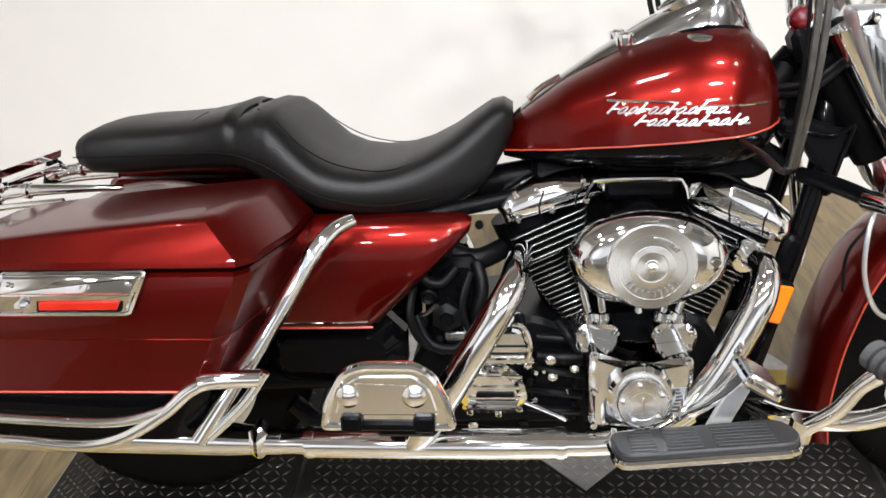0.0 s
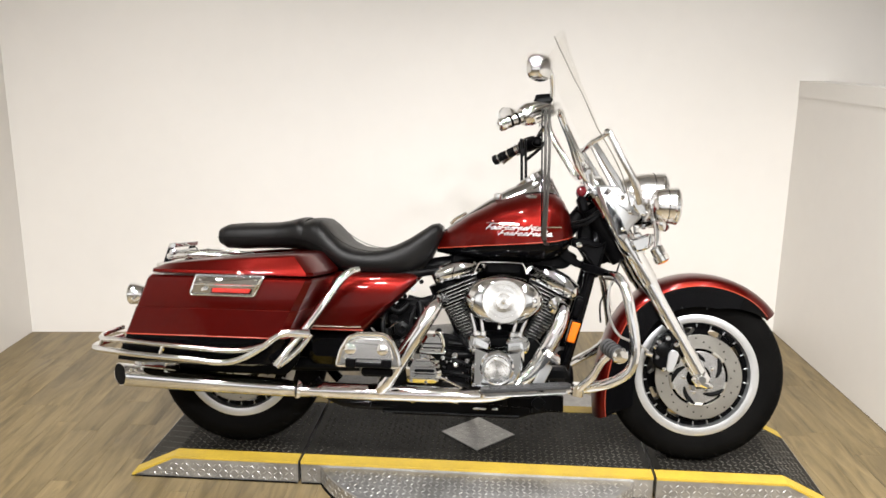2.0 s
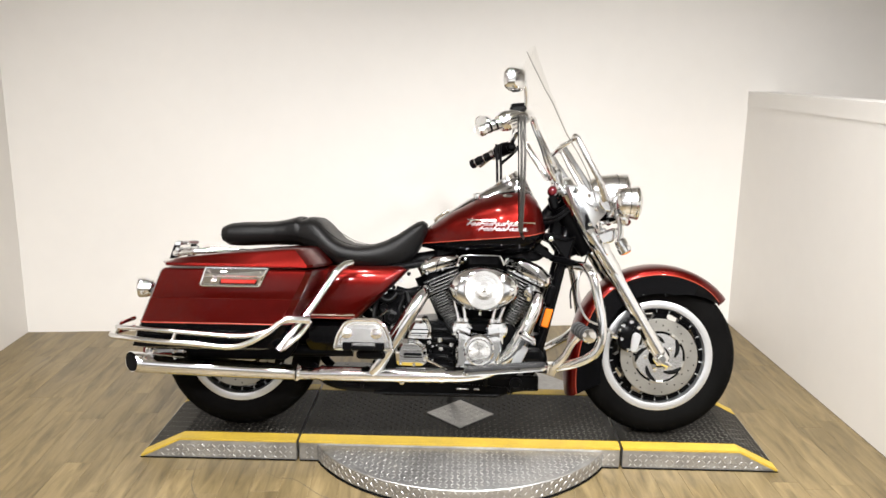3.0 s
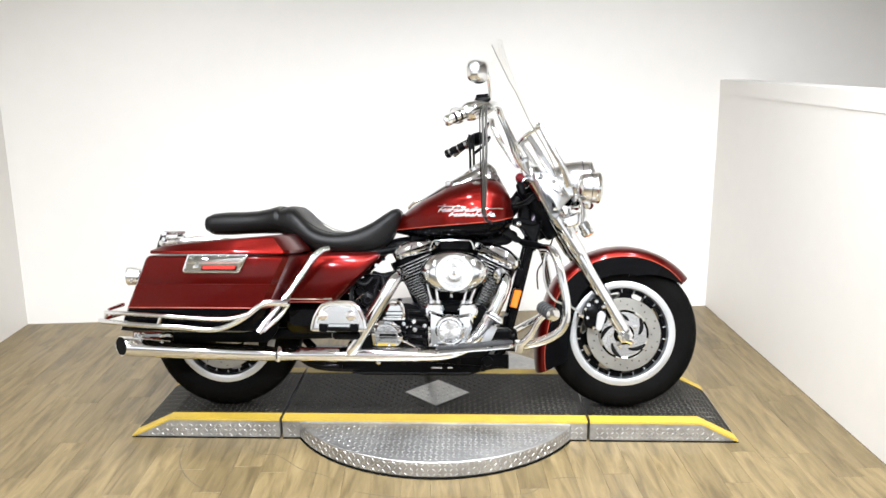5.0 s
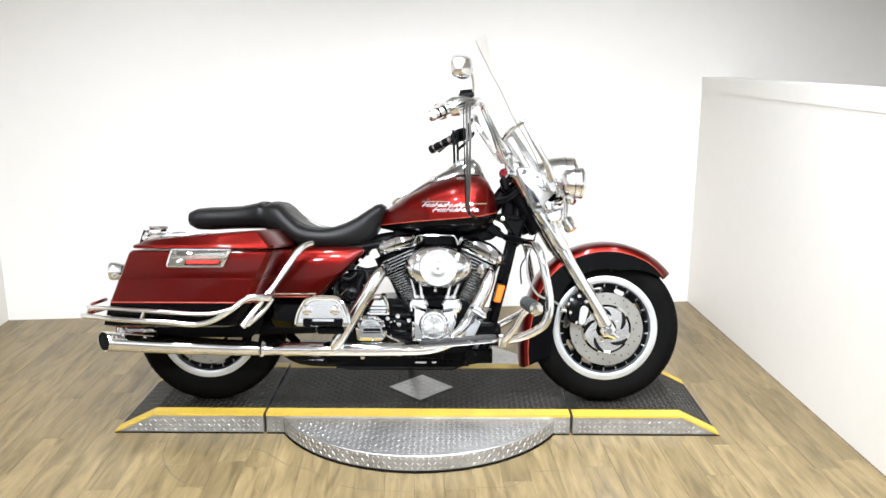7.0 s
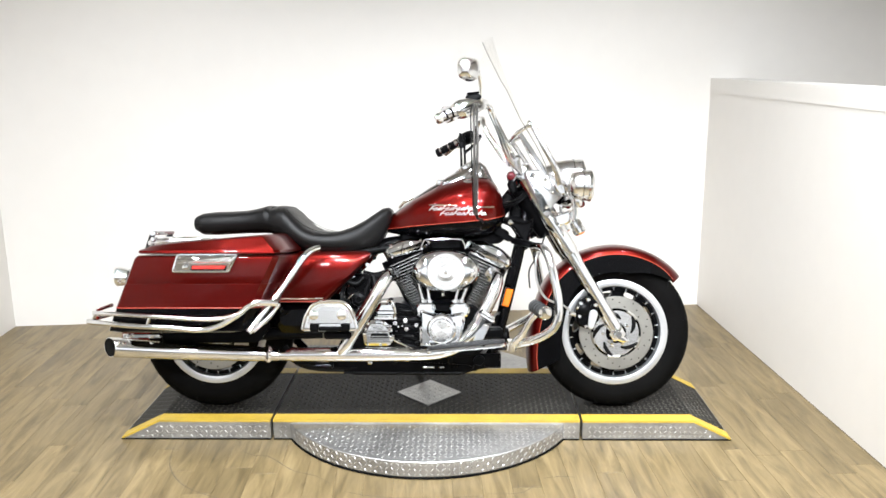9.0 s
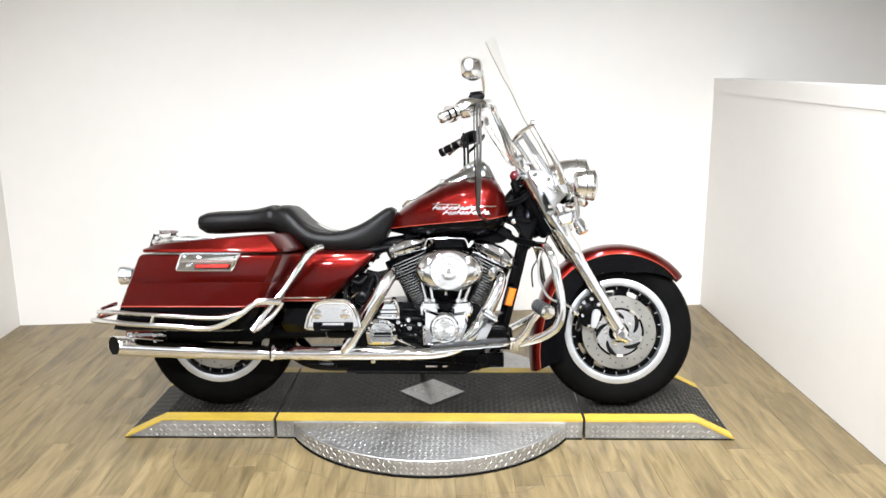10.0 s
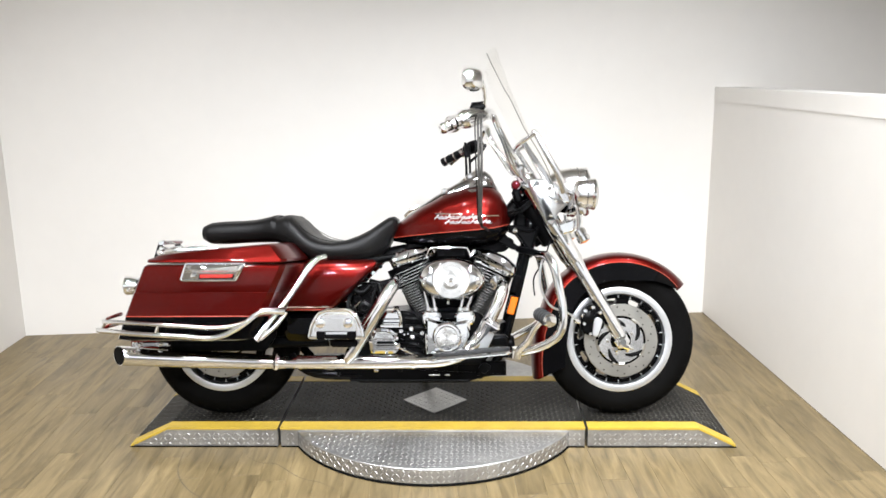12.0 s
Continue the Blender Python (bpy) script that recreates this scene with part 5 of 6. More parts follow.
for px, pz in ((-0.004, 0.276), (-0.004, 0.34), (-0.004, 0.402), (0.150, 0.392), (0.134, 0.292), (0.075, 0.388), (0.03, 0.266)):
    part("cover_screw", lathe([(0.006, 0), (0.006, 0.005), (0.004, 0.007)], (px, -0.205, pz), (0, -1, 0), 10), CHROME, cov)

# air cleaner


def air_cleaner():
    c = V(0.086, 0, 0.556)
    base = part("air_cleaner", lathe([(0.128, 0.0), (0.131, 0.004), (0.131, 0.012), (0.126, 0.032), (0.112, 0.046), (0.094, 0.0535), (0.072, 0.056), (0.001, 0.057)], c + V(0, -0.150, 0), (0, -1, 0), 64, squash=(0.63, 1.0)), CHROME, bike, "chrome oval air cleaner cover")
    part("backplate", lathe([(0.126, 0.0), (0.128, 0.012), (0.122, 0.020)], c + V(0, -0.131, 0), (0, -1, 0), 64, squash=(0.62, 1.0)), BLACK, base)
    part("insert_disc", lathe([(0.072, 0), (0.072, 0.006), (0.069, 0.009), (0.055, 0.0088), (0.054, 0.0072), (0.036, 0.0072), (0.035, 0.0092), (0.026, 0.010), (0.024, 0.007), (0.012, 0.007), (0.0115, 0.010), (0.001, 0.0105)], c + V(0, -0.2055, 0), (0, -1, 0), 56), MACHINED, base, "machined round insert")
    part("centre_screw", lathe([(0.008, 0), (0.008, 0.006), (0.005, 0.008), (0.001, 0.008)], c + V(0, -0.215, 0), (0, -1, 0), 6), CHROME, base)
    for k in range(20):
        a = math.pi * (0.20 + 0.60 * k / 19) if k < 10 else math.pi * (1.20 + 0.60 * (k - 10) / 9)
        part("insert_mark", box(c + V(0.0455 * math.cos(a), -0.2133, 0.0455 * math.sin(a)), (0.004, 0.002, 0.009), 0.0006, Matrix.Rotation(-a + math.pi / 2, 4, "Y")), CHROME, base)
    for dx in (-0.101, 0.101):
        part("cover_screw", lathe([(0.009, 0), (0.009, 0.012), (0.006, 0.016), (0.001, 0.016)], c + V(dx, -0.192, 0.004), (0, -1, 0), 10), CHROME, base)
    part("stud", lathe([(0.006, 0), (0.006, 0.01), (0.003, 0.013)], c + V(-0.012, -0.165, -0.086), (0, -0.2, -1), 8), CHROME, base)
    return base


settle(air_cleaner(), 0.028, 1.0)
settle(cov, 0.056, 0.983)
part("air_bracket", tube([V(-0.012, -0.125, 0.640), V(0.0, -0.13, 0.668), V(0.02, -0.132, 0.676), V(0.13, -0.132, 0.676), V(0.150, -0.13, 0.668), V(0.160, -0.125, 0.640)], 0.0045, seg=8), CHROME, engine, "thin chrome bracket")
part("intake", lathe([(0.034, -0.06), (0.034, 0.06)], (0.085, -0.06, 0.60), (0, 1, 0), 20), WRINKLE, engine)
part("ignition_coil", box((0.085, -0.05, 0.655), (0.13, 0.11, 0.045), 0.01), WRINKLE, engine)

# gearbox, starter and oil fittings
gear = part("gearbox", slab(rounded([(-0.30, 0.215), (-0.02, 0.215), (-0.02, 0.40), (-0.10, 0.43), (-0.28, 0.41), (-0.33, 0.33)], 0.02), -0.135, 0.125, 0.010), IRON, bike, "dark gearbox casting")
ec = part("end_cover", slab(rounded([(-0.228, 0.268), (-0.132, 0.268), (-0.112, 0.296), (-0.124, 0.340), (-0.155, 0.366), (-0.214, 0.366), (-0.236, 0.320)], 0.012), -0.205, -0.130, 0.014), CHROME, bike, "chrome gearbox end cover")
part("end_panel", slab(rounded([(-0.206, 0.300), (-0.134, 0.300), (-0.138, 0.318), (-0.202, 0.318)], 0.004), -0.209, -0.203, 0.002), IRON, ec)
for px, pz in ((-0.215, 0.277), (-0.165, 0.274), (-0.128, 0.284), (-0.124, 0.330), (-0.16, 0.360), (-0.212, 0.356)):
    part("cover_screw", lathe([(0.006, 0), (0.006, 0.005), (0.004, 0.007)], (px, -0.204, pz), (0, -1, 0), 10), CHROME, ec)
sm = part("starter_motor", slab(rounded([(-0.186, 0.371), (-0.106, 0.371), (-0.104, 0.402), (-0.118, 0.436), (-0.168, 0.436), (-0.186, 0.402)], 0.008), -0.205, -0.12, 0.010), CHROME, bike, "chrome starter motor")
part("starter_foot", box((-0.146, -0.196, 0.377), (0.088, 0.030, 0.012), 0.003), CHROME, sm)
part("starter_strap", tube([V(-0.116, -0.207, 0.376), V(-0.108, -0.209, 0.404), V(-0.118, -0.207, 0.438), V(-0.138, -0.203, 0.444)], 0.005, seg=8), CHROME, sm)
part("starter_terminal", lathe([(0.009, 0), (0.009, 0.016), (0.005, 0.019)], (-0.128, -0.18, 0.434), (0.1, 0, 1), 10), GRIP, sm, "black cable boot")
part("oil_pump", slab(rounded([(-0.105, 0.250), (-0.025, 0.250), (-0.025, 0.330), (-0.06, 0.345), (-0.105, 0.335)], 0.012), -0.165, -0.12, 0.008), WRINKLE, gear)
part("oil_tube", tube([V(-0.095, -0.160, 0.365), V(-0.05, -0.165, 0.363), V(-0.018, -0.16, 0.362)], 0.014, seg=12), WRINKLE, gear)
part("oil_tube", tube([V(-0.095, -0.155, 0.400), V(-0.05, -0.16, 0.398), V(-0.012, -0.15, 0.396)], 0.008, seg=12), IRON, gear)
for px, pz, r in ((-0.072, 0.363, 0.010), (-0.098, 0.340, 0.006), (-0.084, 0.343, 0.005), (-0.045, 0.300, 0.007), (-0.055, 0.262, 0.006)):
    part("bright_fitting", lathe([(r, 0), (r, 0.008), (r * 0.6, 0.011)], (px, -0.170, pz), (0, -1, 0), 8), CHROME, gear)
part("linkage_rod", tube([V(-0.118, -0.19, 0.290), V(-0.07, -0.19, 0.268), V(-0.045, -0.19, 0.255)], 0.0045, seg=8), CHROME, gear)
# ribs, lines and plugs that crowd the gearbox side
for k in range(4):
    part("cover_rib", slab(rounded([(-0.222 + 0.006 * k, 0.283 + 0.020 * k), (-0.128 + 0.002 * k, 0.283 + 0.020 * k), (-0.128 + 0.002 * k, 0.289 + 0.020 * k), (-0.222 + 0.006 * k, 0.289 + 0.020 * k)], 0.0025, 2), -0.2095, -0.203, 0.0015), CHROME, ec)
for k in range(2):
    part("starter_rib", slab(rounded([(-0.178, 0.388 + 0.014 * k), (-0.114, 0.388 + 0.014 * k), (-0.114, 0.392 + 0.014 * k), (-0.178, 0.392 + 0.014 * k)], 0.0015, 2), -0.2075, -0.2, 0.001), IRON, sm)
for x0, z0, x1, z1, r, m in ((-0.108, 0.345, -0.020, 0.328, 0.006, GRIP), (-0.110, 0.300, -0.018, 0.292, 0.009, WRINKLE), (-0.112, 0.262, -0.020, 0.258, 0.007, GRIP), (-0.060, 0.43, -0.022, 0.372, 0.006, GRIP)):
    part("oil_line", tube([V(x0, -0.158, z0), V((x0 + x1) / 2, -0.176, (z0 + z1) / 2 + 0.006), V(x1, -0.165, z1)], r, seg=8), m, gear)
for px, pz, r in ((-0.112, 0.352, 0.008), (-0.030, 0.345, 0.008), (-0.108, 0.318, 0.006), (-0.028, 0.312, 0.006), (-0.100, 0.282, 0.007), (-0.030, 0.276, 0.006), (-0.068, 0.330, 0.009)):
    part("hex_fitting", lathe([(r, 0), (r, 0.010), (r * 0.7, 0.010), (r * 0.65, 0.016), (r * 0.3, 0.018)], (px, -0.163, pz), (0, -1, 0), 6), CHROME if r > 0.0065 else IRON, gear)
# small dark fittings behind the side cover
dk = part("regulator_bracket", box((-0.245, -0.10, 0.46), (0.10, 0.08, 0.16), 0.015), WRINKLE, bike, "black bracket behind the side cover")
part("ignition_barrel", lathe([(0.030, 0), (0.032, 0.012), (0.028, 0.028), (0.014, 0.034), (0.012, 0.022), (0.001, 0.022)], (-0.252, -0.15, 0.445), (0, -1, 0), 6), IRON, dk)
for k, (px, pz, r) in enumerate(((-0.285, 0.478, 0.016), (-0.222, 0.492, 0.012), (-0.300, 0.430, 0.013), (-0.225, 0.410, 0.014), (-0.268, 0.395, 0.010))):
    part("plug", lathe([(r, 0), (r, 0.012), (r * 0.75, 0.016), (r * 0.5, 0.012), (0.001, 0.012)], (px, -0.143, pz), (0, -1, 0.1 * (k - 2)), 12), IRON if k % 2 else GRIP, dk)
    part("plug_bolt", lathe([(0.004, 0), (0.004, 0.004), (0.002, 0.006)], (px + r * 1.2, -0.143, pz - r), (0, -1, 0), 6), CHROME, dk)
part("hose", tube([V(-0.21, -0.15, 0.52), V(-0.225, -0.17, 0.47), V(-0.215, -0.17, 0.42), V(-0.19, -0.15, 0.39)], 0.007, seg=8), GRIP, dk)
part("hose", tube([V(-0.31, -0.15, 0.50), V(-0.318, -0.17, 0.45), V(-0.30, -0.17, 0.40), V(-0.26, -0.15, 0.37)], 0.008, seg=8), GRIP, dk)
part("hose", tube([V(-0.235, -0.155, 0.53), V(-0.262, -0.165, 0.505), V(-0.292, -0.165, 0.515), V(-0.300, -0.15, 0.545)], 0.010, seg=10), GRIP, dk)
part("hose", tube([V(-0.205, -0.15, 0.42), V(-0.235, -0.17, 0.385), V(-0.285, -0.16, 0.39), V(-0.31, -0.15, 0.44)], 0.009, seg=10), GRIP, dk)
part("hose", tube([V(-0.20, -0.13, 0.53), V(-0.19, -0.15, 0.49), V(-0.20, -0.16, 0.44), V(-0.19, -0.15, 0.40)], 0.012, seg=10), GRIP, dk)
part("clip", box((-0.238, -0.165, 0.405), (0.040, 0.006, 0.018), 0.003), ALU, dk)
part("pin", tube([V(-0.292, -0.17, 0.448), V(-0.268, -0.18, 0.470)], 0.004, seg=8, smooth=False), ALU, dk)
part("wire_cover", tube([V(-0.155, -0.06, 0.535), V(-0.20, -0.09, 0.525), V(-0.245, -0.09, 0.535)], 0.020, seg=12), GRIP, dk)
for k in range(5):
    part("clamp", lathe([(0.008, 0), (0.008, 0.006)], (-0.305 + 0.028 * k, -0.125 - 0.004 * k, 0.50 + 0.026 * k), (0, -1, 0), 8), CHROME if k % 2 else IRON, dk)

# ---- exhaust ----
muf = part("muffler", tube([V(-0.545, -0.250, 0.243), V(-0.60, -0.250, 0.245), V(-0.64, -0.250, 0.247), V(-0.95, -0.252, 0.259), V(-1.14, -0.254, 0.269)], [0.0235, 0.026, 0.0295, 0.0345, 0.0366], seg=32, smooth=False), CHROME, bike, "long chrome slip-on muffler")


def slash_ring(r, x, cut):
    """A ring of the tip; cut: how far its outer side is cut back."""
    ring = []
    for k in range(32):
        a = 2 * math.pi * k / 32
        c = math.cos(a)
        ring.append(V(x - cut * c, -0.254 + r * c, 0.269 - 0.053 * (x + 1.14) + r * math.sin(a)))
    return ring


part("muffler_tip", loft(bmesh.new(), [slash_ring(0.0366, -1.139, 0.0), slash_ring(0.0374, -1.150, 0.0), slash_ring(0.0376, -1.192, 0.037), slash_ring(0.0352, -1.192, 0.037), slash_ring(0.0350, -1.190, 0.036)], cap=False), CHROME, muf, "slash-cut chrome tip")
part("muffler_mouth", loft(bmesh.new(), [slash_ring(0.0351, -1.1912, 0.0366), slash_ring(0.0345, -1.165, 0.010), slash_ring(0.002, -1.160, 0.0)]), GAP_SHADE, muf, "black muffler mouth")
part("muffler_strap", box((-0.585, -0.25, 0.247), (0.045, 0.064, 0.062), 0.018), CHROME, muf, "chrome clamp")
part("muffler_bracket", box((-1.07, -0.235, 0.315), (0.14, 0.05, 0.018), 0.004), CHROME, muf)
for x in (-1.11, -1.03):
    part("bracket_bolt", lathe([(0.010, 0), (0.010, 0.014), (0.006, 0.018)], (x, -0.262, 0.318), (0, -1, 0), 8), CHROME, muf)
part("exhaust_pipe", tube([V(0.16, -0.215, 0.285), V(0.10, -0.235, 0.258), V(0.02, -0.250, 0.245), V(-0.15, -0.252, 0.243), V(-0.56, -0.250, 0.243)], 0.0225, seg=24, res=6), CHROME, bike, "chrome exhaust pipe")
part("heat_shield", tube([V(-0.05, -0.258, 0.247), V(-0.16, -0.260, 0.246), V(-0.33, -0.260, 0.246), V(-0.50, -0.258, 0.246)], 0.0265, seg=24, res=5), CHROME, bike, "chrome heat shield")
for x in (-0.06, -0.33, -0.49):
    part("shield_clamp", lathe([(0.0285, -0.006), (0.0285, 0.006)], (x, -0.2585, 0.2465), (1, 0, 0), 24), CHROME, bike)
fh = part("front_header", tube([V(0.255, -0.11, 0.545), V(0.282, -0.165, 0.530), V(0.275, -0.195, 0.492), V(0.247, -0.205, 0.430), V(0.203, -0.210, 0.350), V(0.155, -0.218, 0.295), V(0.10, -0.235, 0.262)], [0.020, 0.023, 0.025, 0.026, 0.026, 0.025, 0.023], seg=24, res=6), CHROME, bike, "curved chrome front header")
part("header_ring", lathe([(0.030, -0.006), (0.030, 0.008)], (0.262, -0.135, 0.54), (0.3, -1, -0.3), 20), CHROME, fh)
rh = part("rear_header", tube([V(-0.118, -0.11, 0.545), V(-0.128, -0.19, 0.548), V(-0.140, -0.255, 0.528), V(-0.170, -0.278, 0.480), V(-0.240, -0.284, 0.365), V(-0.290, -0.282, 0.282), V(-0.312, -0.276, 0.252)], [0.021, 0.022, 0.024, 0.0255, 0.0265, 0.0245, 0.015], seg=24, res=6), CHROME, bike, "chrome rear header with heat shield")

# ---- floorboards and controls ----


def floorboard(s):
    def at(p, h):
        return V(0.160 + p[0], (0.325 + p[1]) * s, 0.294 + h + p[0] * 0.09 + p[1] * 0.07)

    pan = part("floorboard", slab(rounded([(-0.150, -0.045), (0.135, -0.052), (0.155, 0.0), (0.140, 0.046), (-0.140, 0.050)], 0.028, 5), -0.020, -0.006, 0.004, None, at), CHROME, bike, "chrome floorboard")
    part("rubber_pad", slab(rounded([(-0.144, -0.041), (0.129, -0.048), (0.148, 0.0), (0.134, 0.042), (-0.134, 0.045)], 0.025, 5), -0.006, 0.006, 0.003, None, at), MAT_PAD, pan, "worn black rubber pad")
    for k in range(7):
        y = -0.033 + 0.0108 * k
        bm = bmesh.new()
        for x0, x1 in ((-0.115, -0.075), (-0.06, -0.005), (0.015, 0.105)):
            slab(rounded([(x0, y - 0.003), (x1, y - 0.003), (x1, y + 0.003), (x0, y + 0.003)], 0.0015, 2), 0.0055, 0.0078, 0.0008, bm, at)
        part("pad_rib", bm, MAT_PAD, pan)
    part("board_bracket", box((0.09, 0.225 * s, 0.258), (0.04, 0.09, 0.024), 0.006), CHROME, pan)
    return pan


floorboard(-1)
floorboard(1)


def passenger_board(s):
    poly = rounded([(-0.436, 0.340), (-0.226, 0.340), (-0.236, 0.385), (-0.258, 0.432), (-0.285, 0.450), (-0.368, 0.450), (-0.398, 0.438), (-0.425, 0.392)], 0.014)
    b = part("passenger_floorboard", slab(poly, 0.348 * s, 0.365 * s, 0.007), CHROME, bike, "folded chrome passenger footboard")
    part("board_panel", slab(rounded([(-0.412, 0.366), (-0.252, 0.366), (-0.264, 0.410), (-0.288, 0.432), (-0.368, 0.432), (-0.394, 0.416)], 0.010), 0.363 * s, 0.369 * s, 0.003), SOFTCHROME, b, "bright brushed panel")
    part("board_rim", tube([V(p[0], 0.364 * s, p[1]) for p in inset(poly, 0.006)] + [V(inset(poly, 0.006)[0][0], 0.364 * s, inset(poly, 0.006)[0][1])], 0.0065, seg=8, smooth=False), CHROME, b, "bright raised rim")
    # unreadable lettering kept as thin bars
    for k in range(6):
        part("lettering_bar", box((-0.372 + 0.0165 * k, 0.3695 * s, 0.418 - 0.001 * k), (0.012, 0.0016, 0.005), 0.0005), CHROME, b)
    for x in (-0.388, -0.288):
        part("panel_bolt", lathe([(0.019, -0.002), (0.018, 0.003), (0.013, 0.007), (0.006, 0.0095), (0.001, 0.010)], (x, 0.368 * s, 0.398), (0, s, 0), 20), CHROME, b)
    for x in (-0.385, -0.275):
        part("hinge", box((x, 0.364 * s, 0.355), (0.032, 0.030, 0.028), 0.004), WRINKLE, b, "black hinge")
    part("hinge_bar", box((-0.33, 0.3655 * s, 0.349), (0.086, 0.014, 0.016), 0.004), WRINKLE, b)
    part("mount", box((-0.31, 0.26 * s, 0.320), (0.10, 0.14, 0.030), 0.008), WRINKLE, b)
    return b


for s in (-1, 1):
    for o in (pb := settle(passenger_board(s), -0.038, 1.012), *pb.children):
        for p in o.data.vertices:
            p.co.z += 0.018
            p.co.x += 0.006

bp = part("brake_pedal", tube([V(0.150, -0.235, 0.292), V(0.185, -0.245, 0.318), V(0.215, -0.260, 0.358), V(0.228, -0.275, 0.385)], 0.011, seg=10, flat=0.7), CHROME, bike, "chrome brake pedal")
part("pedal_plate", box((0.238, -0.315, 0.394), (0.062, 0.085, 0.016), 0.005, Matrix.Rotation(0.55, 4, "Y")), CHROME, bp)
part("pedal_pad", box((0.242, -0.315, 0.403), (0.054, 0.077, 0.012), 0.004, Matrix.Rotation(0.55, 4, "Y")), ALU, bp, "ribbed metal pedal pad")
part("master_cylinder", box((0.262, -0.17, 0.315), (0.085, 0.055, 0.045), 0.010), WRINKLE, bike, "black rear brake cylinder")
part("pedal_plate_arm", slab(rounded([(0.172, 0.262), (0.208, 0.262), (0.250, 0.352), (0.218, 0.364)], 0.006), -0.262, -0.250, 0.003), SATIN, bike, "satin pedal arm")

# amber marker lamp on the downtube
ml = part("marker_lamp", slab(rounded([(0.300, 0.413), (0.331, 0.406), (0.352, 0.481), (0.319, 0.487)], 0.006), -0.122, -0.092, 0.003), WRINKLE, bike, "black marker lamp housing")
part("marker_lens", slab(rounded([(0.303, 0.416), (0.329, 0.410), (0.349, 0.478), (0.321, 0.483)], 0.005), -0.132, -0.121, 0.003), AMBER, ml, "orange marker lens")
part("marker_bracket", box((0.338, -0.105, 0.530), (0.030, 0.03, 0.075), 0.008, Matrix.Rotation(0.28, 4, "Y")), WRINKLE, ml)


def engine_guard(s):
    g = part("engine_guard", tube([V(0.425, 0.19 * s, 0.648), V(0.450, 0.245 * s, 0.644), V(0.470, 0.285 * s, 0.610), V(0.486, 0.300 * s, 0.542), V(0.503, 0.305 * s, 0.440), V(0.494, 0.302 * s, 0.366), V(0.453, 0.29 * s, 0.322), V(0.390, 0.26 * s, 0.292), V(0.327, 0.20 * s, 0.268), V(0.28, 0.11 * s, 0.256)], 0.0165, seg=16, res=6), CHROME, bike, "chrome engine guard bar")
    part("guard_mount", tube([V(0.36, 0.07 * s, 0.665), V(0.40, 0.13 * s, 0.658), V(0.44, 0.225 * s, 0.646)], 0.014, seg=12), WRINKLE, g, "black guard mount")
    if s > 0:
        return g
    peg = part("highway_peg", tube([V(0.335, 0.27 * s, 0.285), V(0.372, 0.295 * s, 0.330), V(0.398, 0.31 * s, 0.380), V(0.430, 0.325 * s, 0.418)], [0.014, 0.013, 0.012, 0.016], seg=12), CHROME, bike, "chrome highway peg arm")
    part("peg_body", tube([V(0.414, 0.30 * s, 0.432), V(0.445, 0.375 * s, 0.415)], [0.025, 0.022], seg=16, smooth=False), PEG, peg, "grey rubber peg")
    part("peg_end", lathe([(0.022, -0.004), (0.026, 0.006), (0.020, 0.018), (0.001, 0.021)], (0.445, 0.373 * s, 0.4155), (0.3, s, -0.15), 16), CHROME, peg)
    for k in (0.2, 0.4, 0.6, 0.8):
        c = V(0.414, 0.30 * s, 0.432).lerp(V(0.445, 0.375 * s, 0.415), k)
        part("peg_ring", lathe([(0.023, -0.002), (0.0262, -0.001), (0.0262, 0.003), (0.023, 0.004)], c, (0.031, 0.075 * s, -0.017), 16), MAT_PAD, peg)
    part("peg_clamp", tube([V(0.33, 0.26 * s, 0.262), V(0.335, 0.265 * s, 0.300)], 0.020, seg=12, smooth=False), CHROME, peg)
    return g


engine_guard(-1)
engine_guard(1)

# ---- headlamp, passing lamps, nacelle ----
AX = V(1, 0, -0.03).normalized()
head = part("headlamp", lathe([(0.02, -0.13), (0.060, -0.115), (0.086, -0.07), (0.0945, -0.02), (0.0955, 0.02), (0.0965, 0.024), (0.0965, 0.040), (0.090, 0.048), (0.084, 0.048)], (0.588, 0, 0.900), AX, 40), SOFTCHROME, bike, "chrome headlamp shell")
part("headlamp_seam", ring_band(0.0945, 0.0968, -0.001, 0.001, V(0.588, 0, 0.900) + AX * 0.004, AX, 40, bevel=0.0003), IRON, head)
part("headlamp_rim", ring_band(0.088, 0.0995, 0.030, 0.044, V(0.588, 0, 0.900), AX, 40, bevel=0.004), CHROME, head, "bright headlamp rim")
part("headlamp_lens", lathe([(0.086, 0.042), (0.070, 0.055), (0.001, 0.062)], (0.588, 0, 0.900), AX, 40), SATIN, head, "pale headlamp lens")


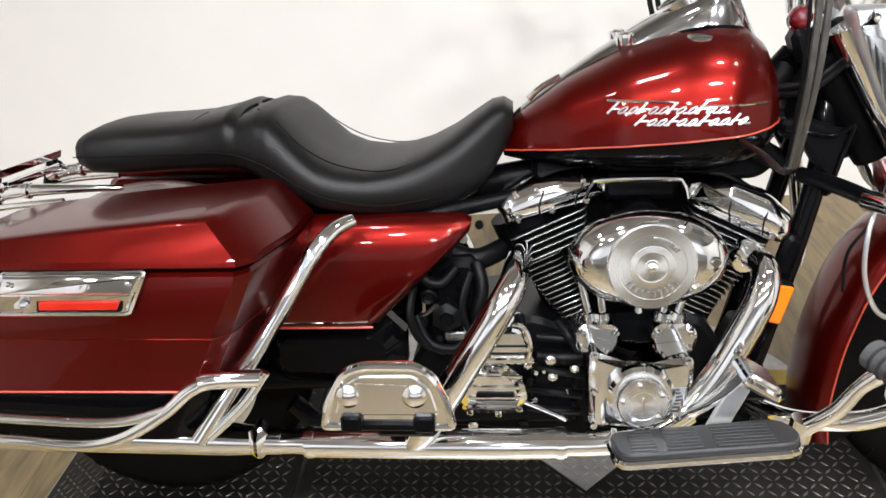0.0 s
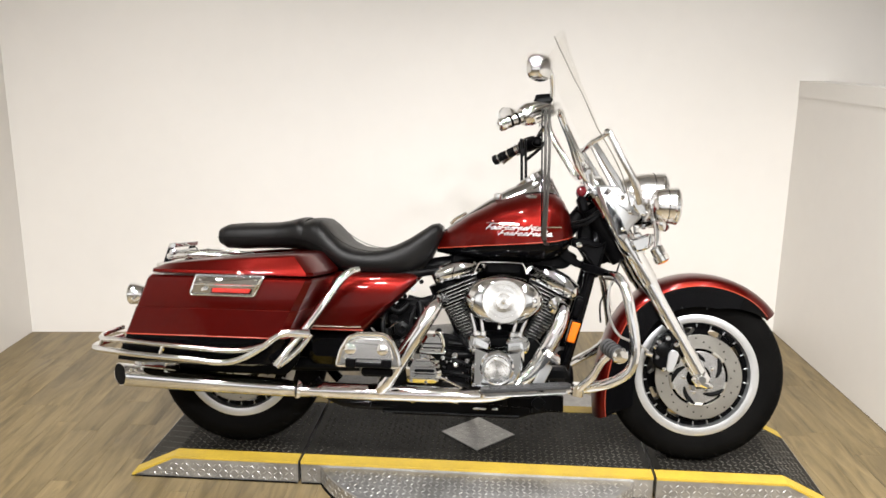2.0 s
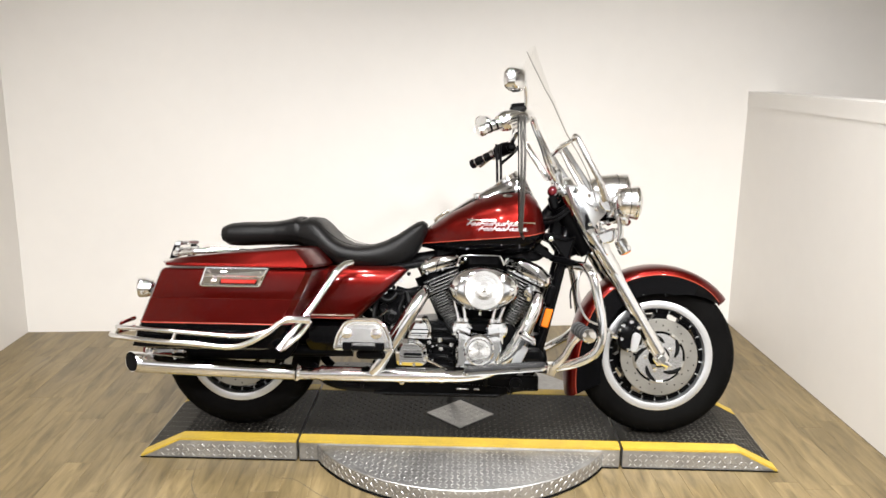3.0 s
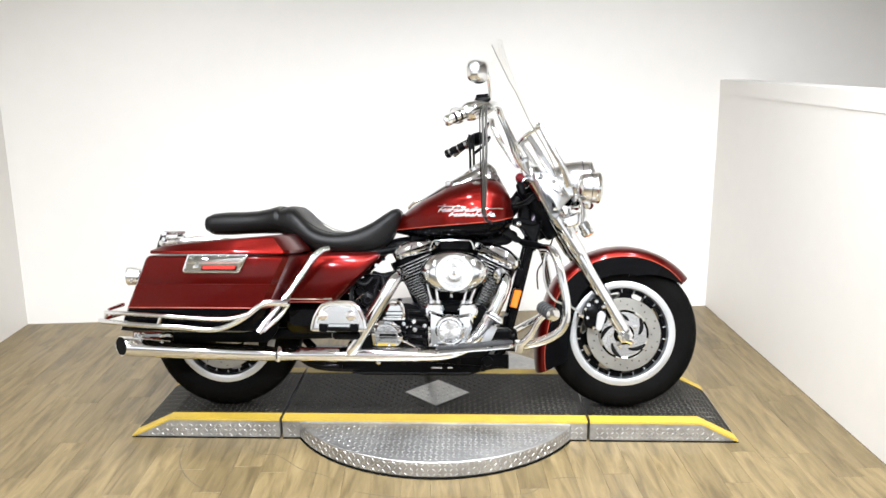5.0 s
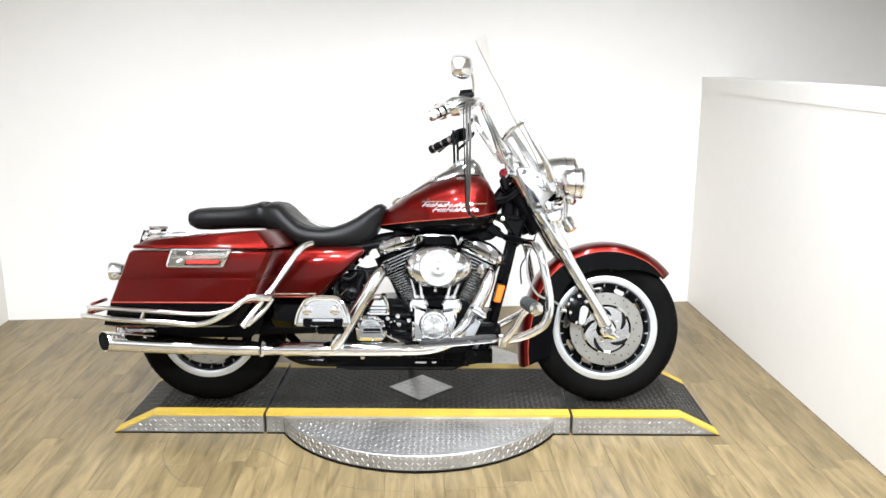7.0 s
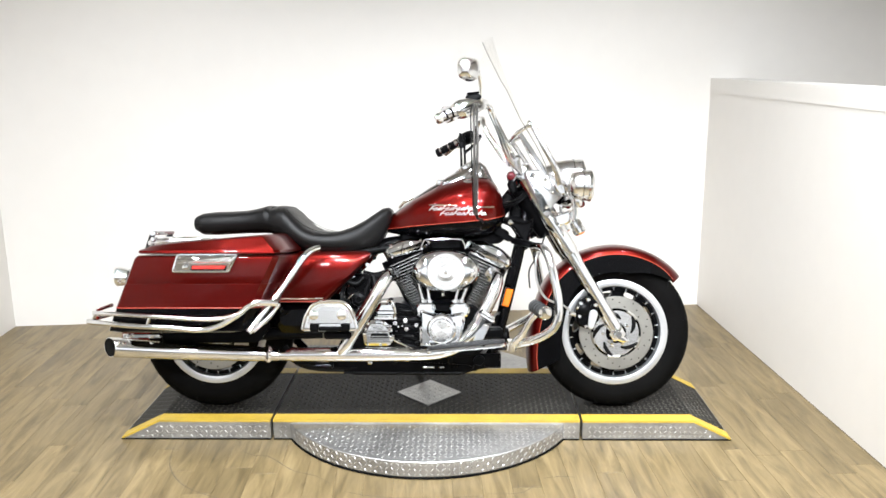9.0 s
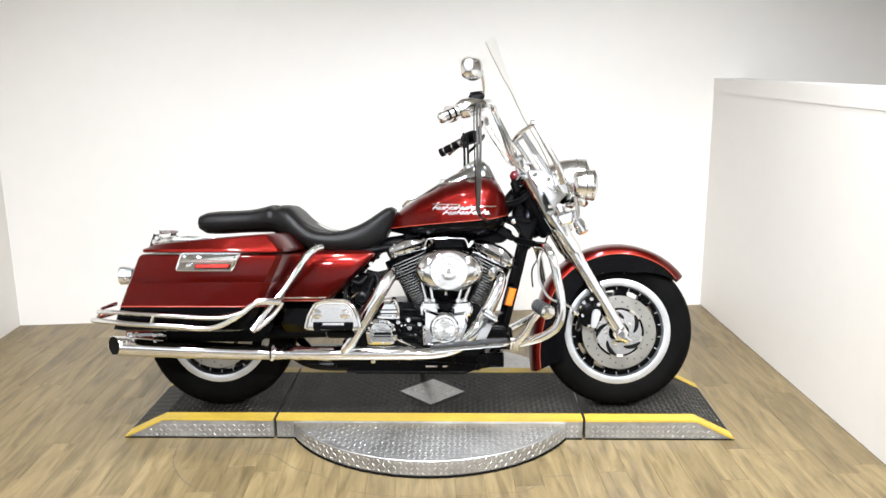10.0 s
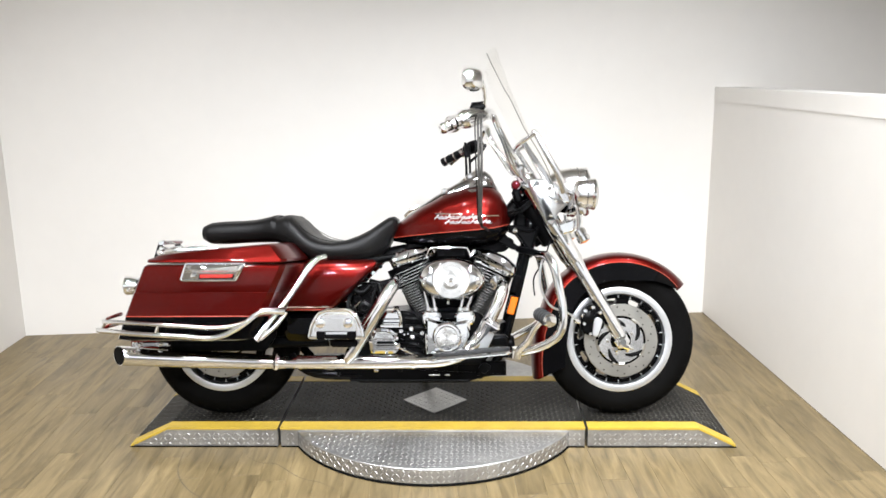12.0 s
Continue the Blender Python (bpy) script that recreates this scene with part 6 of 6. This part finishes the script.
def passing_lamp(s):
    c = V(0.600, 0.215 * s, 0.880)
    p = part("passing_lamp", lathe([(0.016, -0.048), (0.040, -0.044), (0.053, -0.030), (0.0560, -0.008), (0.0565, 0.012), (0.0585, 0.016), (0.0585, 0.034), (0.052, 0.040)], c, AX, 32), SOFTCHROME, bike, "chrome passing lamp")
    part("lamp_seam", ring_band(0.0555, 0.0574, -0.001, 0.001, c + AX * 0.002, AX, 32, bevel=0.0003), IRON, p)
    part("lamp_rim", ring_band(0.053, 0.0610, 0.022, 0.036, c, AX, 32, bevel=0.003), CHROME, p, "bright lamp rim")
    part("lamp_lens", lathe([(0.053, 0.034), (0.040, 0.044), (0.001, 0.048)], c, AX, 32), SATIN, p)
    part("lamp_bar", tube([c + V(-0.035, 0, -0.04), V(0.565, 0.15 * s, 0.822), V(0.555, 0.04 * s, 0.815)], 0.011, seg=10), CHROME, p)
    part("lamp_knuckle", lathe([(0.016, 0), (0.018, 0.012), (0.014, 0.03), (0.010, 0.034)], c + V(-0.015, 0, -0.046), (0.1, 0, -1), 12), CHROME, p)
    part("indicator_stem", tube([V(0.572, 0.205 * s, 0.83), V(0.578, 0.21 * s, 0.775), V(0.574, 0.212 * s, 0.735)], 0.011, seg=10), CHROME, p)
    t = part("front_indicator", lathe([(0.012, -0.036), (0.022, -0.031), (0.0235, -0.012), (0.0215, -0.010), (0.0215, -0.006), (0.0250, -0.003), (0.0250, 0.014), (0.021, 0.018)], (0.588, 0.215 * s, 0.716), (0.45, 0, -0.89), 20), CHROME, bike, "chrome bullet indicator")
    part("indicator_lens", lathe([(0.021, 0.014), (0.019, 0.021), (0.001, 0.025)], (0.588, 0.215 * s, 0.716), (0.45, 0, -0.89), 20), AMBER, t)
    part("small_red_lens", lathe([(0.014, 0), (0.014, 0.016), (0.009, 0.022), (0.001, 0.023)], (0.596, 0.19 * s, 0.818), (0.7, 0, -0.7), 16), DARKRED, p)
    return p


passing_lamp(-1)
passing_lamp(1)


def nacelle(s):
    """Bright side panel from the fork to the headlamp."""
    poly = rounded([(0.385, 0.945), (0.470, 0.945), (0.520, 0.902), (0.542, 0.842), (0.505, 0.806), (0.482, 0.750), (0.458, 0.775), (0.402, 0.885)], 0.014)
    bm = bmesh.new()
    loft(bm, [[V(p[0], (y + 0.05 * (0.56 - p[0])) * s, p[1]) for p in inset(poly, ins)] for y, ins in ((0.104, 0.0), (0.132, 0.002), (0.141, 0.010), (0.147, 0.030))])
    n = part("nacelle_panel", bm, SATIN, bike, "chrome nacelle side panel", smooth=50)
    for px, pz in ((0.47, 0.905), (0.497, 0.858), (0.425, 0.925), (0.475, 0.800)):
        part("nacelle_bolt", lathe([(0.009, 0), (0.008, 0.006), (0.003, 0.010)], (px, 0.146 * s, pz), (0, s, 0), 12), CHROME, n)
    part("lower_bracket", slab(rounded([(0.500, 0.765), (0.575, 0.790), (0.590, 0.770), (0.560, 0.735), (0.520, 0.725)], 0.01), 0.105 * s, 0.155 * s, 0.006), CHROME, n)
    return n


nacelle(-1)
nacelle(1)

# ---- handlebar ----
hb = part("handlebar", tube([V(0.050, -0.415, 1.104), V(0.150, -0.375, 1.150), V(0.200, -0.330, 1.168), V(0.232, -0.25, 1.190), V(0.250, -0.17, 1.192), V(0.275, -0.12, 1.14), V(0.335, -0.085, 1.03), V(0.362, 0.0, 0.975), V(0.343, 0.095, 0.978), V(0.300, 0.125, 1.045), V(0.246, 0.14, 1.135), V(0.238, 0.18, 1.178), V(0.228, 0.25, 1.184), V(0.200, 0.330, 1.140), V(0.150, 0.375, 1.110), V(0.072, 0.408, 1.050)], 0.0128, seg=14, res=6), CHROME, bike, "chrome handlebar")
for s in (-1, 1):
    dz = -0.042 if s > 0 else 0.0        # the bar sits a little lower on the far side
    part("riser", tube([V(0.372, 0.05 * s, 0.935), V(0.362, 0.05 * s, 0.985)], 0.021, seg=12, smooth=False), CHROME, hb)
    part("bar_clamp", box((0.358, 0.045 * s, 0.988), (0.045, 0.03, 0.04), 0.008), CHROME, hb)
    gm = CHROME if s < 0 else GRIP
    gx = 0.072 if s < 0 else 0.054
    grip = part("grip", tube([V(gx, 0.408 * s, 1.114 + dz * 1.25), V(0.150, 0.375 * s, 1.150 + dz)], 0.0185, seg=18, smooth=False), DIMCHROME if s < 0 else GRIP, bike, "dull chrome grip with black rubber bands" if s < 0 else "black rubber grip")
    if s > 0:
        g0, g1 = V(gx, 0.408 * s, 1.114 + dz * 1.25), V(0.150, 0.375 * s, 1.150 + dz)
        for k in (0.04, 0.42, 0.90):
            part("grip_band", lathe([(0.0185, -0.004), (0.0205, -0.003), (0.0205, 0.003), (0.0185, 0.004)], g0.lerp(g1, k), g1 - g0, 18), CHROME, grip, "narrow chrome band")
    for k in range(2):
        part("grip_band", tube([V(gx, 0.408 * s, 1.114 + dz * 1.25).lerp(V(0.150, 0.375 * s, 1.150 + dz), 0.16 + 0.26 * k), V(gx, 0.408 * s, 1.114 + dz * 1.25).lerp(V(0.150, 0.375 * s, 1.150 + dz), 0.24 + 0.26 * k)], 0.0196, seg=18, smooth=False), GRIP, grip)
    if s > 0:
        part("clutch_collar", tube([V(gx, 0.408, 1.114 + dz * 1.25).lerp(V(0.150, 0.375, 1.150 + dz), 0.72), V(gx, 0.408, 1.114 + dz * 1.25).lerp(V(0.150, 0.375, 1.150 + dz), 0.84)], 0.0245, seg=18, smooth=False), CHROME, grip, "chrome collar")
    part("grip_end", lathe([(0.0185, -0.004), (0.021, 0.004), (0.019, 0.016), (0.010, 0.020), (0.001, 0.020)], (gx - 0.002, 0.409 * s, 1.113 + dz * 1.25), (-0.078, 0.033 * s, -0.036), 18), CHROME if s < 0 else GRIP, grip)
    ends = (V(0.122, -0.388, 1.137), V(0.158, -0.366, 1.152), V(0.206, -0.326, 1.168)) if s < 0 else (V(0.148, 0.376, 1.149 + dz), V(0.176, 0.352, 1.160 + dz), V(0.206, 0.326, 1.168 + dz))
    sw = part("switch_housing", tube(ends, [0.026, 0.036, 0.034, 0.026] if s < 0 else [0.026, 0.030, 0.026], seg=16), CHROME if s < 0 else WRINKLE, bike, "chrome switch housing" if s < 0 else "black switch housing")
    part("lever_perch", box((0.205, 0.318 * s, 1.166 + dz), (0.040, 0.048, 0.036), 0.010), CHROME if s < 0 else WRINKLE, sw)
    part("lever", tube([V(0.232, 0.315 * s, 1.163 + dz), V(0.226, 0.365 * s, 1.155 + dz), V(0.202, 0.405 * s, 1.140 + dz * 1.2), V(0.165, 0.425 * s, 1.122 + dz * 1.5)], [0.010, 0.009, 0.008, 0.009], seg=10, flat=0.6), CHROME if s < 0 else GRIP, hb, "brake lever" if s < 0 else "clutch lever")
    # mirrors
    part("mirror_stem", tube([V(0.212, 0.325 * s, 1.175 + dz), V(0.216, 0.345 * s, 1.225 + dz), V(0.208, 0.375 * s, 1.272 + dz), V(0.190 if s < 0 else 0.112, 0.392 * s, 1.284 if s < 0 else 1.232)], 0.0080, seg=10), CHROME, hb, "chrome mirror stem")
    mc = V(0.166, 0.405 * s, 1.284) if s < 0 else V(0.085, 0.405, 1.228)
    ma = V(-0.80, -0.60 * s, 0.05).normalized()
    mu = V(ma.y, -ma.x, 0).normalized()
    mv = ma.cross(mu)

    def mirror_ring(k, h):
        return [mc + mu * p[0] * k + mv * p[1] * k + ma * h for p in rounded([(-0.046, -0.036), (0.048, -0.044), (0.048, 0.044), (-0.046, 0.038)], 0.038, 7)]

    mir = part("mirror", loft(bmesh.new(), [mirror_ring(k, h) for k, h in ((0.30, -0.036), (0.70, -0.031), (0.92, -0.018), (1.0, -0.002), (1.0, 0.006), (0.95, 0.010), (0.92, 0.008))]), CHROME, bike, "rounded chrome mirror shell", smooth=60)
    part("mirror_glass", loft(bmesh.new(), [mirror_ring(0.93, 0.0075), mirror_ring(0.9, 0.0086)]), CHROME, mir, "mirror glass")
res = part("brake_reservoir", box((0.190, -0.318, 1.196), (0.058, 0.062, 0.024), 0.008, Matrix.Rotation(-0.1, 4, "Y")), GRIP, hb, "black brake fluid reservoir")
part("reservoir_cap", box((0.190, -0.318, 1.211), (0.050, 0.054, 0.006), 0.002, Matrix.Rotation(-0.1, 4, "Y")), WRINKLE, hb)
# cables: those of the throttle hang straight, others run to the yokes
for k, dx in enumerate((-0.010, 0.0, 0.011)):
    part("cable", tube([V(0.198 + dx, -0.335, 1.160), V(0.192 + dx, -0.45, 1.155), V(0.187 + dx, -0.545, 1.105), V(0.188 + dx, -0.575, 1.02), V(0.189 + dx * 0.8, -0.570, 0.90), V(0.191 + dx * 0.5, -0.530, 0.79), V(0.194 + dx * 0.4, -0.510, 0.772)], 0.0042 if k else 0.0022, seg=8, res=8), GRIP if k < 1 else BRAID, hb, "hanging throttle cable")
    part("cable_end", tube([V(0.194 + dx * 0.4, -0.511, 0.7725), V(0.202, -0.46, 0.756), V(0.218, -0.32, 0.752), V(0.230, -0.160, 0.742)], 0.0042 if k else 0.0022, seg=8, res=6), GRIP, hb)
for x in (0.142, 0.158):
    part("cable", tube([V(x, 0.31, 1.135), V(x + 0.004, 0.30, 1.05), V(x + 0.012, 0.26, 0.93), V(x + 0.06, 0.15, 0.82)], 0.0055, seg=8), GRIP, hb, "hanging clutch cable")
part("clutch_clip", box((0.148, 0.305, 1.082), (0.018, 0.014, 0.03), 0.004), GRIP, hb)
for y0, x0, z0 in ((-0.135, 0.262, 1.175), (-0.15, 0.245, 1.188)):
    part("braided_line", tube([V(x0, y0, z0), V(x0 + 0.045, y0 + 0.02, z0 - 0.10), V(x0 + 0.08, y0 + 0.045, z0 - 0.19), V(0.385, -0.06, 0.93)], 0.006, seg=8), CHROME, hb)
part("instrument_cover", lathe([(0.040, -0.05), (0.048, -0.01), (0.040, 0.02), (0.02, 0.032), (0.001, 0.034)], (0.392, -0.0, 0.945), (-0.3, 0, 1), 24), CHROME, hb)
ign = part("red_dome", lathe([(0.0195, -0.02), (0.0205, 0.0), (0.016, 0.012), (0.0078, 0.0175), (0.001, 0.0185)], (0.345, -0.050, 0.925), (-0.6, -0.8, 0.3), 20), DARKRED, bike, "dark red domed lens in a chrome cup")
part("dome_cup", lathe([(0.015, -0.030), (0.0225, -0.018), (0.0238, -0.002), (0.021, 0.0)], (0.345, -0.050, 0.925), (-0.6, -0.8, 0.3), 20), CHROME, ign)
for k in range(2):
    part("wiring", tube([V(0.30, -0.06 - 0.01 * k, 0.80 + 0.012 * k), V(0.36, -0.10, 0.815 + 0.014 * k), V(0.42, -0.085, 0.865 + 0.01 * k), V(0.445, -0.05, 0.90)], 0.006, seg=8), GRIP, bike, "black wiring loom")
part("ignition_lock", box((0.350, -0.045, 0.880), (0.034, 0.05, 0.060), 0.010, Matrix.Rotation(-0.3, 4, "Y")), WRINKLE, bike)
# brake lines at the front wheel
part("brake_hose", tube([V(0.452, -0.18, 0.655), V(0.430, -0.20, 0.60), V(0.432, -0.20, 0.52), V(0.47, -0.18, 0.45), V(0.54, -0.14, 0.418), V(0.585, -0.115, 0.385)], 0.0042, seg=8), SATIN, bike, "thin grey brake hose")
part("brake_hose", tube([V(0.47, -0.16, 0.70), V(0.440, -0.19, 0.62), V(0.405, -0.19, 0.56), V(0.408, -0.18, 0.49)], 0.0030, seg=8), GRIP, bike, "thin black brake line")

# ---- windshield ----


def windshield():
    def edge(v):
        z = 0.880 + v * (1.475 - 0.880)
        x = float(np.interp(z, [0.86, 0.97, 1.04, 1.125, 1.29, 1.42, 1.52], [0.527, 0.486, 0.444, 0.389, 0.306, 0.256, 0.225]))
        return x, z

    bm = bmesh.new()
    nu, nv = 24, 22
    for off in (0.0, 0.0035):
        grid = []
        for j in range(nv + 1):
            v = j / nv
            x, z = edge(v)
            w = 0.255 * (1 - 0.30 * max(0, (v - 0.55) / 0.45) ** 2.2) * (0.78 + 0.22 * min(1, v / 0.25))
            row = []
            for i in range(nu + 1):
                u = -1 + 2 * i / nu
                dip = 0.05 * abs(u) ** 2.6 * max(0, (v - 0.6) / 0.4)
                row.append(bm.verts.new((x + 0.045 * (1 - u * u) * min(1, 0.35 + v) - 0.033 + 0.020 * v + off, w * u, z - dip)))
            grid.append(row)
        for j in range(nv):
            for i in range(nu):
                bm.faces.new((grid[j][i], grid[j][i + 1], grid[j + 1][i + 1], grid[j + 1][i]))
        if off == 0.0:
            first = grid
    rim = lambda g: g[0] + [r[-1] for r in g[1:]] + g[-1][-2::-1] + [r[0] for r in g[-2:0:-1]]
    a, b = rim(first), rim(grid)
    for i in range(len(a)):
        j = (i + 1) % len(a)
        bm.faces.new((a[i], a[j], b[j], b[i]))
    border = [v.co.copy() + V(0.0017, 0, 0) for v in a]
    ws = part("windshield", bm, CLEAR, bike, "clear acrylic windshield", smooth=60)
    ws.visible_shadow = False
    part("shield_edge", tube(border[2 * nu + nv:] + border[:1], 0.0019, seg=6, smooth=False), EDGE, ws, "dull edge of the acrylic sheet")
    for s in (-1, 1):
        part("shield_brace", tube([V(0.405, 0.225 * s, 1.108), V(0.352, 0.20 * s, 1.075), V(0.335, 0.15 * s, 1.055)], 0.008, seg=10), CHROME, ws, "chrome windshield brace")
        part("brace_plate", slab(rounded([(0.350, 1.088), (0.368, 1.094), (0.482, 0.925), (0.466, 0.915)], 0.006), 0.188 * s, 0.194 * s, 0.002), CHROME, ws, "chrome brace plate")
        part("brace_screw", lathe([(0.012, 0), (0.012, 0.010), (0.006, 0.014)], (0.406, 0.232 * s, 1.111), (-0.6, s, 0), 12), CHROME, ws)
        part("shield_strip", tube([V(0.407, 0.24 * s, 1.112), V(0.451, 0.243 * s, 1.03), V(0.494, 0.235 * s, 0.955), V(0.522, 0.215 * s, 0.885)], [0.010, 0.0105, 0.0115, 0.014], seg=8, flat=0.35), ALU, ws, "bright edge strip")
        part("shield_bracket", slab(rounded([(0.500, 0.905), (0.535, 0.880), (0.545, 0.845), (0.515, 0.850), (0.495, 0.880)], 0.008), 0.15 * s, 0.21 * s, 0.004), CHROME, ws)
    part("lower_strip", tube([V(0.528, -0.205, 0.885), V(0.556, -0.10, 0.882), V(0.566, 0, 0.882), V(0.556, 0.10, 0.882), V(0.528, 0.205, 0.885)], 0.006, seg=8), CHROME, ws)
    return ws


windshield()

# ---- floor boards ----
floor = part("floor", prism([(-6, FRONT), (6, FRONT), (6, 2.4), (-6, 2.4)], -0.06, -0.0075), GAP_SHADE, smooth=0)
tagged(floor, "light brown oak laminate floor with worn boards", "floor", kind="structure")
rnd = random.Random(5)
BW, BL = 0.104, 0.66


def board_mesh():
    return box((0, 0, -0.004), (BW - 0.0005, BL - 0.0005, 0.008), 0.0004)


bm = board_mesh()
BOARD = bpy.data.meshes.new("plank")
bmesh.ops.recalc_face_normals(bm, faces=bm.faces)
bm.to_mesh(BOARD)
bm.free()
BOARD.materials.append(OAK)
rest = bmesh.new()
for i in range(-24, 62):
    x = LEFT + BW / 2 + i * BW
    y = 1.2 + rnd.random() * BL
    while y > FRONT:
        if y > -1.35 and LEFT < x < RIGHT + BW:
            ob = new("plank", BOARD)
            ob.parent = floor
            ob.location = (x, y, 0)
        else:
            box((x, y, -0.004), (BW - 0.0005, BL - 0.0005, 0.008), 0.0004, bm=rest)
        y -= BL
tagged(part("plank_rest", rest, OAK, floor, smooth=0), "oak boards behind the camera", kind="stuff")

# thin scuffs that wheels and dollies have left before the turntable
for pts in ([(-0.73, -0.32), (-0.668, -0.376), (-0.601, -0.393), (-0.50, -0.50), (-0.412, -0.546), (-0.353, -0.602)], [(0.186, -0.698), (0.308, -0.697), (0.365, -0.646)], [(0.402, -0.60), (0.464, -0.591), (0.524, -0.599)], [(-0.99, -0.24), (-0.96, -0.44), (-0.86, -0.60), (-0.70, -0.70)], [(-0.30, -0.66), (-0.18, -0.70), (0.0, -0.72)]):
    line = spline([V(x, y, 0.0004) for x, y in pts], 8)
    bm = bmesh.new()
    rows = []
    for i, p in enumerate(line):
        d = line[min(i + 1, len(line) - 1)] - line[max(i - 1, 0)]
        side = V(-d.y, d.x, 0).normalized() * (0.0008 + 0.0012 * rnd.random()) * (0.3 + math.sin(math.pi * i / (len(line) - 1)))
        rows.append((bm.verts.new(p + side), bm.verts.new(p - side)))
    for a, b in zip(rows, rows[1:]):
        bm.faces.new((a[0], a[1], b[1], b[0]))
    part("scuff_mark", bm, SCUFF, floor, "thin dark scuff on the boards", smooth=0)
